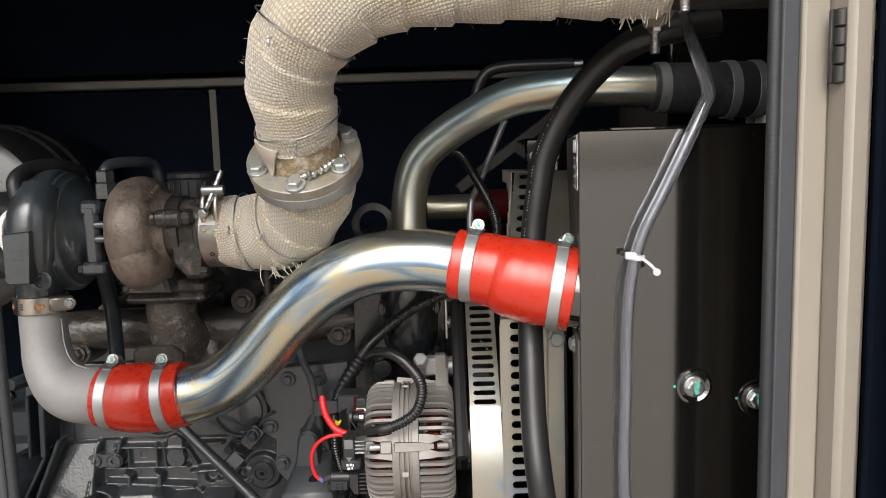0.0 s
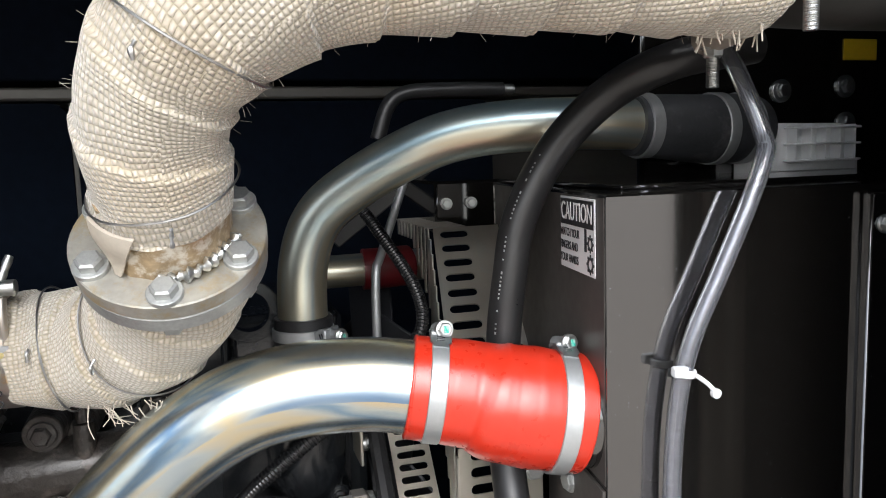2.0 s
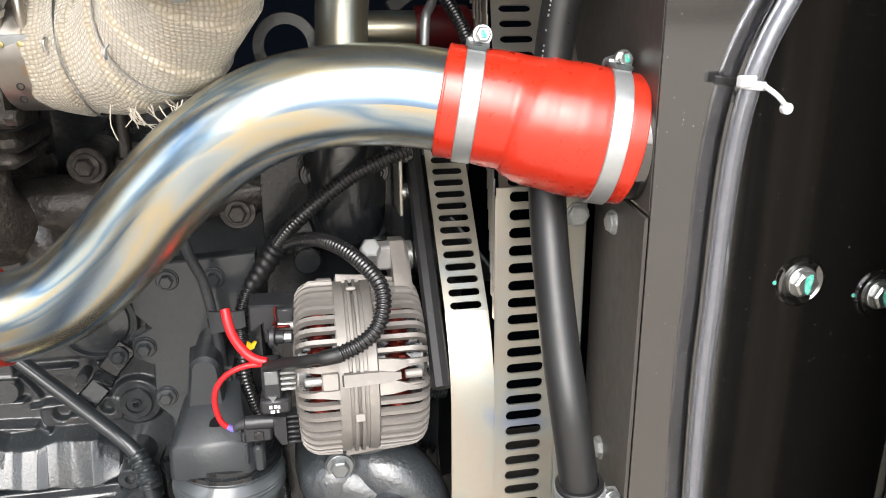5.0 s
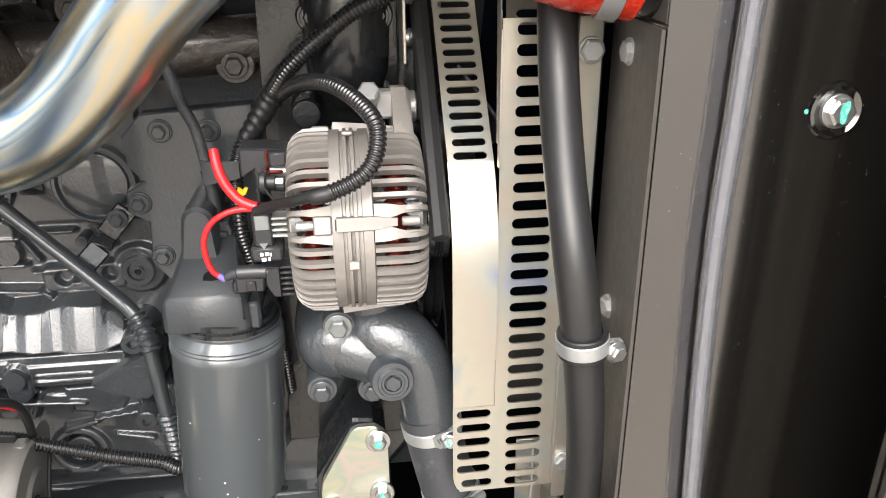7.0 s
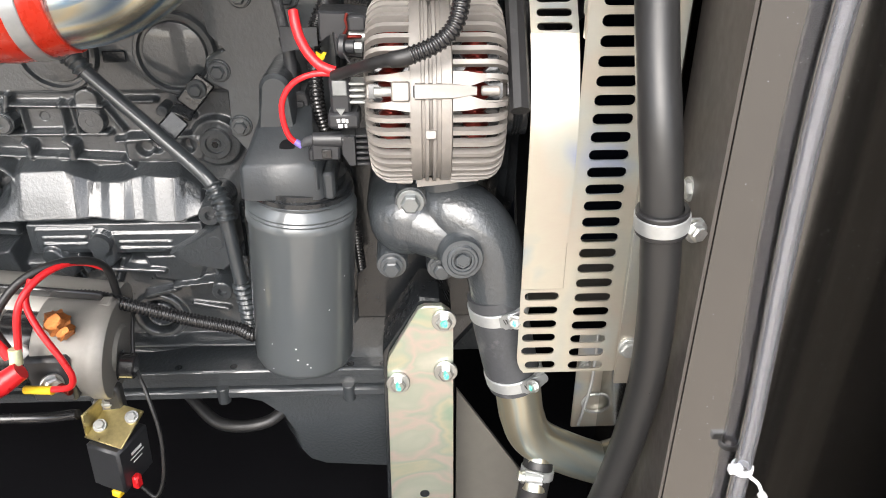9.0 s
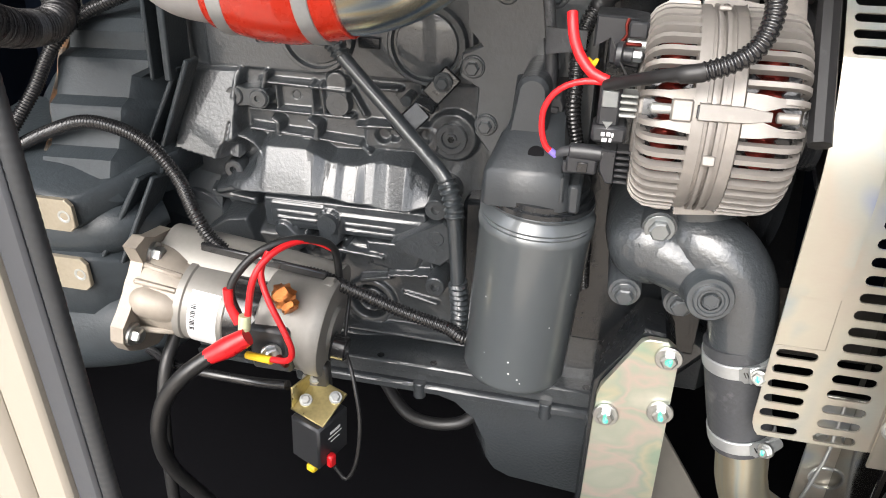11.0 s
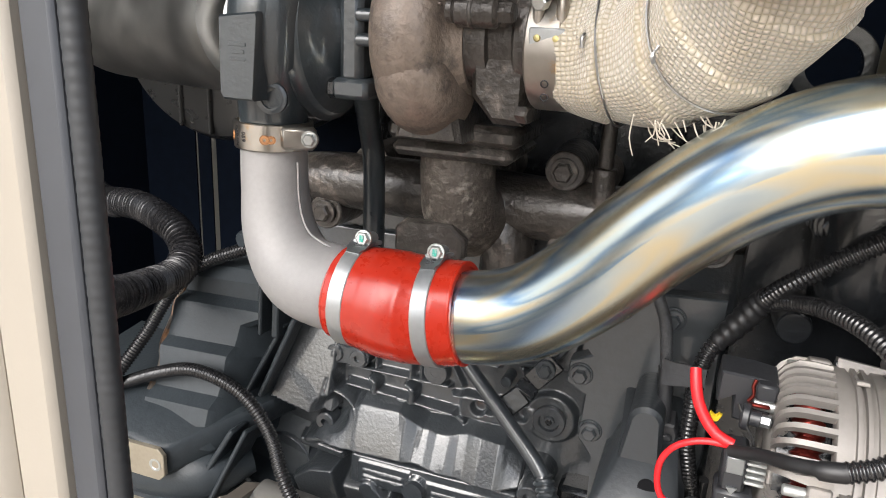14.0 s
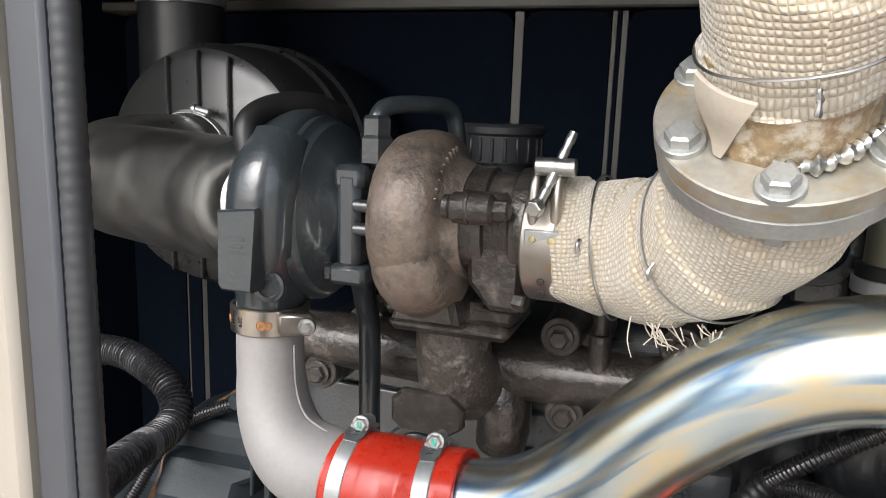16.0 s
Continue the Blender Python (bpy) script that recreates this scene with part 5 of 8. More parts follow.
for x, y, z, r, hole in ((-0.321, 1.30, 0.742, 0.026, 0.0), (-0.620, 1.272, 0.672, 0.0135, 0.005), (-0.478, 1.249, 0.621, 0.0150, 0.0058), (-0.327, 1.228, 0.669, 0.0140, 0.0058),
                         (-0.328, 1.233, 0.626, 0.0115, 0.0058), (-0.328, 1.230, 0.556, 0.0135, 0.0058), (-0.607, 1.2745, 0.775, 0.0120, 0.0048), (-0.573, 1.2745, 0.774, 0.0120, 0.0048), (-0.470, 1.286, 0.772, 0.0165, 0.006),
                         (-0.690, 1.28, 0.585, 0.046, 0.0)):
    part("cast_boss", boss(Geo(), (x, y + 0.012, z), (0, -1, 0), r, 0.012, hole), M_ENG, eng)
for x, z in ((-0.327, 0.669), (-0.328, 0.556), (-0.478, 0.621)):
    part("boss_stem", Geo().lathe((x, 1.30, z), (0, -1, 0), [(0, 0.021), (0.058, 0.0135)], 18), M_ENG, eng)
part("core_plug", Geo().lathe((-0.321, 1.287, 0.742), (0, -1, 0), [(0, 0.020), (0.005, 0.020), (0.006, 0.019), (0.006, 0.0125), (0.002, 0.0115), (0.002, 0.007), (0.006, 0.0065), (0.006, 0.0001)], 28), M_ENG, eng)
bolt(eng, (-0.321, 1.283, 0.742), (0, -1, 0), 0.0045, 0.003, 0, M_ENGD)
clip_g = Geo().beam((-0.316, 1.270, 0.829), (-0.343, 1.262, 0.799), 0.026, 0.006).beam((-0.343, 1.262, 0.799), (-0.348, 1.250, 0.789), 0.026, 0.005).beam((-0.348, 1.252, 0.789), (-0.376, 1.235, 0.762), 0.026, 0.005)
part("tube_bracket", clip_g, M_ENGD, eng)
bolt(eng, (-0.327, 1.262, 0.819), (0, -1, 0), 0.0080, 0.008, 0.0115, M_ENGS)
part("cast_pin", Geo().cyl((-0.372, 1.26, 0.793), (-0.372, 1.288, 0.793), 0.007, seg=16), M_ENGS, eng)
# gear case side plate and oil-filter head
plate = part("filter_head_plate", Geo().prism([(-0.255, 0.70), (-0.165, 0.70), (-0.150, 0.80), (-0.150, 0.965), (-0.262, 0.958), (-0.284, 0.935), (-0.282, 0.905), (-0.266, 0.887), (-0.288, 0.876), (-0.290, 0.854), (-0.270, 0.842), (-0.272, 0.792), (-0.256, 0.772)], (0, 1.20, 0), (1, 0, 0), (0, 0, 1), 0.02, 0.002), M_ENGS, eng)
for x, z in ((-0.244, 0.940), (-0.196, 0.939), (-0.260, 0.803), (-0.2755, 0.864)):
    boss_g = Geo()
    boss(boss_g, (x, 1.185, z), (0, -1, 0), 0.013, 0.006)
    part("pad", boss_g, M_ENGS, plate)
    bolt(plate, (x, 1.177, z), (0, -1, 0), 0.0075, 0.008, 0.0105, M_ENGS)


def head_section(z, x0, x1, y, c):
    return [(x0, 1.195, z), (x0, y + c, z), (x0 + c, y, z), (x1 - c, y, z), (x1, y + c, z), (x1, 1.195, z)]


g = Geo().loft([head_section(0.757, -0.236, -0.166, 1.082, 0.012), head_section(0.762, -0.245, -0.160, 1.073, 0.006), head_section(0.7965, -0.2425, -0.163, 1.072, 0.005), head_section(0.801, -0.2385, -0.166, 1.0755, 0.005),
                head_section(0.830, -0.2265, -0.172, 1.103, 0.006), head_section(0.835, -0.2255, -0.173, 1.116, 0.006), head_section(0.850, -0.228, -0.174, 1.150, 0.006), head_section(0.862, -0.230, -0.176, 1.184, 0.004)])
part("filter_head", g, M_HEAD, eng, angle=46)
arch = [(-0.2045 + 0.0155 * math.cos(math.pi * k / 10), 0.866 + 0.0155 * math.sin(math.pi * k / 10)) for k in range(11)]
part("relief_arch", Geo().prism([(-0.187, 0.80)] + arch + [(-0.2275, 0.80)], (0, 1.19, 0), (1, 0, 0), (0, 0, 1), 0.088, 0.004), M_HEAD, eng, angle=40)
# Black disc on the face paints the dark inside of a plug hole.
part("plug_hole_disc", Geo().lathe((-0.1955, 1.0875, 0.813), (0, -0.75, 0.6), [(0.0, 0.0080), (0.0006, 0.0076), (0.0007, 0.0001)], 24), M_FLOOR, eng)
part("head_rib", Geo().box((-0.156, 1.10, 0.775), (0.012, 0.05, 0.03), 0.003).box((-0.168, 1.078, 0.785), (0.006, 0.012, 0.028), 0.002), M_HEAD, eng)
part("filter_base", Geo().lathe((-0.1920, 1.122, 0.752), (0.07, 0, 1), [(0, 0.05), (0.002, 0.0555), (0.007, 0.0555), (0.008, 0.0525), (0.014, 0.0525), (0.015, 0.0485), (0.024, 0.0480), (0.025, 0.044)], 48), M_ENGD, eng)
filt = thing("oil_filter", (-0.197, 1.12, 0.54), "grey painted spin-on oil filter canister", "oil filter")
g = Geo().lathe((-0.2065, 1.122, 0.541), (0.07, 0.0, 1), [(-0.014, 0.0001), (-0.0125, 0.030), (-0.009, 0.047), (-0.002, 0.0555), (0.006, 0.0583), (0.180, 0.0583), (0.1835, 0.0598), (0.1885, 0.0598), (0.192, 0.0580), (0.1945, 0.0592), (0.1965, 0.0580), (0.199, 0.0592), (0.2025, 0.0575), (0.208, 0.053), (0.212, 0.050)], 72)
part("canister", g, M_CAN, filt)
part("seal_ring", Geo().ring((-0.1915, 1.122, 0.7525), (0.07, 0, 1), 0.045, 0.0562, 0.0035), M_ENGS, filt, "base ring of the filter")
rnd = random.Random(21)
for k in range(9):
    q, h = rnd.uniform(-1.0, 1.0), rnd.uniform(0.01, 0.16)
    o = Vector((math.sin(q), -math.cos(q), 0))
    part("paint_chip", Geo().lathe(Vector((-0.2065 + 0.07 * h, 1.122, 0.541 + h)) + o * 0.0581, o, [(0, rnd.uniform(0.0008, 0.0018)), (0.0004, 0.0005), (0.0005, 0.0001)], 6), M_PANEL, filt)

# front cover, thermostat housing, tensioner parts right of the filter head; shade painted in
g = Geo()
g.prism([(-0.15, 0.52), (0.0, 0.52), (0.005, 1.10), (-0.14, 1.10)], (0, 1.24, 0), (1, 0, 0), (0, 0, 1), 0.03, 0.006)
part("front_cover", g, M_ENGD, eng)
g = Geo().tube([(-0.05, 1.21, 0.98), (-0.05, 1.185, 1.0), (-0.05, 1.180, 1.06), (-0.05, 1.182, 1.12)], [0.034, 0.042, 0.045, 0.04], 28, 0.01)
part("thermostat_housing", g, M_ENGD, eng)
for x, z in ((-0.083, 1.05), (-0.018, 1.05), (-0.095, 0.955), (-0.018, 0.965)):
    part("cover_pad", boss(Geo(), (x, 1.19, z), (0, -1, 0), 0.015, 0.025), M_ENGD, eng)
for x, z in ((-0.083, 1.05), (-0.018, 1.05), (-0.018, 0.965)):
    bolt(eng, (x, 1.162, z), (0, -1, 0), 0.008, 0.007, 0.011, M_ENGD)
g = Geo().box((0.006, 1.17, 1.06), (0.004, 0.05, 0.11), 0.001)
part("side_strap", g, M_ZPLATE, eng, "zinc-plated support strap")
for z in (1.035, 1.075):
    bolt(eng, (0.012, 1.15, z - 0.005), (1, -0.4, 0), 0.006, 0.007, 0.009, M_BOLT)
# lifting eye behind the coolant pipe
g = Geo().ring((-0.102, 1.20, 1.178), (0, 1, 0), 0.022, 0.034, 0.018)
g.box((-0.09, 1.205, 1.14), (0.06, 0.016, 0.03), 0.004)
part("lifting_eye", g, M_ENGD, eng)

# sump and its rail
part("sump_rail", Geo().box((-0.36, 1.36, 0.436), (0.66, 0.31, 0.016), 0.003), M_ENG, eng)
part("sump_gasket", Geo().box((-0.36, 1.362, 0.416), (0.65, 0.29, 0.022), 0.004), M_ENG, eng)
part("sump_flange", Geo().box((-0.36, 1.355, 0.398), (0.65, 0.29, 0.016), 0.004), M_ENG, eng)
sp = [(-0.350, 0.395), (-0.312, 0.386), (-0.285, 0.360), (-0.267, 0.300), (-0.256, 0.262), (-0.240, 0.240), (-0.212, 0.230), (-0.02, 0.226), (-0.02, 0.395)]
g = Geo().prism(sp, (0, 1.48, 0), (1, 0, 0), (0, 0, 1), 0.255, 0.02)
part("sump", g, M_ENG, eng, angle=50)
for x in (-0.52, -0.345, -0.17):
    part("rail_pad", Geo().cyl((x, 1.214, 0.384), (x, 1.214, 0.410), 0.009, seg=14), M_ENG, eng)
# Flat dark discs paint the shade inside the rail's bolt holes.
for x in (-0.40, -0.325, -0.165, -0.12):
    part("rail_hole_disc", Geo().lathe((x, 1.215, 0.4442), (0, 0, 1), [(0, 0.005), (0.0004, 0.005), (0.0004, 0.0001)], 14), M_ENGD, eng)
g = Geo().box((-0.085, 1.28, 0.49), (0.15, 0.10, 0.19), 0.012, Matrix.Rotation(radians(38), 3, "Y"))
part("lower_web", g, M_ENG, eng)
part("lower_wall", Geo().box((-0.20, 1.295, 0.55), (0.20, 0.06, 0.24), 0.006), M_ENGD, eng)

# water pump elbow
pump = thing("water_inlet_elbow", (-0.04, 1.07, 0.64), "grey painted cast coolant inlet elbow with hex plug", "elbow")
g = Geo().tube([(-0.050, 1.16, 0.745), (-0.048, 1.125, 0.742), (-0.034, 1.100, 0.737), (-0.012, 1.090, 0.727), (0.006, 1.084, 0.704), (0.015, 1.080, 0.672), (0.021, 1.077, 0.62)], [0.038, 0.038, 0.037, 0.036, 0.0345, 0.0325, 0.0300], 36, 0.006)
part("casting", g, M_ENG, pump)
g = Geo().tube([(-0.078, 1.19, 0.728), (-0.078, 1.13, 0.727), (-0.076, 1.096, 0.724), (-0.074, 1.078, 0.721), (-0.073, 1.068, 0.719)], [0.046, 0.0455, 0.042, 0.031, 0.012], 36, 0.005)
part("bulb", g, M_ENG, pump)
part("saddle_web", Geo().tube([(-0.068, 1.10, 0.724), (-0.045, 1.092, 0.716), (-0.022, 1.088, 0.706)], [0.036, 0.033, 0.030], 28, 0.006), M_ENG, pump)
for k, (w, h) in enumerate(((0.0055, 0.0075), (0.0055, 0.0060), (0.0060, 0.0070), (0.0055, 0.0065))):
    part("cast_bar", Geo().box((-0.0905 + 0.0015 * k, 1.0715 + 0.0006 * k, 0.7385 - 0.0095 * k), (w, 0.004, h), 0.0012, Matrix.Rotation(radians(-34), 3, "Z")), M_ENG, pump)
part("neck", Geo().tube([(-0.040, 1.11, 0.80), (-0.040, 1.112, 0.785), (-0.038, 1.112, 0.762), (-0.040, 1.11, 0.735)], [0.040, 0.036, 0.034, 0.034], 32, 0.008), M_ENG, pump)
plug_axis = (0.05, -1, 0.12)
g = Geo().lathe((-0.026, 1.083, 0.704), plug_axis, [(-0.01, 0.030), (0.020, 0.0245), (0.030, 0.0222), (0.044, 0.0215), (0.0455, 0.0205), (0.0455, 0.0001)], 40)
plug_boss = part("plug_boss", g, M_ENGS, pump)
pc = Vector((-0.026, 1.083, 0.704)) + Vector(plug_axis).normalized() * 0.0455
part("plug", Geo().lathe(pc, plug_axis, [(0, 0.0160), (0.003, 0.0160), (0.0042, 0.0148), (0.0042, 0.0122), (0.0030, 0.0113), (0.0030, 0.0092), (-0.002, 0.0082), (-0.002, 0.0001)], 40), M_ENGS, plug_boss)
part("hex_socket", Geo().lathe(pc, plug_axis, [(0.0046, 0.0080), (0.0052, 0.0074), (0.0052, 0.0055), (-0.001, 0.0050), (-0.001, 0.0001)], 6), M_ENGS, plug_boss)
for x, z in ((-0.075, 0.757), (-0.097, 0.676), (-0.043, 0.672)):
    c = Vector((-0.060, 1.13, 0.715))
    deep = 0.124 if z > 0.7 else 0.114
    g = Geo().lathe((x, 1.20, z), (0, -1, 0), [(0, 0.02), (deep - 0.002, 0.0165), (deep, 0.0155)], 24)
    part("ear", g, M_ENG, pump)
    g = Geo().tube([Vector((x, 1.118, z)), Vector((x, 1.12, z)).lerp(c, 0.5), c], [0.0150, 0.021, 0.03], 18, 0.008)
    part("web", g, M_ENG, pump)
bolt(pump, (-0.075, 1.074, 0.757), (0, -1, 0), 0.0100, 0.009, 0.0140, M_CLAMPD)
for x, z in ((-0.097, 0.676), (-0.043, 0.672)):
    bolt(pump, (x, 1.083, z), (0, -1, 0), 0.0095, 0.009, 0.0125, M_ENGS)

lower = thing("lower_coolant_hose", (0.04, 1.07, 0.50), "short dark rubber coolant hose with two clamps", "hose")
part("sleeve", Geo().tube([(0.015, 1.078, 0.645), (0.022, 1.075, 0.61), (0.033, 1.073, 0.56), (0.042, 1.072, 0.525)], 0.0315, 30, 0.006), M_DUSTY, lower)
worm_clamp(lower, (0.019, 1.077, 0.628), (0.2, 0, -1), 0.0325, 0.015, 2.6, (-0.5, -1, 0.3))
worm_clamp(lower, (0.039, 1.072, 0.54), (0.25, 0, -1), 0.0325, 0.015, 2.4, (-0.8, -1, 0.2))
lp = thing("lower_coolant_pipe", (0.06, 1.07, 0.40), "zinc-plated steel coolant pipe with a small side branch", "pipe")
part("bend", Geo().tube([(0.036, 1.073, 0.55), (0.046, 1.073, 0.51), (0.053, 1.074, 0.47), (0.070, 1.078, 0.43), (0.115, 1.085, 0.395), (0.175, 1.095, 0.36), (0.24, 1.1, 0.33)], 0.0268, 28, 0.006), M_PIPE2, lp)
part("branch", Geo().cyl((0.078, 1.075, 0.425), (0.068, 1.045, 0.375), 0.016, seg=20), M_PIPE2, lp)
sb = thing("small_heater_hose", (0.06, 1.04, 0.2), "black rubber hose with pale print on the branch pipe", "hose")
part("sleeve", Geo().tube([(0.076, 1.065, 0.405), (0.069, 1.05, 0.375), (0.062, 1.04, 0.32), (0.06, 1.04, 0.2), (0.06, 1.05, 0.02)], 0.0185, 22, 0.01), M_RUBBER, sb)
worm_clamp(sb, (0.0735, 1.058, 0.392), (-0.2, -0.45, -1), 0.0195, 0.012, 0.0, (-1, 0.1, 0.1), mark=False)

strap = thing("wire_latch", (0.15, 1.14, 0.40), "zinc-plated plate with a wire hook beyond the fan guard", "bracket")
part("plate", Geo().box((0.158, 1.15, 0.46), (0.05, 0.004, 0.16), 0.001), M_ZPLATE, strap)
part("wire_hook", Geo().tube([(0.150, 1.13, 0.55), (0.149, 1.128, 0.48), (0.144, 1.128, 0.44), (0.138, 1.13, 0.40)], 0.0022, 8, 0.004), M_CLAMP, strap)
for x in (0.142, 0.172):
    bolt(strap, (x, 1.145, 0.488), (0, -1, 0), 0.006, 0.006, 0.0085, M_BOLT)
part("ring", Geo().ring((0.160, 1.144, 0.425), (0, -1, 0), 0.014, 0.017, 0.004), M_CLAMP, strap)

# mounting bracket
mount = thing("engine_mount_plate", (-0.07, 1.11, 0.0), "tall zinc-plated engine mounting plate", "bracket")
g = Geo().prism([(-0.114, 0.0), (-0.026, 0.0), (-0.029, 0.588), (-0.033, 0.598), (-0.043, 0.606), (-0.062, 0.606), (-0.070, 0.602), (-0.106, 0.535), (-0.109, 0.52)], (0, 1.118, 0), (1, 0, 0), (0, 0, 1), 0.008, 0.001)
part("plate", g, M_ZGREEN, mount)
g = Geo().prism([(-0.12, 0.0), (-0.03, 0.0), (-0.03, 0.58), (-0.045, 0.607), (-0.068, 0.61), (-0.114, 0.535)], (0, 1.19, 0), (1, 0, 0), (0, 0, 1), 0.068, 0.003)
part("backing_casting", g, M_ENGD, mount)
for x, z in ((-0.040, 0.588), (-0.096, 0.497), (-0.038, 0.513)):
    bolt(mount, (x, 1.107, z), (0, -1, 0), 0.0095, 0.008, 0.0145, M_BOLT, mark=True)
# Raised dark disc paints the shade of a drilled hole.
part("hole", Geo().lathe((-0.066, 1.1095, 0.304), (0, -1, 0), [(0, 0.0065), (0.0006, 0.0065), (0.0006, 0.0001)], 20), M_ENGD, mount)
# Plain grey stands in for the reflections on a glossy black plate.
g = Geo().prism([(-0.02, 0.02), (0.115, 0.02), (0.09, 0.24), (-0.02, 0.42)], (0, 1.19, 0), (1, 0, 0), (0, 0, 1), 0.006, 0.001)
solid("chassis_gusset", g, M_TRIM, "sheet-steel gusset beside the mounting plate, grey for its reflections", "gusset")

# ---------------------------------------------------------------- exhaust manifold
man = thing("exhaust_manifold", (-0.4, 1.28, 0.95), "oily brown-black cast-iron exhaust manifold", "manifold")
g = Geo().tube([(-0.66, 1.27, 1.005), (-0.60, 1.265, 1.01), (-0.50, 1.262, 1.01), (-0.40, 1.262, 1.008), (-0.30, 1.262, 1.008), (-0.20, 1.265, 1.012), (-0.10, 1.27, 1.02)], [0.028, 0.032, 0.034, 0.036, 0.033, 0.031, 0.028], 28, 0.01)
part("log", g, M_IRON, man)
g = Geo().tube([(-0.421, 1.25, 0.99), (-0.421, 1.21, 1.01), (-0.421, 1.192, 1.04), (-0.421, 1.188, 1.085)], [0.044, 0.042, 0.038, 0.038], 28, 0.008)
part("riser", g, M_RUSTD, man)
g = Geo()
for z0, z1, s in ((1.073, 1.088, 0.054), (1.088, 1.108, 0.059)):
    g.box((-0.412, 1.185, (z0 + z1) / 2), (s * 2.2, 0.10, z1 - z0), 0.006)
part("turbo_flange", g, M_IRON, man)
for x, z in ((-0.323, 1.055), (-0.60, 0.975), (-0.314, 0.971), (-0.17, 0.995), (-0.205, 1.06)):
    g = Geo()
    boss(g, (x, 1.30, z), (0, -1, 0), 0.021, 0.06)
    part("port_lug", g, M_IRON, man)
    bolt(man, (x, 1.236, z), (0, -1, 0), 0.0105, 0.010, 0.0145, M_IRON)
part("port_stud", Geo().cyl((-0.283, 1.245, 0.998), (-0.283, 1.245, 1.062), 0.0125, 0.0115, 18), M_IRON, man)
part("port_stud", Geo().cyl((-0.283, 1.245, 1.062), (-0.283, 1.245, 1.12), 0.008, seg=14), M_IRON, man)
part("heat_tab", Geo().prism([(-0.475, 0.972), (-0.465, 0.962), (-0.415, 0.962), (-0.400, 0.972), (-0.400, 0.990), (-0.415, 1.004), (-0.465, 1.004), (-0.475, 0.995)], (0, 1.17, 0), (1, 0, 0), (0, 0, 1), 0.012, 0.003), M_IRON, man)
part("lower_lug", Geo().tube([(-0.39, 1.26, 0.985), (-0.38, 1.25, 0.955), (-0.385, 1.26, 0.92)], [0.035, 0.03, 0.028], 20, 0.01), M_IRON, man)

# ---------------------------------------------------------------- turbocharger
turbo = thing("turbocharger", (-0.47, 1.13, 1.09), "turbocharger with grey compressor and rusty turbine housing", "turbocharger")
TC = Vector((0, 1.122, 1.187))


# scroll: a rounded drum whose rim swells towards the foot, its flat face stepped in towards the outlet
secs = []
for k in range(41):
    a = 2 * math.pi * k / 40
    grow = 1.0 + 0.11 * (k / 40)
    ring = []
    for x, r in ((-0.462, 0.030), (-0.462, 0.052), (-0.458, 0.062), (-0.449, 0.0695), (-0.437, 0.0730), (-0.424, 0.0735), (-0.412, 0.0715), (-0.404, 0.066), (-0.400, 0.058), (-0.396, 0.052), (-0.384, 0.046), (-0.384, 0.030)):
        q = r * (grow if r > 0.04 else 1) + 0.0009 * noise.noise((x * 90, 6 * math.cos(a), 6 * math.sin(a)))
        ring.append((x, TC.y - q * math.sin(a - 2.2), TC.z + q * math.cos(a - 2.2)))
    secs.append(ring)
part("turbine_scroll", Geo().loft(secs), M_RUST, turbo, angle=50)
for k in range(9):
    a = -0.15 - 0.13 * k
    d = Vector((0, math.sin(a), math.cos(a)))
    part("cast_mark", Geo().box(Vector((-0.4005, TC.y, TC.z)) + d * 0.061, (0.0035, 0.0024, 0.0075), 0.0008, Matrix.Rotation(-a, 3, "X")), M_RUST, turbo)
g = Geo().tube([(-0.428, 1.080, 1.172), (-0.426, 1.083, 1.152), (-0.424, 1.098, 1.138), (-0.420, 1.125, 1.130)], [0.030, 0.035, 0.036, 0.034], 36, 0.005, shape=lambda s, a: 0.0012 * math.sin(3 * a + 60 * s))
part("scroll_foot", g, M_RUST, turbo)
g = Geo().prism([(-0.452, 1.096), (-0.388, 1.096), (-0.395, 1.125), (-0.445, 1.125)], (0, 1.215, 0), (1, 0, 0), (0, 0, 1), 0.12, 0.006)
part("inlet_neck", g, M_IRON, turbo)
g = Geo().lathe((-0.40, TC.y, TC.z), (1, 0, 0), [(0, 0.048), (0.012, 0.047), (0.022, 0.0455), (0.034, 0.047), (0.036, 0.0435), (0.055, 0.0435), (0.058, 0.0475), (0.066, 0.049), (0.072, 0.0475), (0.075, 0.042)], 48)
part("turbine_outlet", g, M_IRON, turbo)
g = Geo().cyl((-0.386, 1.060, 1.206), (-0.350, 1.060, 1.206), 0.0125, seg=24, bev=0.003).cyl((-0.392, 1.060, 1.206), (-0.386, 1.060, 1.206), 0.010, seg=24)
g.lathe((-0.372, 1.060, 1.206), (1, 0, 0), [(-0.001, 0.0125), (0, 0.0134), (0.002, 0.0134), (0.003, 0.0125)], 24)
wg = part("wastegate_barrel", g, M_IRON, turbo)
bolt(wg, (-0.350, 1.060, 1.206), (1, 0, 0), 0.0085, 0.012, 0, M_IRON)
g = Geo().box((-0.365, 1.082, 1.206), (0.045, 0.036, 0.022), 0.006)
part("barrel_web", g, M_IRON, turbo)
g = Geo().prism([(-0.378, 1.19), (-0.378, 1.140), (-0.358, 1.118), (-0.333, 1.118), (-0.333, 1.19)], (0, 1.150, 0), (1, 0, 0), (0, 0, 1), 0.068, 0.006)
part("outlet_lug", g, M_IRON, turbo)
bolt(turbo, (-0.334, 1.085, 1.128), (1, -0.3, 0), 0.0075, 0.008, 0, M_IRON)
secs = []
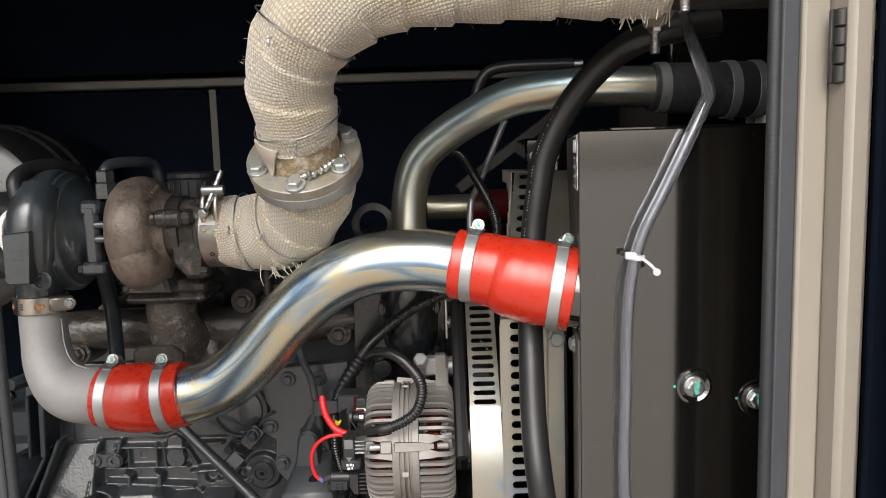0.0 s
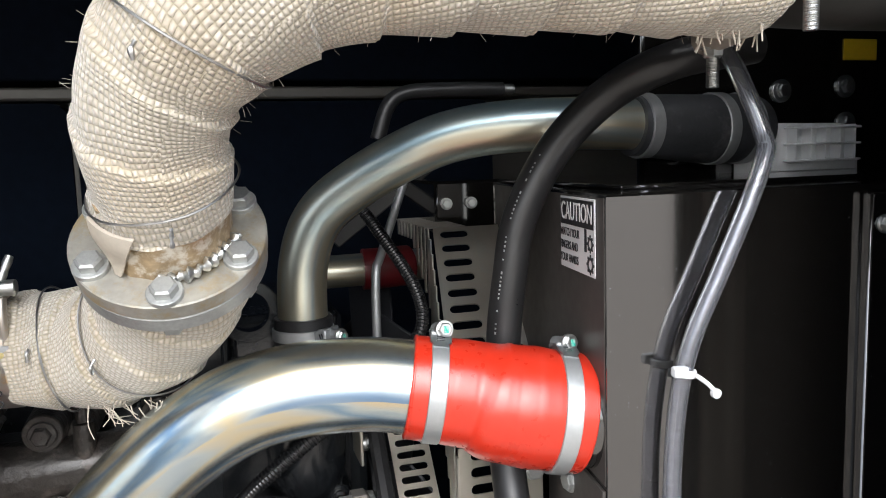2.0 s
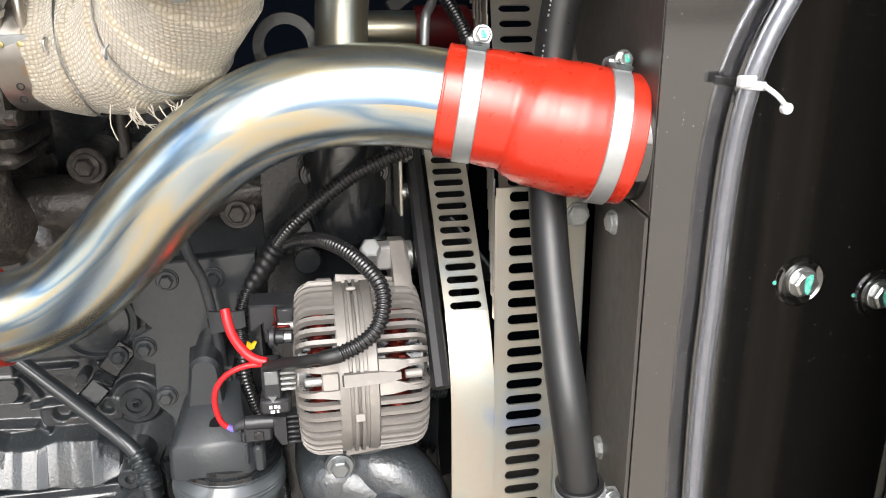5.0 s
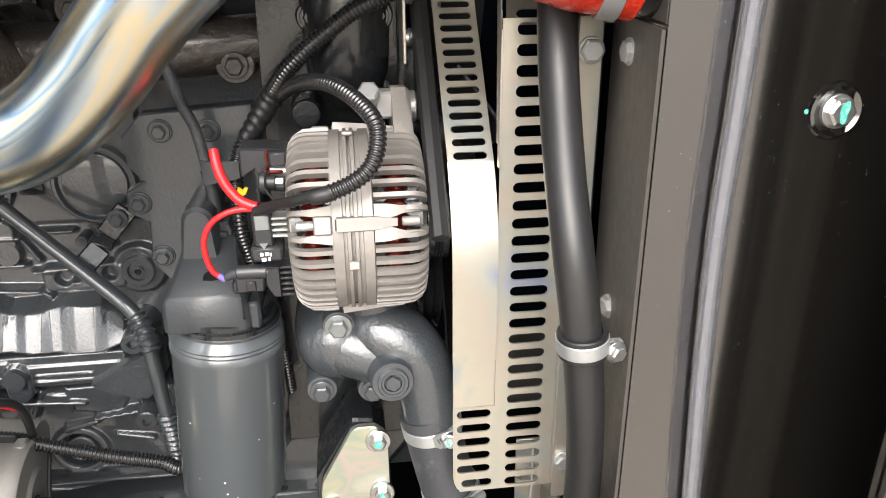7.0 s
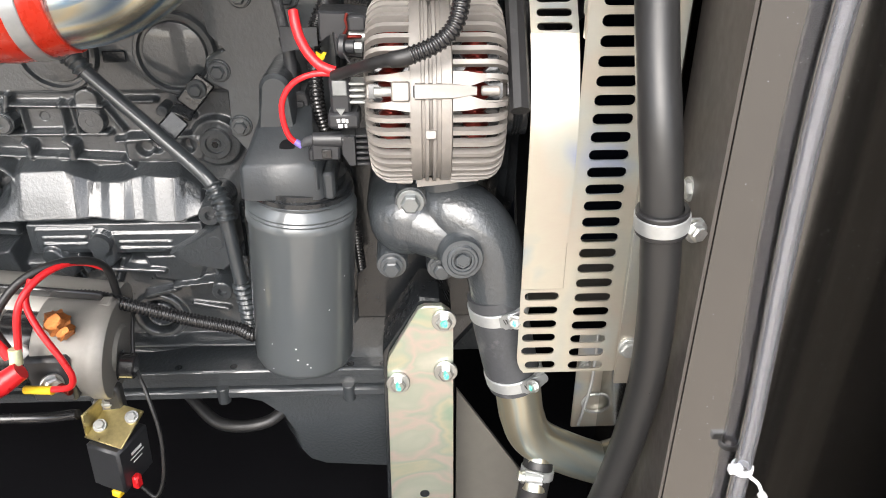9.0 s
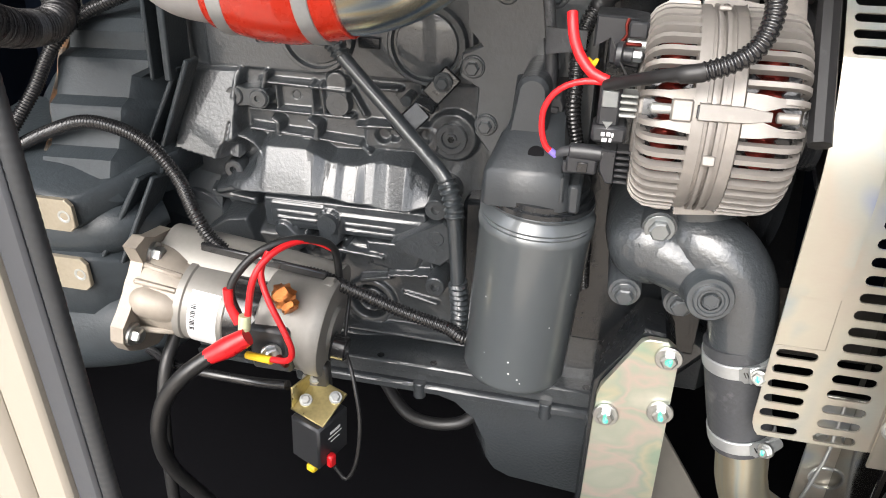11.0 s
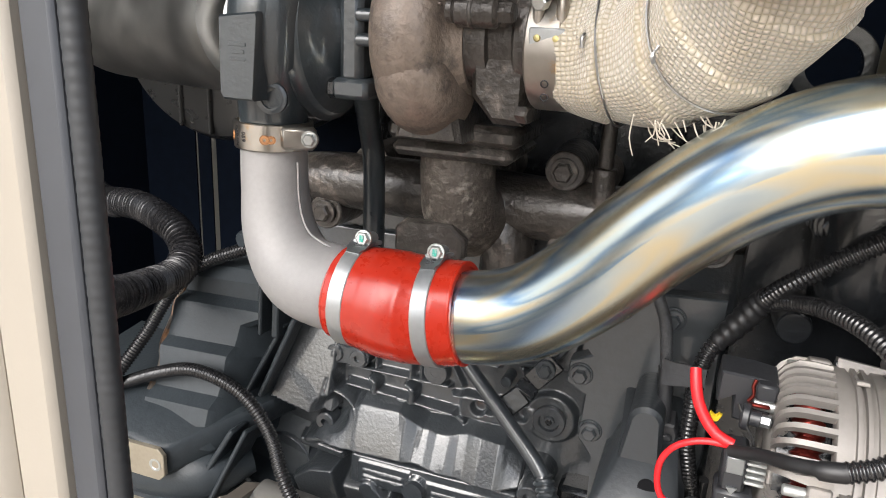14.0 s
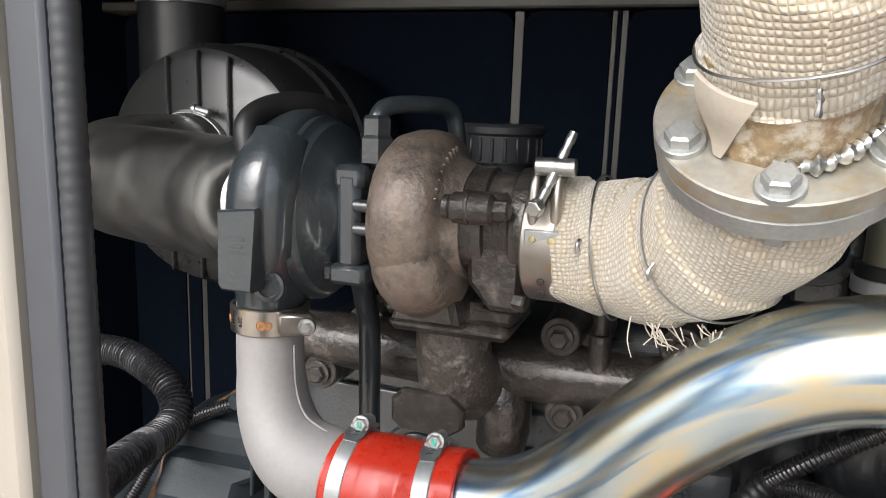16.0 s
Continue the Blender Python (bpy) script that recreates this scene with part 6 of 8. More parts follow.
for k in range(49):
    a = 2 * math.pi * k / 48
    grow = 0.90 + 0.10 * (0.5 - 0.5 * math.cos(a + 0.5))
    ring = []
    for x, r in ((-0.598, 0.030), (-0.598, 0.043), (-0.593, 0.052), (-0.587, 0.066), (-0.580, 0.079), (-0.572, 0.0885), (-0.562, 0.0935), (-0.548, 0.0945), (-0.537, 0.0920), (-0.531, 0.0865), (-0.531, 0.030)):
        q = r * (grow if r > 0.06 else 1)
        ring.append((x, TC.y - q * math.sin(a + math.pi), TC.z + q * math.cos(a + math.pi)))
    secs.append(ring)
part("compressor_volute", Geo().loft(secs), M_TURBO, turbo, angle=50)
g = Geo().lathe((-0.535, TC.y, TC.z), (1, 0, 0), [(0.0, 0.083), (0.004, 0.0855), (0.009, 0.0850), (0.012, 0.0805), (0.014, 0.0790), (0.0185, 0.0775), (0.023, 0.0700), (0.029, 0.0620), (0.033, 0.0585), (0.036, 0.0510), (0.047, 0.0430), (0.06, 0.044)], 64)
part("bearing_housing", g, M_TURBO, turbo)
g = Geo().tube([(-0.548, 1.078, 1.248), (-0.549, 1.058, 1.215), (-0.552, 1.057, 1.175), (-0.558, 1.070, 1.135), (-0.562, 1.078, 1.10)], [0.028, 0.034, 0.0345, 0.032, 0.030], 36, 0.006)
part("compressor_outlet", g, M_TURBO, turbo)
g = Geo().prism([(-0.573, 1.194), (-0.537, 1.198), (-0.536, 1.195), (-0.542, 1.127), (-0.571, 1.127), (-0.574, 1.131)], (0, 1.036, 0), (1, 0, 0), (0, 0, 1), 0.020, 0.002)
block = part("outlet_block", g, M_TURBO, turbo, "flat grey actuator cover")
for k, (w, h) in enumerate(((0.016, 0.003), (0.012, 0.003), (0.014, 0.002))):
    part("cast_bar", Geo().box((-0.555, 1.0157, 1.172 - 0.006 * k), (w, 0.0006, h), 0.0002), M_TURBO, block)
part("outlet_lip", Geo().lathe((-0.540, 1.042, 1.128), (0.3, -1, 0.1), [(0, 0.0135), (0.004, 0.0135), (0.005, 0.012), (0.005, 0.009), (0.002, 0.0085), (0.002, 0.0001)], 28), M_TURBO, turbo)
g = Geo().box((-0.482, 1.085, 1.222), (0.028, 0.03, 0.022), 0.005).box((-0.482, 1.082, 1.185), (0.022, 0.026, 0.085), 0.006).box((-0.482, 1.085, 1.138), (0.034, 0.034, 0.018), 0.004)
part("bearing_column", g, M_TURBO, turbo)
for dz in (0.012, -0.008):
    part("bearing_stud", Geo().cyl((-0.476, 1.072, TC.z + dz), (-0.452, 1.072, TC.z + dz), 0.0055, seg=14), M_TURBO, turbo)
for a in (0.5, 1.5, 2.5):
    bolt(turbo, (-0.523, TC.y - 0.066 * math.sin(a), TC.z + 0.066 * math.cos(a)), (1, 0, 0), 0.005, 0.005, 0, M_TURBO)
oil = thing("turbo_oil_line", (-0.47, 1.1, 1.25), "grey painted oil feed line with hex fittings", "oil line")
part("union", hex_mesh(0.0150, 0.022, 0, M_TURBO), M_TURBO, oil, at=facing((-0.468, 1.098, 1.236), (0, 0, 1)))
part("union", hex_mesh(0.0128, 0.018, 0, M_TURBO), M_TURBO, oil, at=facing((-0.468, 1.098, 1.256), (0, 0, 1)))
part("line", Geo().tube([(-0.468, 1.098, 1.262), (-0.468, 1.099, 1.272), (-0.462, 1.11, 1.282), (-0.44, 1.14, 1.284), (-0.425, 1.17, 1.278), (-0.42, 1.18, 1.24), (-0.42, 1.20, 1.18)], 0.0080, 16, 0.006), M_TURBO, oil)
drain = solid("turbo_oil_drain", Geo().tube([(-0.497, 1.13, 1.135), (-0.507, 1.16, 1.10), (-0.512, 1.185, 1.05), (-0.515, 1.195, 0.95), (-0.515, 1.2, 0.87)], [0.013, 0.0115, 0.0115, 0.0115, 0.0115], 18, 0.01), M_TURBO, "grey painted oil drain tube", "tube")
part("drain_flange", Geo().box((-0.492, 1.095, 1.137), (0.035, 0.04, 0.018), 0.004), M_ENGD, drain)
vac = solid("boost_hose", Geo().tube([(-0.566, 1.055, 1.235), (-0.572, 1.06, 1.262), (-0.565, 1.085, 1.277), (-0.545, 1.12, 1.281), (-0.53, 1.16, 1.27)], 0.0112, 18, 0.005), M_RUBBER, "short black rubber boost-sensing hose", "hose")

# intake pipe and air filter
intake = thing("intake_duct", (-0.8, 1.2, 1.09), "dull grey steel intake duct to the turbocharger", "duct")
part("duct", Geo().tube([(-0.620, 1.138, 1.185), (-0.640, 1.148, 1.183), (-0.675, 1.170, 1.180), (-0.74, 1.20, 1.179), (-0.82, 1.230, 1.179), (-0.895, 1.258, 1.180), (-0.937, 1.305, 1.185), (-0.945, 1.38, 1.19), (-0.935, 1.5, 1.19)],
     [0.062, 0.064, 0.066, 0.068, 0.069, 0.069, 0.069, 0.069, 0.066], 48, 0.008), M_DUCT, intake)
part("seam", Geo().tube([(-0.69, 1.115, 1.176), (-0.74, 1.1325, 1.173), (-0.82, 1.1620, 1.173), (-0.88, 1.1830, 1.173)], 0.0013, 8, 0.01), M_DUCT, intake, "weld seam along the duct")
part("band", Geo().ring((-0.606, 1.128, 1.185), (1, -0.35, 0.12), 0.0365, 0.0405, 0.010), M_PANEL, intake, "pale plastic collar")
af = thing("air_filter", (-0.93, 1.7, 0.98), "large black plastic air-filter housing", "air filter")
part("canister", Geo().lathe((-0.93, 1.47, 1.178), (0, 1, 0), [(0, 0.16), (0.008, 0.178), (0.03, 0.188), (0.12, 0.190), (0.125, 0.196), (0.135, 0.196), (0.14, 0.190), (0.18, 0.190), (0.185, 0.196), (0.195, 0.196), (0.2, 0.190), (0.36, 0.186), (0.38, 0.17)], 64), M_CASE, af)
for dx in (-0.055, 0.0, 0.055):
    h = math.sqrt(0.175 ** 2 - dx ** 2)
    part("face_rib", Geo().box((-0.93 + dx + 0.0, 1.468, 1.178), (0.006, 0.01, 2 * h), 0.002), M_CASE, af)
worm_clamp(af, (-0.93, 1.445, 1.19), (0, 1, 0), 0.072, 0.014, 0.3, (-1, -0.2, 0.2), mark=False)
sn = thing("air_intake_stack", (-1.08, 1.62, 1.32), "black rubber intake stack with a clamp", "duct")
part("duct", Geo().cyl((-1.075, 1.62, 1.25), (-1.075, 1.62, 1.58), 0.072, seg=36), M_PLASTIC, sn)
worm_clamp(sn, (-1.075, 1.62, 1.445), (0, 0, 1), 0.0735, 0.016, 3.6, (0.9, -0.5, 0), mark=False)
cap = thing("oil_filler_cap", (-0.42, 1.35, 1.12), "black ribbed oil filler cap", "cap")
part("neck", Geo().cyl((-0.425, 1.36, 1.12), (-0.425, 1.36, 1.225), 0.038, seg=28), M_PLASTIC, cap)
g = Geo().lathe((-0.425, 1.36, 1.222), (0, 0, 1), [(0, 0.046), (0.03, 0.046), (0.033, 0.049), (0.04, 0.049), (0.043, 0.046)], 40)
lid = part("lid", g, M_PLASTIC, cap)
for k in range(20):
    a = 2 * math.pi * k / 20
    part("grip_rib", Geo().box((-0.425 + 0.046 * math.cos(a), 1.36 + 0.046 * math.sin(a), 1.237), (0.004, 0.004, 0.026), 0.001, Matrix.Rotation(a, 3, "Z")), M_PLASTIC, lid)

# ---------------------------------------------------------------- flywheel housing
bell = thing("flywheel_housing", (-0.8, 1.3, 0.0), "dark grey cast flywheel housing with ribs", "engine housing")
g = Geo().lathe((-0.96, 1.50, 0.54), (1, 0, 0), [(0, 0.24), (0.02, 0.25), (0.20, 0.245), (0.25, 0.235), (0.31, 0.23)], 56)
part("shell", g, M_BELL, bell)
steps = [(1.46, 0.885), (1.36, 0.873), (1.300, 0.856), (1.286, 0.842), (1.283, 0.820), (1.262, 0.813), (1.258, 0.808), (1.254, 0.794), (1.240, 0.769), (1.222, 0.762), (1.218, 0.757), (1.213, 0.738), (1.200, 0.715), (1.180, 0.706), (1.16, 0.66), (1.34, 0.62)]
edge_x = [-0.785, -0.805, -0.832, -0.843, -0.848, -0.850, -0.850, -0.850, -0.848, -0.846, -0.845, -0.842, -0.840, -0.840, -0.840, -0.840]
g = Geo().loft([[(x, y + 0.02, z - 0.006) for x, (y, z) in zip(edge_x, steps)], [(x + 0.006, y, z) for x, (y, z) in zip(edge_x, steps)], [(-0.705 - 0.03 * (k > 6), y, z + 0.004) for k, (y, z) in enumerate(steps)],
                [(-0.697 - 0.03 * (k > 6), y + 0.006, z) for k, (y, z) in enumerate(steps)], [(-0.682 - 0.02 * (k > 6), y + 0.06, z - 0.01) for k, (y, z) in enumerate(steps)]])
part("stepped_shell", g, M_BELL, bell, angle=28)
part("joint_edge", Geo().tube([(x - 0.004, y + 0.016, z - 0.008) for x, (y, z) in list(zip(edge_x, steps))[1:14:2]], 0.0055, 8, 0.010), M_RIMR, bell, "rust-stained edge of the housing")


def pad_section(x, yf, z0, z1, rise, c=0.006):
    return [(x, 1.34, z0 - 0.03), (x, yf + c, z0), (x, yf, z0 + c), (x, yf, z1 - c), (x, yf + c, z1), (x, yf + 0.10, z1 + rise * 0.62), (x, 1.34, z1 + rise)]


g = Geo().loft([pad_section(-0.98, 1.124, 0.628, 0.694, 0.030), pad_section(-0.810, 1.124, 0.632, 0.690, 0.034), pad_section(-0.768, 1.125, 0.634, 0.681, 0.042), pad_section(-0.757, 1.134, 0.638, 0.681, 0.042), pad_section(-0.715, 1.185, 0.656, 0.697, 0.026), pad_section(-0.68, 1.240, 0.68, 0.706, 0.012)])
part("mount_pad", g, M_BELL, bell, angle=42)
g = Geo().tube([(-0.98, 1.168, 0.615), (-0.80, 1.168, 0.616), (-0.735, 1.180, 0.622), (-0.695, 1.215, 0.630)], [0.040, 0.040, 0.034, 0.018], 24, 0.012)
part("groove_web", g, M_BELL, bell)
g = Geo().loft([pad_section(-0.98, 1.124, 0.46, 0.594, 0.02), pad_section(-0.768, 1.124, 0.49, 0.596, 0.02), pad_section(-0.752, 1.135, 0.50, 0.592, 0.02), pad_section(-0.70, 1.165, 0.50, 0.575, 0.02), pad_section(-0.66, 1.215, 0.50, 0.565, 0.02)])
part("lower_pad", g, M_BELL, bell, angle=50)
g = Geo().tube([(-0.95, 1.19, 0.455), (-0.85, 1.18, 0.455), (-0.74, 1.175, 0.475), (-0.68, 1.19, 0.50)], [0.075, 0.075, 0.062, 0.048], 28, 0.012)
part("ring_gear_cover", g, M_BELL, bell)
for z0, z1 in ((0.636, 0.680), (0.550, 0.597)):
    g = Geo().prism([(-0.92, z0), (-0.765, z0), (-0.757, z0 + 0.008), (-0.757, z1 - 0.008), (-0.765, z1), (-0.92, z1)], (0, 1.125, 0), (1, 0, 0), (0, 0, 1), 0.006, 0.001)
    part("machined_face", g, M_MACH, bell, "bare machined mounting face")
for x, z in ((-0.770, 0.657), (-0.769, 0.574)):
    part("bolt_hole", Geo().lathe((x, 1.1195, z), (0, -1, 0), [(0, 0.0085), (0.0012, 0.0085), (0.0012, 0.006), (-0.004, 0.0001)], 20), M_BOLTG, bell)
rot = Matrix.Rotation(radians(-40), 3, "Y")
for p, q, w_, h_ in (((-0.648, 1.258, 0.825), (-0.694, 1.245, 0.712), 0.007, 0.03), ((-0.664, 1.258, 0.815), (-0.712, 1.240, 0.715), 0.006, 0.03), ((-0.697, 1.195, 0.690), (-0.755, 1.165, 0.580), 0.007, 0.05), ((-0.680, 1.20, 0.690), (-0.725, 1.165, 0.578), 0.006, 0.05), ((-0.690, 1.262, 0.905), (-0.690, 1.255, 0.80), 0.006, 0.05), ((-0.668, 1.265, 0.92), (-0.668, 1.255, 0.80), 0.010, 0.05)):
    part("rib", Geo().beam(p, q, w_, h_), M_BELL, bell)
part("oval_lip", Geo().tube([(-0.680, 1.222, 0.700), (-0.706, 1.22, 0.668), (-0.716, 1.22, 0.630), (-0.708, 1.22, 0.592), (-0.680, 1.222, 0.578)], 0.004, 8, 0.006), M_BELL, bell)
bolt(bell, (-0.680, 1.225, 0.938), (-0.3, -1, 0), 0.011, 0.03, 0.012, M_BELL)

# ---------------------------------------------------------------- starter motor
starter = thing("starter_motor", (-0.55, 1.11, 0.48), "steel starter motor with a white label and black solenoid cap", "starter motor")
SA, SB = Vector((-0.655, 1.112, 0.574)), Vector((-0.428, 1.122, 0.541))
sa = (SB - SA).normalized()
se = basis(sa)


def along(d, u=0.0, w=0.0):
    """A place on the starter: d along its axis, u up, w towards the front."""
    return SA + sa * d + se[0] * u - se[1] * w * (1 if se[1].y > 0 else -1)


ears = [(0.062, 0.086), (0.040, 0.090), (0.022, 0.080), (-0.020, 0.070), (-0.055, 0.045), (-0.064, 0.0), (-0.050, -0.045), (-0.010, -0.074), (0.025, -0.080), (0.062, -0.062), (0.088, -0.044), (0.100, -0.024), (0.098, -0.004), (0.084, 0.008), (0.062, 0.034), (0.048, 0.058)]
front_w = se[1] * (-1 if se[1].y > 0 else 1)
g = Geo().prism([(w - 0.022, u - 0.004) for w, u in ears], along(-0.016), front_w, se[0], 0.016 if front_w.cross(se[0]).dot(sa) > 0 else -0.016, 0.0)
part("mounting_flange", g, M_TAN, starter, angle=25)
part("nose_casting", Geo().tube([along(-0.004, 0.004, -0.01), along(0.012, 0.004, -0.006), along(0.036, 0.0), along(0.050)], [0.058, 0.055, 0.049, 0.047], 36, 0.006), M_TAN, starter)
part("lever_hump", Geo().tube([along(-0.006, 0.012, 0.034), along(0.006, 0.012, 0.038), along(0.03, 0.008, 0.034), along(0.052, 0.004, 0.026)], [0.012, 0.0205, 0.0215, 0.019], 24, 0.005), M_TAN, starter)
for q in (-0.5, 0.75, 1.15):
    e = se[0] * math.sin(q) + front_w * math.cos(q)
    part("nose_rib", Geo().beam(along(-0.004) + e * 0.056, along(0.046) + e * 0.047, 0.007, 0.007, e), M_TAN, starter)
part("rear_yoke", Geo().tube([along(0.0, 0.018, -0.04), along(0.1, 0.016, -0.045), along(0.22, 0.012, -0.045)], 0.050, 40, 0.02), M_STEEL, starter)
part("solenoid_body", Geo().lathe(along(0.044), sa, [(0, 0.046), (0.002, 0.0498), (0.010, 0.0498), (0.012, 0.0478), (0.062, 0.0478), (0.064, 0.046)], 48), M_STEEL, starter)
def on_drum(d, q, r):
    """A place on the solenoid: d along it, q radians down from the front."""
    return SA + sa * d + (se[0] * math.sin(q) - se[1] * math.cos(q) * (1 if se[1].y > 0 else -1)) * r


label = part("label_sheet", Geo().loft([[on_drum(d, 0.9 - 1.9 * k / 14, r) for d, r in ((0.064, 0.0478), (0.064, 0.0482), (0.100, 0.0482), (0.100, 0.0478))] for k in range(15)]), M_PANEL, starter, "white sticker with a bar code")
part("black_collar", Geo().lathe(along(0.106), sa, [(0, 0.045), (0.002, 0.0475), (0.045, 0.0475), (0.047, 0.045)], 44), M_LOOM, starter, "black coated solenoid sleeve")
part("terminal_block", Geo().box(along(0.172, -0.002, 0.042), (0.05, 0.03, 0.06), 0.004), M_PLASTIC, starter)
part("end_housing", Geo().lathe(along(0.146, 0.004, -0.004), sa, [(0, 0.050), (0.003, 0.0565), (0.060, 0.0585), (0.064, 0.0610), (0.078, 0.0610), (0.081, 0.0590), (0.083, 0.0300), (0.087, 0.0260), (0.087, 0.0001)], 56), M_STEEL, starter)
part("end_foot", Geo().box(along(0.214, -0.068, 0.012), (0.024, 0.024, 0.022), 0.003), M_STEEL, starter)
part("end_lug", Geo().box(along(0.216, 0.058, -0.012), (0.016, 0.022, 0.016), 0.003), M_STEEL, starter)
part("conduit_tray", Geo().beam(along(0.05, 0.066, -0.02), along(0.21, 0.066, -0.02), 0.012, 0.006), M_LOOM, starter, "black cable tray along the motor")
part("end_cap", Geo().lathe(along(0.236, -0.004, 0.018), sa, [(0, 0.018), (0.002, 0.0155), (0.016, 0.015), (0.018, 0.013)], 28), M_LOOM, starter, "black rubber end cap")
for u, w in ((0.056, 0.004), (-0.026, 0.060)):
    bolt(starter, along(0.002, u, w), sa, 0.010, 0.012, 0.0145, M_BOLT)
stud = part("battery_stud", Geo().cyl(along(0.168, 0.0, 0.055), along(0.20, 0.0, 0.075), 0.0045, seg=14), M_COPPER, starter, "copper terminal stud")
bolt(stud, along(0.176, 0.0, 0.063), (0.6, -0.8, 0.1), 0.0105, 0.009, 0.0125, M_BOLT, "nut")
part("winding_tail", Geo().tube([along(0.17, 0.055, 0.02), along(0.175, 0.06, 0.03), along(0.19, 0.05, 0.04)], [0.009, 0.014, 0.008], 10, 0.002, shape=lambda s, a: 0.003 * math.sin(5 * a + 500 * s)), M_BRAID, starter, "bare copper braid")
for k in range(16):
    if k % 5 != 3:
        q = 0.55 - 0.045 * k
        part("bar_mark", Geo().box(on_drum(0.071, q, 0.0484), (0.0065, 0.0008, 0.0009 + 0.0005 * (k % 3)), 0.0002, Matrix.Rotation(0.1, 3, "Y")), M_INK, label)

# ---------------------------------------------------------------- alternator
alt = thing("alternator", (-0.055, 1.083, 0.785), "bare cast-aluminium alternator with finned housing and copper windings", "alternator")
AY, AZ, AR = 1.081, 0.871, 0.0855
# Core darkened so the gaps between the fins look shaded inside.
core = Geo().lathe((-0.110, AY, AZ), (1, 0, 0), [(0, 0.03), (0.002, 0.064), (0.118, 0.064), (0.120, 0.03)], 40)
part("dark_core", core, M_ENGD, alt, "dark core for the shaded inside behind the fins")
for x0 in (-0.098, -0.026):
    hoop_pts = [(x0 + 0.010, AY + 0.065 * math.cos(2 * math.pi * k / 36), AZ + 0.065 * math.sin(2 * math.pi * k / 36)) for k in range(37)]
    part("winding", Geo().tube(hoop_pts, 0.010, 12, 0.0016, shape=lambda s, a: 0.0022 * math.sin(s * 2 * math.pi / 0.0085 + 1.2 * math.sin(a))), M_COPPER, alt, "red-brown copper winding")
ring_profile = [(0.002, 0.071), (0.002, 0.0835), (0.003, 0.085), (0.012, 0.085), (0.0125, 0.0825), (0.015, 0.0825), (0.0155, 0.086), (0.0185, 0.086), (0.019, 0.081), (0.0215, 0.081), (0.022, 0.086), (0.025, 0.086), (0.0255, 0.083), (0.029, 0.083), (0.0295, 0.085), (0.038, 0.085), (0.039, 0.0835), (0.039, 0.071)]
part("clamp_ring", Geo().lathe((-0.075, AY, AZ), (1, 0, 0), ring_profile, 72, closed=True), M_ALT, alt)
part("end_ring", Geo().lathe((-0.113, AY, AZ), (1, 0, 0), [(0, 0.022), (0.0, 0.050), (0.003, 0.054), (0.009, 0.054), (0.009, 0.022)], 48, closed=True), M_ALT, alt)
part("end_ring", Geo().lathe((0.003, AY, AZ), (1, 0, 0), [(0, 0.02), (0.0, 0.054), (0.006, 0.054), (0.010, 0.049), (0.010, 0.02)], 48, closed=True), M_ALT, alt)


def fin(x_end, x_mid, sgn):
    """A flat bar that leaves the end ring, turns over the rounded shoulder and runs along to the clamp ring."""
    r, c = AR, 0.018
    prof = [(x_end, 0.043)]
    for k in range(5):
        a = math.pi / 2 * k / 4
        prof.append((x_end + sgn * c * (1 - math.cos(a)), r - c + c * math.sin(a)))
    prof.append((x_mid, r))
    inner = [(x + sgn * 0.007 if i < 3 else x, q - (0.007 if i >= 3 else 0.002)) for i, (x, q) in enumerate(prof)]
    return prof, inner


def fin_mesh(x_end, x_mid, sgn, wide):
    prof, inner = fin(x_end, x_mid, sgn)
    g = Geo()
    n = len(prof)
    vs = []
    for side in (-1, 1):
        for ring, k in ((prof, 0.8), (inner, 1.0)):
            for x, q in ring:
                vs.append((x, side * wide / 2 * k, q))
    fs = []
    for i in range(n - 1):
        fs += [(i, i + 1, 2 * n + i + 1, 2 * n + i), (n + i, n + i + 1, 3 * n + i + 1, 3 * n + i), (i, i + 1, n + i + 1, n + i), (2 * n + i, 2 * n + i + 1, 3 * n + i + 1, 3 * n + i)]
    fs += [(0, 2 * n, 3 * n, n), (n - 1, 2 * n - 1, 4 * n - 1, 3 * n - 1)]
    g.add(vs, fs)
    me = g.mesh("fin", 40)
    me.materials.append(M_ALT)
    return me


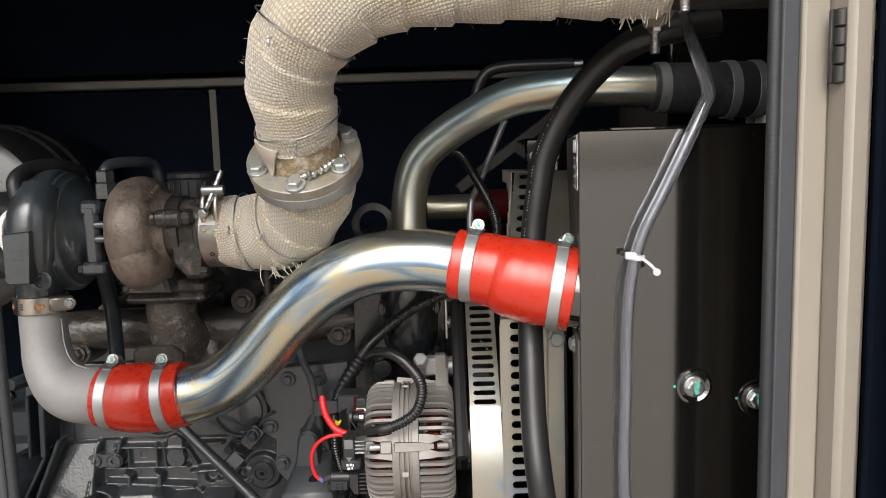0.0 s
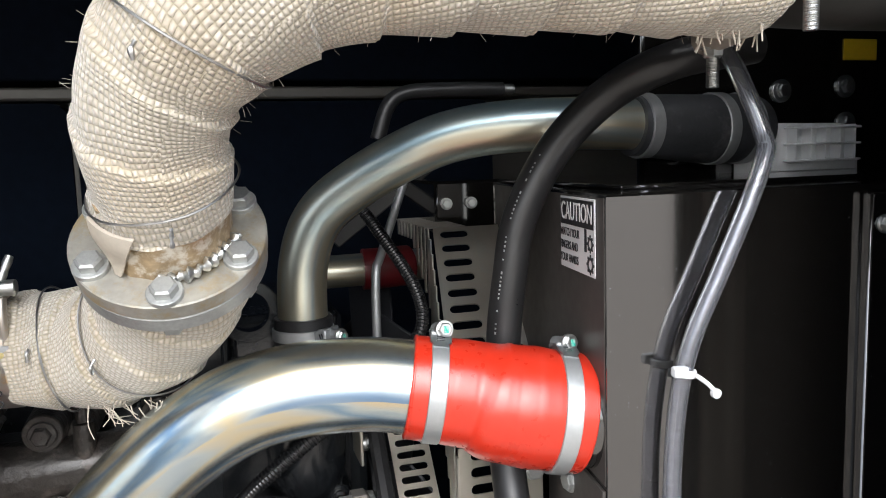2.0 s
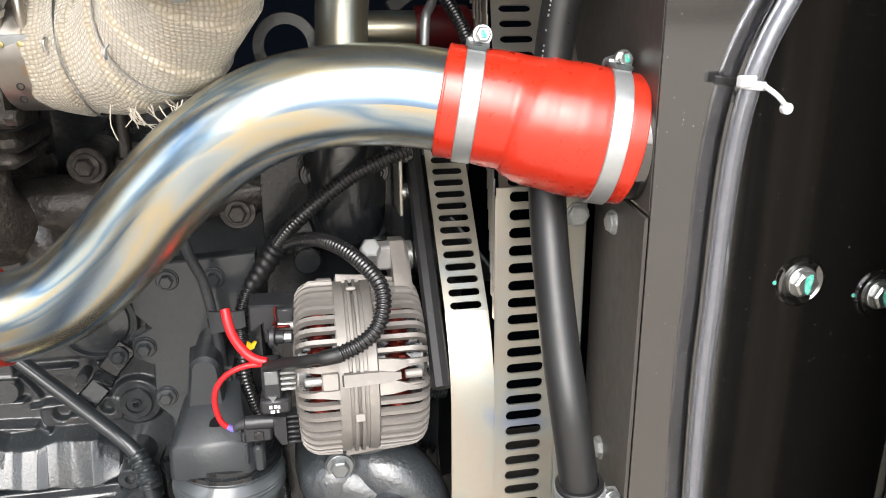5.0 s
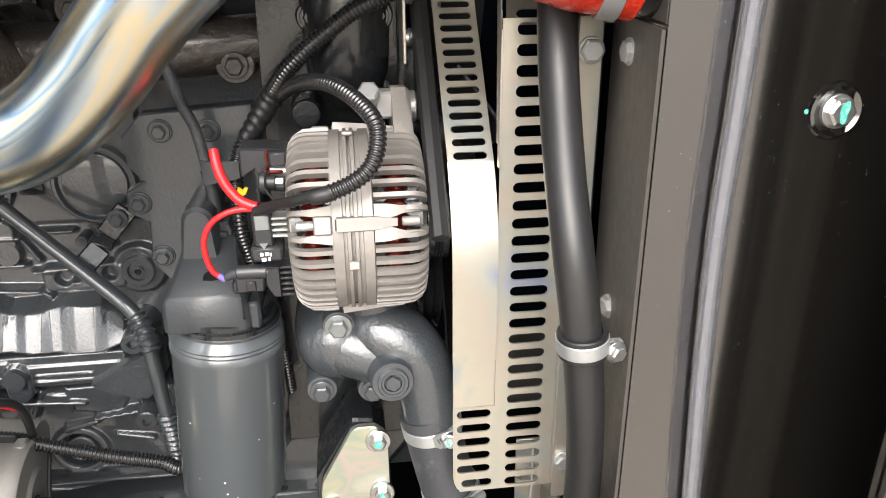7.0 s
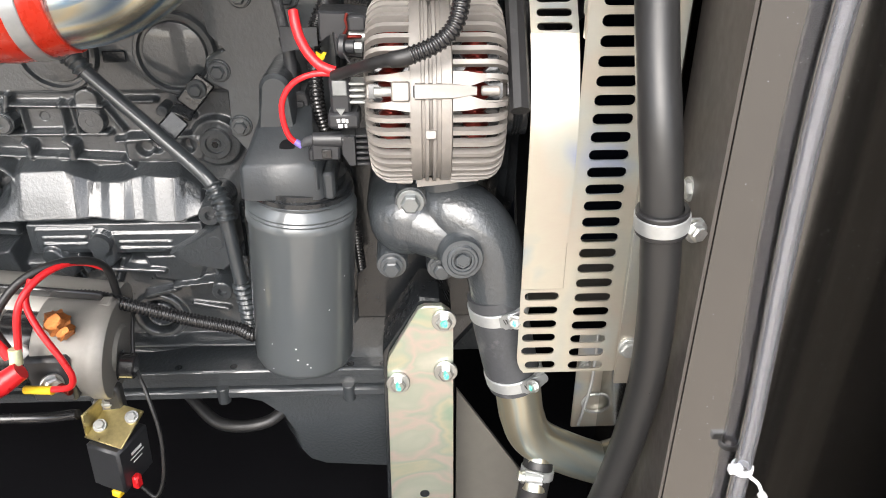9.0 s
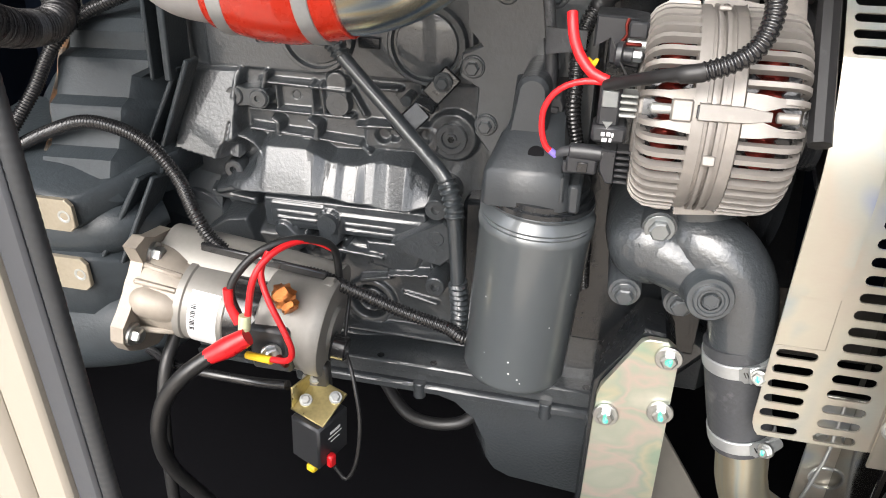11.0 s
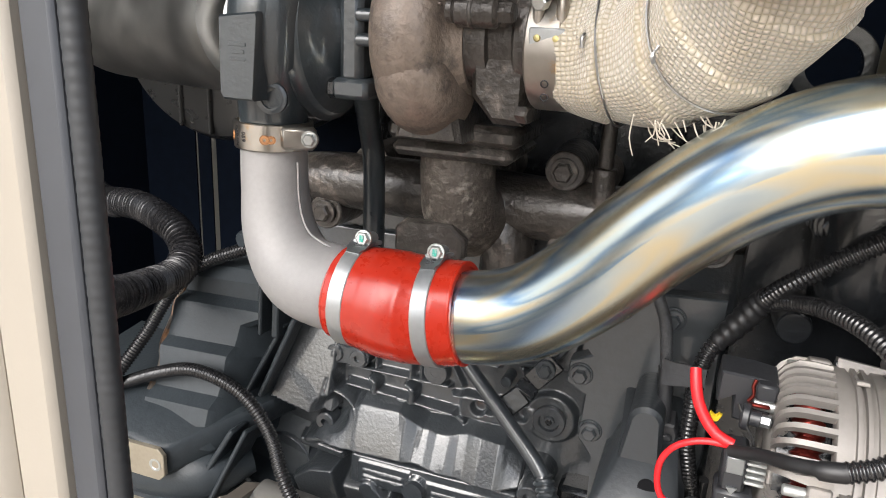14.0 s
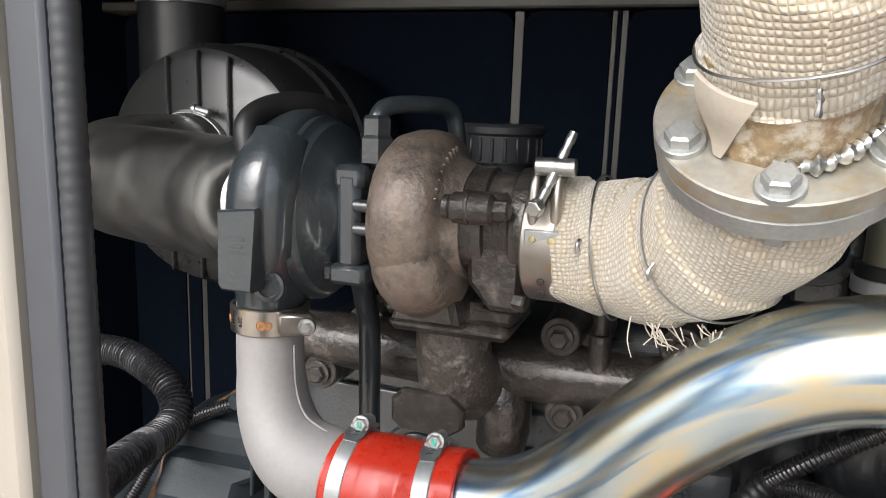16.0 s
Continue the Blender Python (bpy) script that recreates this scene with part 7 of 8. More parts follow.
PHASE = -0.285
for x_end, x_mid, sgn in ((-0.111, -0.072, 1), (0.0125, -0.036, -1)):
    thin = fin_mesh(x_end, x_mid, sgn, 0.0052)
    for k in range(44):
        if k % 11:
            part("fin", thin, M_ALT, alt, at=Matrix.Translation((0, AY, AZ)) @ Matrix.Rotation(2 * math.pi * k / 44 + PHASE, 4, "X"))
for k in range(4):
    a = math.pi / 2 * k + PHASE
    d = Vector((0, -math.sin(a), math.cos(a)))
    v = Vector((0, -math.cos(a), -math.sin(a)))
    rot = Matrix((Vector((1, 0, 0)), Vector((1, 0, 0)).cross(d) * -1, d)).transposed()

    def on(x, side, r):
        return Vector((x, AY, AZ)) + v * side * 1.07 + d * (r + 0.0055)
    # tapered through-bolt bar, its two spreading arms and the end walls of the bolt window
    half = [(-0.068, 0.0068), (-0.034, 0.0062), (-0.016, 0.0035)]
    g = Geo().loft([[on(x, -w, 0.0770), on(x, -w * 0.8, 0.0862 - 0.0030 * i), on(x, w * 0.8, 0.0862 - 0.0030 * i), on(x, w, 0.0770)] for i, (x, w) in enumerate(half)])
    part("through_bolt_boss", g, M_ALT, alt)
    for sd in (-1, 1):
        g = Geo().loft([[on(x, sd * w0, r - 0.007), on(x, sd * w0, r), on(x, sd * w1, r), on(x, sd * w1, r - 0.007)] for x, w0, w1, r in ((-0.036, 0.0005, 0.0155, 0.0800), (-0.024, 0.0030, 0.0150, 0.0805), (-0.010, 0.0072, 0.0128, 0.0800), (0.0065, 0.0078, 0.0122, 0.0725))])
        part("gusset", g, M_ALT, alt)
        g = Geo().loft([[on(x, sd * w0, r - 0.007), on(x, sd * w0, r), on(x, sd * w1, r), on(x, sd * w1, r - 0.007)] for x, w0, w1, r in ((-0.072, 0.0055, 0.0160, 0.0800), (-0.085, 0.0070, 0.0140, 0.0805), (-0.096, 0.0085, 0.0128, 0.0800), (-0.107, 0.0085, 0.0125, 0.0715))])
        part("gusset", g, M_ALT, alt)
    part("bolt_pad", Geo().box(on(-0.080, 0, 0.0785), (0.016, 0.017, 0.0085), 0.0015, rot), M_ALT, alt)
    part("bolt_shank", Geo().cyl(on(-0.103, 0, 0.0735), on(-0.086, 0, 0.0735), 0.0042, seg=14), M_BOLTG, alt)
    part("bolt_tip", Geo().cyl(on(-0.012, 0, 0.0735), on(0.004, 0, 0.0735), 0.0042, seg=14), M_ALT, alt)
    # Dark block on the boss paints the shade of a notch.
    part("seat_notch", Geo().box(on(-0.068, 0, 0.0805), (0.003, 0.010, 0.006), 0.0006, rot), M_ENGD, alt)
    part("joint_clip", Geo().box(on(-0.055, 0.034, 0.0735), (0.010, 0.008, 0.004), 0.001, rot), M_ALT, alt)
g = Geo().prism([(1.060, 0.945), (1.085, 0.94), (1.150, 0.945), (1.145, 0.972), (1.130, 0.988), (1.108, 0.990), (1.085, 0.972)], (-0.012, 0, 0), (0, 1, 0), (0, 0, 1), 0.018, 0.004)
part("mounting_ear", g, M_ALT, alt)
part("ear_bush", Geo().cyl((0.006, 1.133, 0.966), (0.014, 1.133, 0.966), 0.0155, seg=28), M_BOLTG, alt)
bolt(alt, (0.018, 1.133, 0.966), (1, 0, 0), 0.0105, 0.008, 0.014, M_BOLT)
part("spacer_block", Geo().box((-0.018, 1.112, 0.974), (0.020, 0.022, 0.026), 0.003), M_ALU, alt)
bolt(alt, (-0.033, 1.092, 0.985), (0, -0.75, 0.66), 0.0105, 0.012, 0.0, M_CLAMP)
part("bolt_sleeve", Geo().cyl((-0.032, 1.096, 0.981), (-0.026, 1.135, 0.948), 0.0055, seg=16), M_ALU, alt)
part("pulley", Geo().lathe((0.013, AY, AZ - 0.003), (1, 0, 0), [(0, 0.02), (0.002, 0.040), (0.008, 0.041), (0.009, 0.039), (0.011, 0.041), (0.012, 0.039), (0.014, 0.041), (0.015, 0.039), (0.017, 0.041), (0.022, 0.041), (0.024, 0.03), (0.024, 0.01)], 44), M_ENGD, alt, "black ribbed pulley")
# regulator, sockets and plugs on the rear end
reg = part("regulator_cover", Geo().prism([(-0.153, 0.921), (-0.141, 0.930), (-0.139, 0.908), (-0.114, 0.905), (-0.110, 0.944), (-0.127, 0.9465), (-0.152, 0.947)], (0, 1.10, 0), (1, 0, 0), (0, 0, 1), 0.034, 0.002), M_PLASTIC, alt)
part("cover_step", Geo().box((-0.118, 1.064, 0.938), (0.016, 0.012, 0.014), 0.002), M_PLASTIC, reg)
part("brush_strip", Geo().tube([(-0.1265, 1.064, 0.946), (-0.128, 1.063, 0.940), (-0.1265, 1.062, 0.934), (-0.130, 1.062, 0.928)], 0.0014, 8, 0.003), M_COPPER, reg, "bare copper edge of the regulator")
part("brush_strip", Geo().box((-0.122, 1.060, 0.9265), (0.016, 0.004, 0.003), 0.001), M_COPPER, reg)
term = part("terminal", Geo().lathe((-0.134, 1.052, 0.920), (1, -0.15, 0), [(0, 0.0085), (0.002, 0.0105), (0.006, 0.0105), (0.007, 0.006), (0.014, 0.006), (0.014, 0.0038), (0.022, 0.0036), (0.023, 0.002)], 24), M_PLASTIC, alt)
bolt(term, (-0.1175, 1.0495, 0.920), (1, -0.15, 0), 0.0050, 0.005, 0.0, M_CLAMPD, "nut")
part("terminal_rod", Geo().cyl((-0.126, 1.066, 0.926), (-0.104, 1.064, 0.925), 0.0048, seg=14), M_BOLTG, alt)
part("thin_wire", Geo().tube([(-0.137, 1.048, 0.931), (-0.130, 1.043, 0.917), (-0.123, 1.040, 0.906), (-0.122, 1.038, 0.899)], 0.0010, 8, 0.003), M_HOSE, alt)
sock = part("plug_socket", Geo().box((-0.1335, 1.042, 0.8835), (0.018, 0.030, 0.034), 0.0025), M_PLASTIC, alt)
part("socket_face", Geo().box((-0.1335, 1.0262, 0.8905), (0.013, 0.002, 0.014), 0.0008), M_CLAMPD, sock, "grey moulded face")
part("latch", Geo().prism([(-0.1375, 0.872), (-0.1295, 0.872), (-0.1335, 0.866)], (0, 1.0265, 0), (1, 0, 0), (0, 0, 1), 0.002), M_CLAMPD, sock)
for z in (0.877, 0.8825, 0.888, 0.8935):
    part("socket_rib", Geo().box((-0.1185, 1.036, z), (0.014, 0.018, 0.0026), 0.0008), M_BOLTG, sock, "pale connector rib")
low = part("socket_block", Geo().box((-0.1315, 1.038, 0.861), (0.028, 0.028, 0.0145), 0.0025), M_PLASTIC, alt)
for k, (dx, dz, w) in enumerate(((-0.0045, 0.0022, 0.0030), (0.0, 0.0024, 0.0032), (0.0032, 0.0018, 0.0018), (-0.003, -0.0028, 0.004), (0.0018, -0.0026, 0.0022))):
    part("print_bar", Geo().box((-0.1315 + dx, 1.0236, 0.8595 + dz), (w, 0.0006, 0.0034), 0.0002), M_PANEL, low)
plug = part("plug", Geo().lathe((-0.1625, 1.040, 0.8385), (1, -0.02, 0), [(0, 0.0055), (0.001, 0.0068), (0.027, 0.0072), (0.0275, 0.0060), (0.029, 0.0060)], 24), M_PLASTIC, alt)
part("plug_body", Geo().box((-0.151, 1.046, 0.8275), (0.026, 0.022, 0.0165), 0.002), M_PLASTIC, plug)
part("plug_window", Geo().box((-0.150, 1.0342, 0.8265), (0.009, 0.002, 0.009), 0.0006), M_LOOM, plug)
part("plug_foot", Geo().box((-0.162, 1.048, 0.8225), (0.012, 0.016, 0.012), 0.002), M_PLASTIC, plug)
part("socket_shell", Geo().prism([(-0.136, 0.8445), (-0.1235, 0.8435), (-0.1235, 0.8135), (-0.1295, 0.8135), (-0.1365, 0.8255)], (0, 1.062, 0), (1, 0, 0), (0, 0, 1), 0.028, 0.0015), M_PLASTIC, alt)
for z in (0.842, 0.8365, 0.831, 0.8255, 0.820, 0.8145):
    part("socket_rib", Geo().box((-0.1175, 1.046, z), (0.012, 0.018, 0.0028), 0.0008), M_PLASTIC, alt)
part("yellow_clip", Geo().prism([(-0.157, 0.9075), (-0.1535, 0.9045), (-0.149, 0.9065), (-0.1465, 0.912), (-0.149, 0.913), (-0.1515, 0.9105), (-0.1555, 0.9135)], (0, 1.063, 0), (1, 0, 0), (0, 0, 1), 0.004, 0.0006), M_YELLOW, alt, "yellow terminal cover")


# ---------------------------------------------------------------- hoses, looms and cables
def loom(name, pts, r, label, pitch=0.0042, category="cable conduit", mat=None):
    return solid(name, Geo().tube(pts, r, 18, pitch / 6, shape=lambda s, a: min(0.0018, 0.09 * r) * math.tanh(2.5 * math.sin(2 * math.pi * s / pitch))), mat or M_LOOM, label, category, "corrugated conduits", angle=60)


def lead(name, pts, r, mat, label, category="cable", step=0.006):
    return solid(name, Geo().tube(pts, r, 12, step), mat, label, category)


loom("wiring_conduit", [(0.012, 1.118, 1.082), (-0.026, 1.119, 1.066), (-0.046, 1.121, 1.056), (-0.066, 1.123, 1.0415), (-0.089, 1.126, 1.0235), (-0.109, 1.134, 1.004), (-0.123, 1.148, 0.984)], 0.0080, "corrugated black wiring conduit in front of the engine")
solid("taped_loom", Geo().tube([(-0.1205, 1.148, 0.987), (-0.127, 1.153, 0.9765), (-0.1365, 1.154, 0.962), (-0.148, 1.153, 0.9455), (-0.157, 1.151, 0.934)], [0.0090, 0.0108, 0.0112, 0.0100, 0.0085], 18, 0.0012, shape=lambda s, a: 0.0006 * math.tanh(4 * math.sin(s * 2 * math.pi / 0.0095 + a)) + 0.0003 * math.sin(3 * a)), M_RUBBER, "loom junction bound in black tape", "cable")
loom("wiring_conduit", [(-0.155, 1.151, 0.937), (-0.162, 1.146, 0.925), (-0.1675, 1.138, 0.905), (-0.168, 1.132, 0.868), (-0.167, 1.132, 0.836), (-0.158, 1.14, 0.79), (-0.146, 1.17, 0.72), (-0.14, 1.18, 0.62)], 0.0072, "corrugated black conduit running down beside the filter head")
loom("wiring_conduit", [(-0.122, 1.152, 0.976), (-0.117, 1.150, 0.980), (-0.101, 1.125, 0.992), (-0.081, 1.090, 1.001), (-0.062, 1.060, 1.001), (-0.045, 1.035, 0.993), (-0.032, 1.012, 0.981), (-0.030, 1.000, 0.966), (-0.037, 0.990, 0.948), (-0.052, 0.984, 0.937), (-0.072, 0.982, 0.929)], 0.0070, "looped corrugated conduit to the alternator")
lead("heat_shrink", [(-0.069, 0.982, 0.931), (-0.072, 0.982, 0.929), (-0.086, 0.984, 0.926), (-0.088, 0.985, 0.926), (-0.102, 0.995, 0.920), (-0.119, 1.015, 0.910), (-0.138, 1.030, 0.900)], [0.0070, 0.0070, 0.0068, 0.0052, 0.0050, 0.0050, 0.0050], M_RUBBER, "black heat-shrink sleeve on the alternator cable")
lead("red_lead", [(-0.137, 1.035, 0.9025), (-0.150, 1.038, 0.907), (-0.160, 1.042, 0.917), (-0.167, 1.046, 0.930), (-0.170, 1.050, 0.942), (-0.1715, 1.055, 0.950)], 0.0045, M_REDW, "thick red lead looped to the alternator terminal")
lead("red_lead", [(-0.137, 1.036, 0.9005), (-0.155, 1.036, 0.9005), (-0.169, 1.036, 0.896), (-0.180, 1.037, 0.887), (-0.187, 1.038, 0.872), (-0.187, 1.040, 0.853), (-0.183, 1.041, 0.840), (-0.176, 1.041, 0.834)], 0.0027, M_REDW, "thin red lead looped to the alternator plug")
lead("purple_tip", [(-0.179, 1.041, 0.8365), (-0.173, 1.041, 0.832)], 0.0031, material("purple_sleeve", (0.16, 0.12, 0.4), 0.4), "small purple sleeve on the red lead")
lead("frayed_sleeve", [(-0.1735, 1.041, 0.8325), (-0.168, 1.0405, 0.8365), (-0.161, 1.040, 0.8385)], [0.0030, 0.0044, 0.0050], M_DUSTY, "grey seal at the mouth of the alternator plug", "sleeve")
lead("braided_hose", [(-0.236, 1.17, 1.03), (-0.222, 1.158, 1.0), (-0.210, 1.141, 0.972), (-0.202, 1.14, 0.953), (-0.198, 1.14, 0.932), (-0.194, 1.14, 0.902)], 0.0056, material("braided_sleeving", (0.06, 0.062, 0.066), 0.5, 0, 0.5, 90, 0.8, 900), "grey braided breather hose", "hose")
lead("sensor_sleeve", [(-0.1955, 1.14, 0.908), (-0.193, 1.139, 0.892), (-0.192, 1.138, 0.872), (-0.1905, 1.137, 0.850)], 0.0066, M_PLASTIC, "black sensor lead sleeve", "sleeve")
sensor = thing("sensor_plug", (-0.1875, 1.138, 0.818), "black plastic sensor plug on the filter head", "connector")
part("plug_body", Geo().prism([(-0.197, 0.852), (-0.192, 0.856), (-0.180, 0.855), (-0.1765, 0.848), (-0.178, 0.824), (-0.183, 0.8185), (-0.194, 0.8185), (-0.199, 0.825)], (0, 1.16, 0), (1, 0, 0), (0, 0, 1), 0.030, 0.002), M_PLASTIC, sensor)
part("latch_bar", Geo().box((-0.188, 1.1285, 0.843), (0.014, 0.004, 0.006), 0.001), M_PLASTIC, sensor)
part("thin_tie", Geo().tube([(-0.199, 1.127, 0.824), (-0.186, 1.126, 0.8265), (-0.172, 1.130, 0.830)], 0.0014, 8, 0.004), M_LOOM, sensor, "thin black tie round the plug")
g = Geo().loft([[(x, y - 0.0012, 0.8965 + 0.002 * q), (x, y - 0.0012, 0.9215), (x, y + 0.0012, 0.9215), (x, y + 0.0012, 0.8965 + 0.002 * q)] for q, (x, y) in enumerate(((-0.1975, 1.127), (-0.190, 1.123), (-0.180, 1.1225), (-0.170, 1.120), (-0.161, 1.120)))])
solid("flag_tape", g, M_DUSTY, "dark grey tape flag on the loom", "tape")
lead("loom_tail", [(-0.147, 1.16, 0.79), (-0.15, 1.165, 0.70), (-0.145, 1.17, 0.62)], 0.006, M_LOOM, "black wiring tail behind the oil filter")
dip = thing("dipstick_tube", (-0.29, 1.19, 0.5), "grey steel dipstick tube with sprung collars", "tube")
DIP = [(-0.490, 1.262, 0.888), (-0.444, 1.25, 0.843), (-0.362, 1.22, 0.774), (-0.312, 1.196, 0.734), (-0.300, 1.188, 0.714), (-0.293, 1.182, 0.680), (-0.287, 1.18, 0.60), (-0.283, 1.18, 0.52)]
part("tube", Geo().tube(DIP, 0.0085, 18, 0.008), M_ENGS, dip)
for p0, p1, n in (((-0.307, 1.194, 0.727), (-0.292, 1.180, 0.686), 1), ((-0.2875, 1.18, 0.602), (-0.283, 1.18, 0.528), 1), ((-0.470, 1.256, 0.867), (-0.446, 1.25, 0.845), 1)):
    part("sprung_collar", Geo().tube([p0, tuple((Vector(p0) + Vector(p1)) / 2 + Vector((0.002, 0, 0.002))), p1], 0.0108, 16, 0.0016, shape=lambda s, a: 0.0016 * math.sin(s * 2 * math.pi / 0.0072 + a)), M_ENGS, dip)
loom("starter_conduit", [(-0.562, 1.15, 0.613), (-0.528, 1.15, 0.604), (-0.461, 1.153, 0.602), (-0.410, 1.146, 0.592), (-0.346, 1.142, 0.574), (-0.29, 1.138, 0.562), (-0.262, 1.13, 0.557), (-0.23, 1.17, 0.556)], 0.0078, "corrugated black conduit from the starter to the oil filter")
loom("gearcase_conduit", [(-0.96, 1.2, 0.662), (-0.881, 1.19, 0.709), (-0.824, 1.19, 0.737), (-0.769, 1.19, 0.755), (-0.718, 1.19, 0.750), (-0.677, 1.187, 0.731), (-0.643, 1.18, 0.695), (-0.612, 1.155, 0.665), (-0.589, 1.15, 0.631), (-0.558, 1.15, 0.612)], 0.0082, "corrugated black conduit over the flywheel housing")
loom("upper_gearcase_conduit", [(-0.96, 1.12, 0.60), (-0.884, 1.160, 0.710), (-0.873, 1.180, 0.736), (-0.859, 1.220, 0.778), (-0.840, 1.250, 0.828), (-0.811, 1.280, 0.863), (-0.747, 1.300, 0.892)], 0.0085, "corrugated black conduit behind the flywheel housing")
M_HOSE_RIBBED = material("ribbed_hose_plastic", (0.018, 0.018, 0.020), 0.26, 0, 0.2, 60, 0.3, 500)
COND = [(-1.2, 1.42, 0.93), (-1.056, 1.370, 0.901), (-1.008, 1.350, 0.909), (-0.955, 1.330, 0.914), (-0.896, 1.305, 0.910), (-0.856, 1.290, 0.898), (-0.833, 1.275, 0.879), (-0.823, 1.250, 0.864), (-0.815, 1.215, 0.863), (-0.797, 1.160, 0.874), (-0.761, 1.090, 0.895), (-0.727, 1.035, 0.916), (-0.694, 0.980, 0.937), (-0.676, 0.935, 0.953), (-0.660, 0.880, 0.970)]
big = solid("large_breather_conduit", Geo().tube(COND, 0.0192, 22, 0.0009, shape=lambda s, a: 0.0030 * math.sin(2 * math.pi * s / 0.0068)), M_HOSE_RIBBED, "thick corrugated black breather hose", "cable conduit", "corrugated conduits", angle=60)
part("cuff", Geo().tube([(-1.056, 1.37, 0.901), (-1.008, 1.35, 0.909), (-0.955, 1.33, 0.914)], 0.0215, 24, 0.008), M_RUBBER, big, "smooth black rubber cuff")

# starter cables and relay
lead("starter_lead", [(-0.505, 1.050, 0.59), (-0.517, 1.055, 0.631), (-0.497, 1.07, 0.664), (-0.470, 1.09, 0.678), (-0.443, 1.115, 0.673), (-0.426, 1.138, 0.650), (-0.43, 1.16, 0.59)], 0.0048, M_HOSE, "black starter lead arching over the motor")
lead("red_starter_lead", [(-0.497, 1.048, 0.60), (-0.487, 1.055, 0.650), (-0.473, 1.075, 0.671), (-0.455, 1.10, 0.676), (-0.44, 1.12, 0.668), (-0.427, 1.136, 0.652)], 0.0040, M_REDW, "red lead arching over the starter motor")
lead("red_starter_lead", [(-0.478, 1.078, 0.672), (-0.480, 1.06, 0.655), (-0.465, 1.042, 0.634), (-0.443, 1.03, 0.60), (-0.437, 1.028, 0.580), (-0.447, 1.034, 0.562), (-0.472, 1.042, 0.553)], 0.0036, M_REDW, "red lead looping down the starter motor")
lead("red_lug_sleeve", [(-0.518, 1.052, 0.634), (-0.517, 1.05, 0.615), (-0.507, 1.046, 0.594)], 0.0058, M_REDW, "red sleeve on the starter lead")
lead("yellow_sleeve", [(-0.470, 1.041, 0.5525), (-0.485, 1.045, 0.55), (-0.505, 1.05, 0.547)], 0.0048, M_YELLOW, "yellow crimp sleeve on a red lead")
lead("pale_crimp", [(-0.499, 1.047, 0.605), (-0.500, 1.043, 0.588)], 0.0068, material("pale_crimp_plastic", (0.55, 0.6, 0.38), 0.4), "pale green crimp cover at the stud")
lead("red_boot", [(-0.493, 1.036, 0.585), (-0.515, 1.028, 0.572), (-0.537, 1.02, 0.560)], [0.0105, 0.0125, 0.0095], M_REDW, "red rubber boot on the battery cable", "boot")
lead("starter_battery_cable", [(-0.532, 1.022, 0.563), (-0.562, 1.005, 0.540), (-0.59, 0.998, 0.50), (-0.608, 1.0, 0.44), (-0.615, 1.02, 0.37), (-0.60, 1.05, 0.29), (-0.57, 1.1, 0.15), (-0.56, 1.12, 0.0)], 0.0095, M_HOSE, "thick black battery cable to the starter")
lead("under_starter_cable", [(-0.70, 1.13, 0.46), (-0.65, 1.11, 0.458), (-0.598, 1.10, 0.463), (-0.53, 1.10, 0.462), (-0.48, 1.09, 0.475)], 0.0065, M_LOOM, "black cable under the starter motor")
lead("earth_cable", [(-0.648, 1.12, 0.50), (-0.652, 1.09, 0.46), (-0.655, 1.07, 0.38), (-0.66, 1.06, 0.2), (-0.66, 1.07, 0.0)], 0.0085, M_HOSE, "black earth cable below the starter motor")
relay = thing("starter_relay", (-0.44, 1.06, 0.35), "black starter relay on a yellow-plated bracket", "relay")
rr = Matrix.Rotation(radians(-20), 3, "Z") @ Matrix.Rotation(radians(4), 3, "Y")
RC = Vector((-0.437, 1.0785, 0.421))
part("relay_case", Geo().box(RC, (0.046, 0.055, 0.066), 0.003, rr).box(RC + rr @ Vector((0, 0, -0.035)), (0.038, 0.047, 0.008), 0.002, rr), M_PLASTIC, relay)
part("bracket", Geo().box(RC + rr @ Vector((-0.002, 0.002, 0.046)), (0.052, 0.050, 0.003), 0.0008, rr @ Matrix.Rotation(radians(24), 3, "X")).box(RC + rr @ Vector((-0.027, 0.004, 0.052)), (0.003, 0.046, 0.034), 0.0008, rr), M_BRASS, relay, "yellow-plated bracket")
part("hanger", Geo().box((-0.440, 1.105, 0.487), (0.022, 0.016, 0.040), 0.003), M_FRAME, relay)
for dx, dy, dz in ((-0.016, -0.006, 0.046), (0.016, 0.012, 0.055), (-0.022, 0.018, 0.062)):
    bolt(relay, RC + rr @ Vector((dx, dy, dz)), (0.15, -0.55, 0.85), 0.006, 0.005, 0.008, M_BOLT)
part("red_plug", Geo().box(RC + rr @ Vector((0.027, -0.010, -0.026)), (0.009, 0.011, 0.019), 0.002, rr), M_REDW, relay, "red spade connector")
part("yellow_plug", Geo().box(RC + rr @ Vector((0.006, -0.022, -0.042)), (0.013, 0.010, 0.010), 0.002, rr), M_YELLOW, relay, "yellow connector tip")
for k, w in ((0, 0.018), (1, 0.024), (2, 0.016)):
    c = RC + rr @ Vector((0.0233, 0.002, 0.014 - k * 0.007))
    part("print_bar", Geo().box(c, (0.0006, w, 0.004 if k < 1 else 0.0015), 0.0001, rr), M_PANEL, relay)
lead("relay_lead", [(-0.42, 1.17, 0.58), (-0.412, 1.12, 0.533), (-0.393, 1.09, 0.505), (-0.380, 1.07, 0.455), (-0.384, 1.06, 0.398), (-0.398, 1.058, 0.368), (-0.413, 1.060, 0.384)], 0.0024, M_HOSE, "thin black lead looping to the relay")
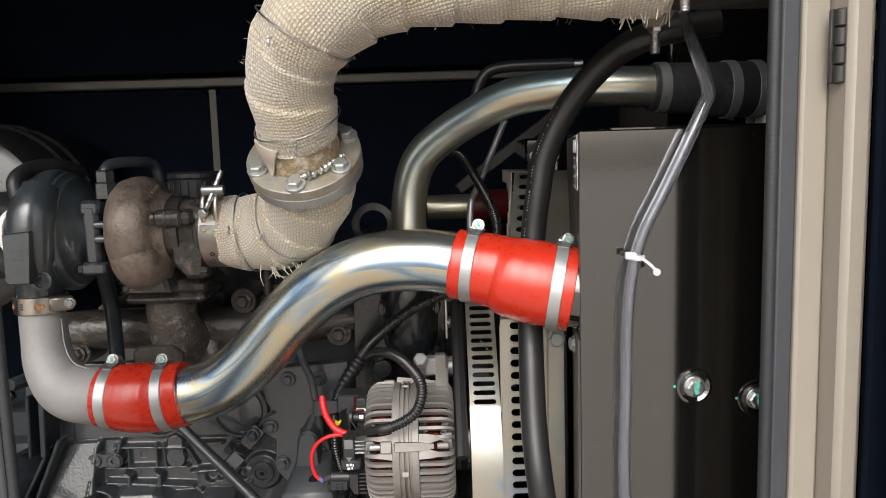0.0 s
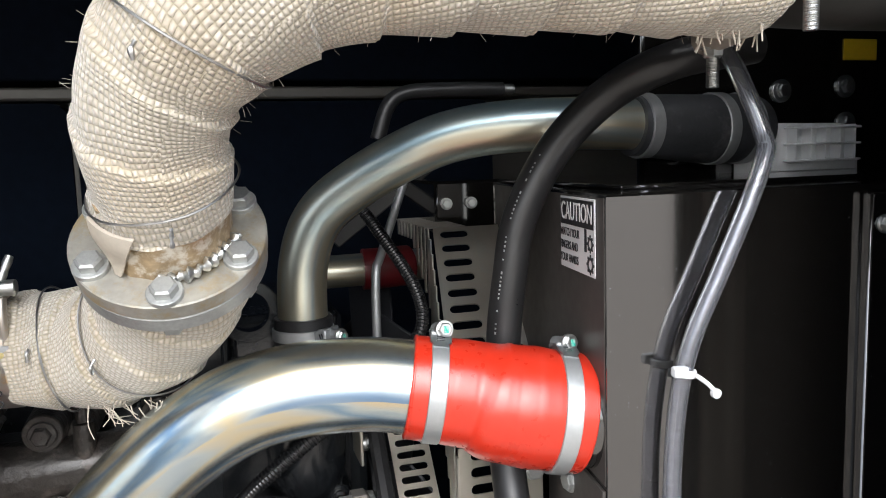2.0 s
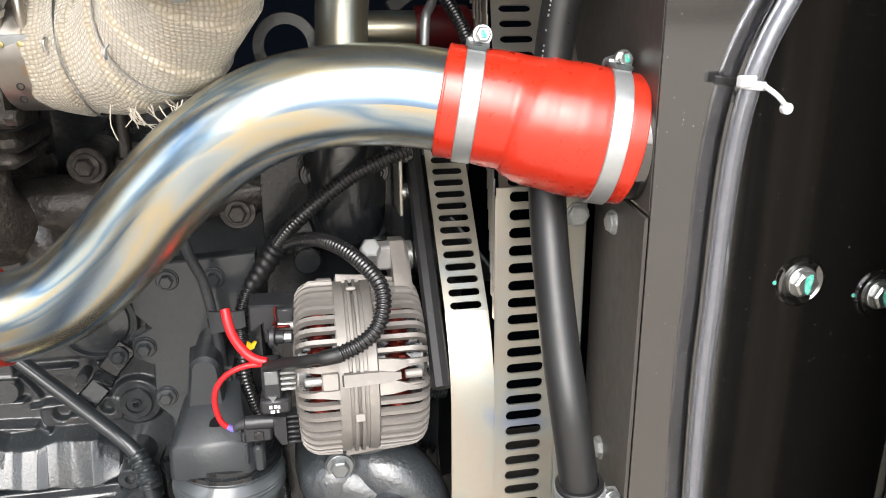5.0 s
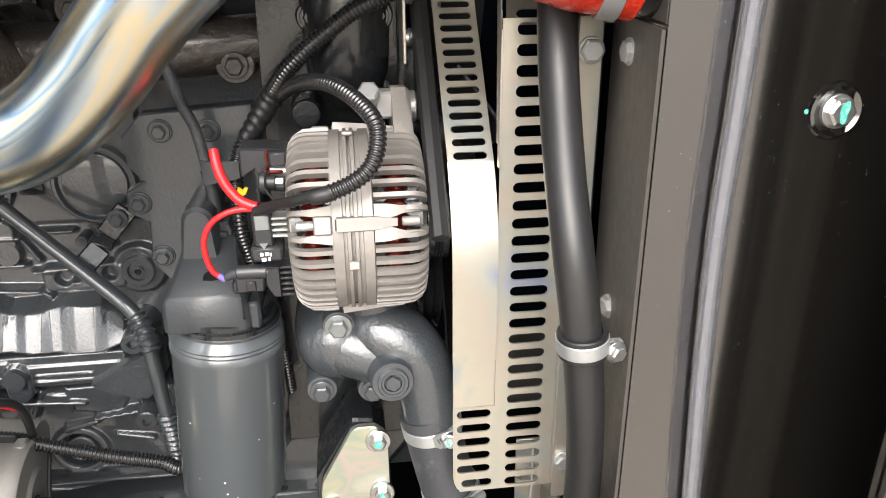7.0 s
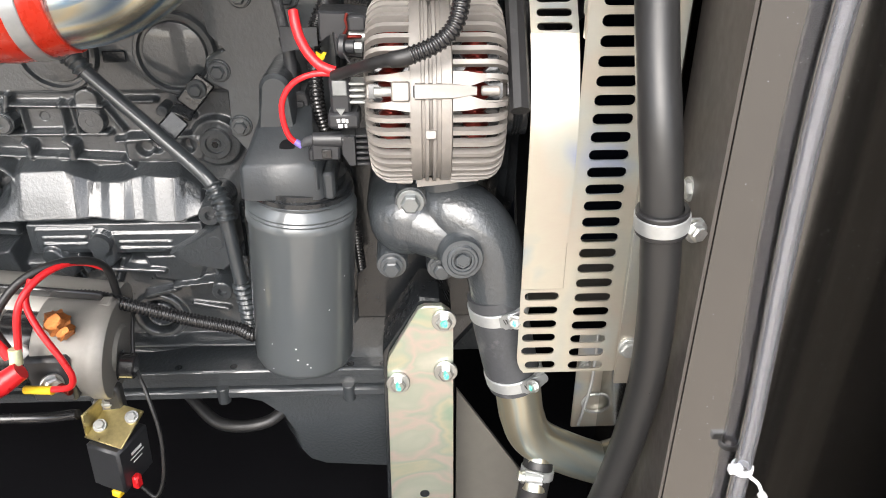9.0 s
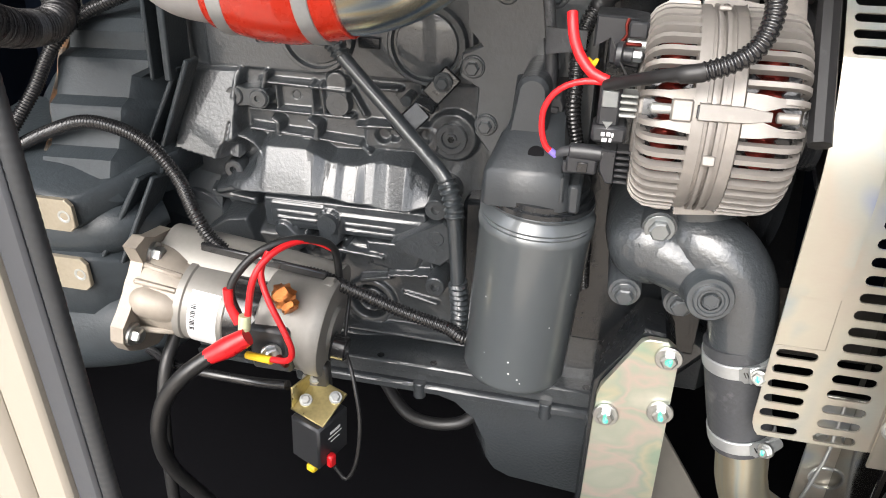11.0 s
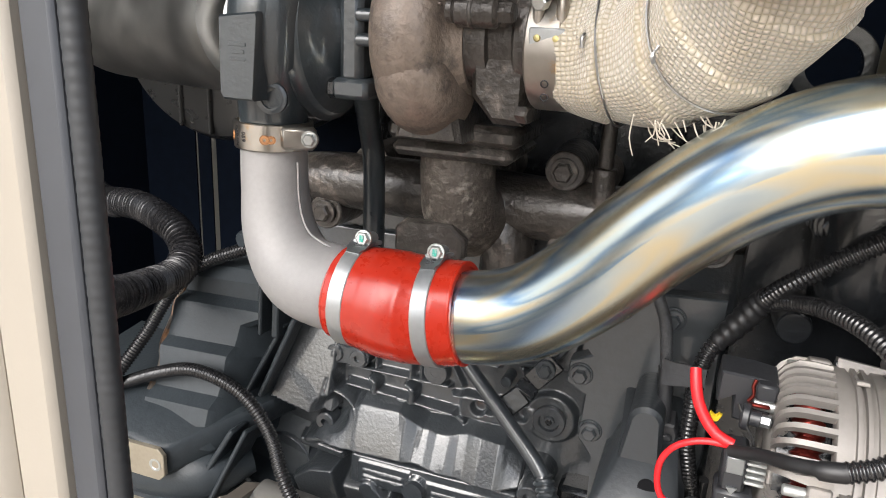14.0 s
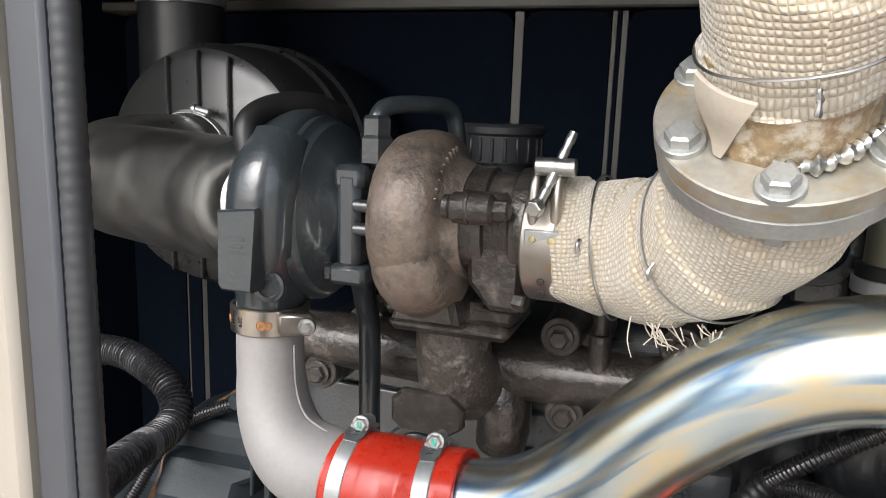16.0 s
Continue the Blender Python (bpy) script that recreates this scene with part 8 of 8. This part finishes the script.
lead("sump_hose", [(-0.42, 1.27, 0.36), (-0.36, 1.22, 0.338), (-0.29, 1.22, 0.34), (-0.25, 1.26, 0.36)], 0.009, M_HOSE, "black hose under the sump rail", "hose")

# details behind the coolant pipe
solid("cross_pipe", Geo().tube([(-0.02, 1.36, 1.19), (0.05, 1.36, 1.19), (0.14, 1.37, 1.19)], 0.022, 24, 0.02), M_PIPE2, "steel pipe behind the coolant pipe", "pipe")
# Red silicone again, with the shade behind the pipe put into its colour.
solid("shaded_red_hose", Geo().tube([(0.055, 1.36, 1.19), (0.08, 1.36, 1.19), (0.12, 1.37, 1.19)], 0.028, 24, 0.01), material("shaded_red_silicone", (0.09, 0.007, 0.009), 0.4), "red silicone hose, colour darkened for its shade", "hose")
solid("thin_steel_tube", Geo().tube([(0.115, 1.31, 1.335), (0.105, 1.30, 1.315), (0.062, 1.265, 1.222), (0.052, 1.255, 1.20), (0.049, 1.25, 1.13), (0.05, 1.25, 1.05)], 0.0055, 14, 0.006), M_CLAMP, "thin bright steel tube behind the coolant pipe", "tube")
loom("fan_conduit", [(0.02, 1.30, 1.285), (0.04, 1.29, 1.28), (0.06, 1.25, 1.245), (0.085, 1.2, 1.19), (0.085, 1.17, 1.15), (0.06, 1.16, 1.12)], 0.007, "corrugated conduit beside the fan guard")
rot = Matrix.Rotation(radians(-36), 3, "Y")
solid("stay_bar", Geo().box((0.16, 1.50, 1.302), (0.30, 0.012, 0.022), 0.002, rot), M_FRAME, "grey diagonal stay bar", "bar")
top_tube = solid("vent_tube", Geo().tube([(0.06, 1.25, 1.36), (0.075, 1.25, 1.40), (0.10, 1.25, 1.415), (0.16, 1.25, 1.418), (0.22, 1.25, 1.418)], 0.009, 14, 0.006), M_HOSE, "black vent tube above the coolant pipe", "tube")
part("tube_end", Geo().cyl((0.21, 1.25, 1.418), (0.235, 1.25, 1.418), 0.0065, seg=14), M_BOLT, top_tube)
shroud = solid("radiator_frame", Geo().box((0.20, 1.50, 1.27), (0.10, 0.35, 0.07), 0.004), M_BOX, "black radiator top frame behind the guard", "frame")
for x in (0.165, 0.20):
    bolt(shroud, (x, 1.322, 1.275), (-0.2, -1, 0), 0.0065, 0.009, 0.008, M_BOLTG)
upper_panel = slab("wall_upper_panel", (0.33, 1.112, 1.30), (0.95, 1.125, 1.62), M_BOX, "dark sheet-steel panel behind the cooler box", "wall panel")
for x, z in ((0.516, 1.401), (0.61, 1.406), (0.612, 1.362)):
    bolt(upper_panel, (x, 1.1105, z), (0, -1, 0), 0.009, 0.007, 0.0135, M_BOLT)
solid("yellow_sticker", Geo().box((0.631, 1.111, 1.4495), (0.050, 0.001, 0.025), 0.0002), M_YELLOW, "small yellow sticker on the dark upper panel", "sticker")

# ---------------------------------------------------------------- caution sign on the box
sn_dir = (Vector((0.215, 1.27, 0)) - Vector((0.163, 0.886, 0))).normalized()
sign_n = Vector((-sn_dir.y, sn_dir.x, 0))


def on_side(y, z, off=0.001):
    k = (y - 0.888) / sn_dir.y
    return Vector((box_edge(z), 0.888, 0)) + sn_dir * k + sign_n * (off + 0.001) + Vector((0, 0, z))


sign = thing("caution_sign", on_side(0.957, 1.235), "white caution sticker with black lettering and a gear pictogram", "sign")
srot = Matrix((-sn_dir, -sign_n * -1, Vector((0, 0, 1)))).transposed()
part("sheet", Geo().box(on_side(0.949, 1.267, 0.0008), (0.086, 0.001, 0.064), 0.0003, srot), M_PANEL, sign)
part("header_band", Geo().box(on_side(0.949, 1.2855, 0.0014), (0.082, 0.0008, 0.023), 0.0002, srot), M_INK, sign)


def words(text, y, z, size, mat, parent, stretch=1.0):
    cu = bpy.data.curves.new("lettering", "FONT")
    cu.body, cu.size, cu.extrude, cu.align_x, cu.align_y = text, size, 0.0002, "LEFT", "CENTER"
    ob = new("tmp", cu)
    bpy.context.view_layer.update()
    me = bpy.data.meshes.new_from_object(ob.evaluated_get(bpy.context.evaluated_depsgraph_get()))
    bpy.data.objects.remove(ob)
    me.materials.clear()
    me.materials.append(mat)
    m = Matrix.Translation(on_side(y, z, 0.002)) @ Matrix((-sn_dir, Vector((0, 0, 1)), sign_n)).transposed().to_4x4() @ Matrix.Diagonal((stretch, 1, 1, 1))
    return part("lettering", me, mat, parent, at=m)


words("CAUTION", 0.988, 1.2855, 0.0225, M_PANEL, sign, 0.77)
for k, line in enumerate(("WATCH YOUR", "FINGERS AND", "YOUR HANDS")):
    words(line, 0.990, 1.267 - k * 0.0115, 0.0105, M_INK, sign, 0.70)
for z, r in ((1.262, 0.0055), (1.245, 0.0065)):
    g = Geo().ring(on_side(0.916, z, 0.0015), sign_n, r * 0.62, r, 0.0006, 20)
    for k in range(8):
        a = 2 * math.pi * k / 8
        g.box(on_side(0.916 + math.cos(a) * r * 1.15, z + math.sin(a) * r * 1.15, 0.0015), (0.0022, 0.0006, 0.0022), 0.0001, srot)
    part("gear_mark", g, M_INK, sign)
part("pointer_mark", Geo().box(on_side(0.927, 1.264, 0.0015), (0.005, 0.0006, 0.019), 0.0002, srot), M_INK, sign)


# ---------------------------------------------------------------- stamped and printed marks
def flat_words(text, size, mat, parent, at, across, up):
    """Raised letters at a place, reading along across, their tops towards up."""
    cu = bpy.data.curves.new("lettering", "FONT")
    cu.body, cu.size, cu.extrude, cu.align_x, cu.align_y = text, size, 0.0002, "CENTER", "CENTER"
    ob = new("tmp", cu)
    bpy.context.view_layer.update()
    me = bpy.data.meshes.new_from_object(ob.evaluated_get(bpy.context.evaluated_depsgraph_get()))
    bpy.data.objects.remove(ob)
    me.materials.clear()
    me.materials.append(mat)
    a, u = Vector(across).normalized(), Vector(up).normalized()
    return part("lettering", me, mat, parent, at=Matrix.Translation(at) @ Matrix((a, u, a.cross(u))).transposed().to_4x4())


for text, q, size in (("059", -0.26, 0.0062), ("MADE IN", -0.52, 0.0045)):
    o = Vector((math.sin(q), -math.cos(q), 0))
    flat_words(text, size, M_INK, vb, Vector((-0.562, 1.077, 1.092)) + o * 0.0358, (0, 0, -1), (math.cos(q), math.sin(q), 0))
for q, r in ((-0.85, 0.0042), (0.34, 0.0045), (0.5, 0.004)):
    o = Vector((math.sin(q), -math.cos(q), 0))
    part("rust_spot", Geo().ring(Vector((-0.562, 1.077, 1.091)) + o * 0.0353, o, r * 0.3, r, 0.001, 20), M_STAIN, vb)
flat_words("2023-1", 0.011, M_PANEL, sb, (0.0605, 1.0208, 0.30), (0.0, 0.05, 1), (-1, 0, 0))
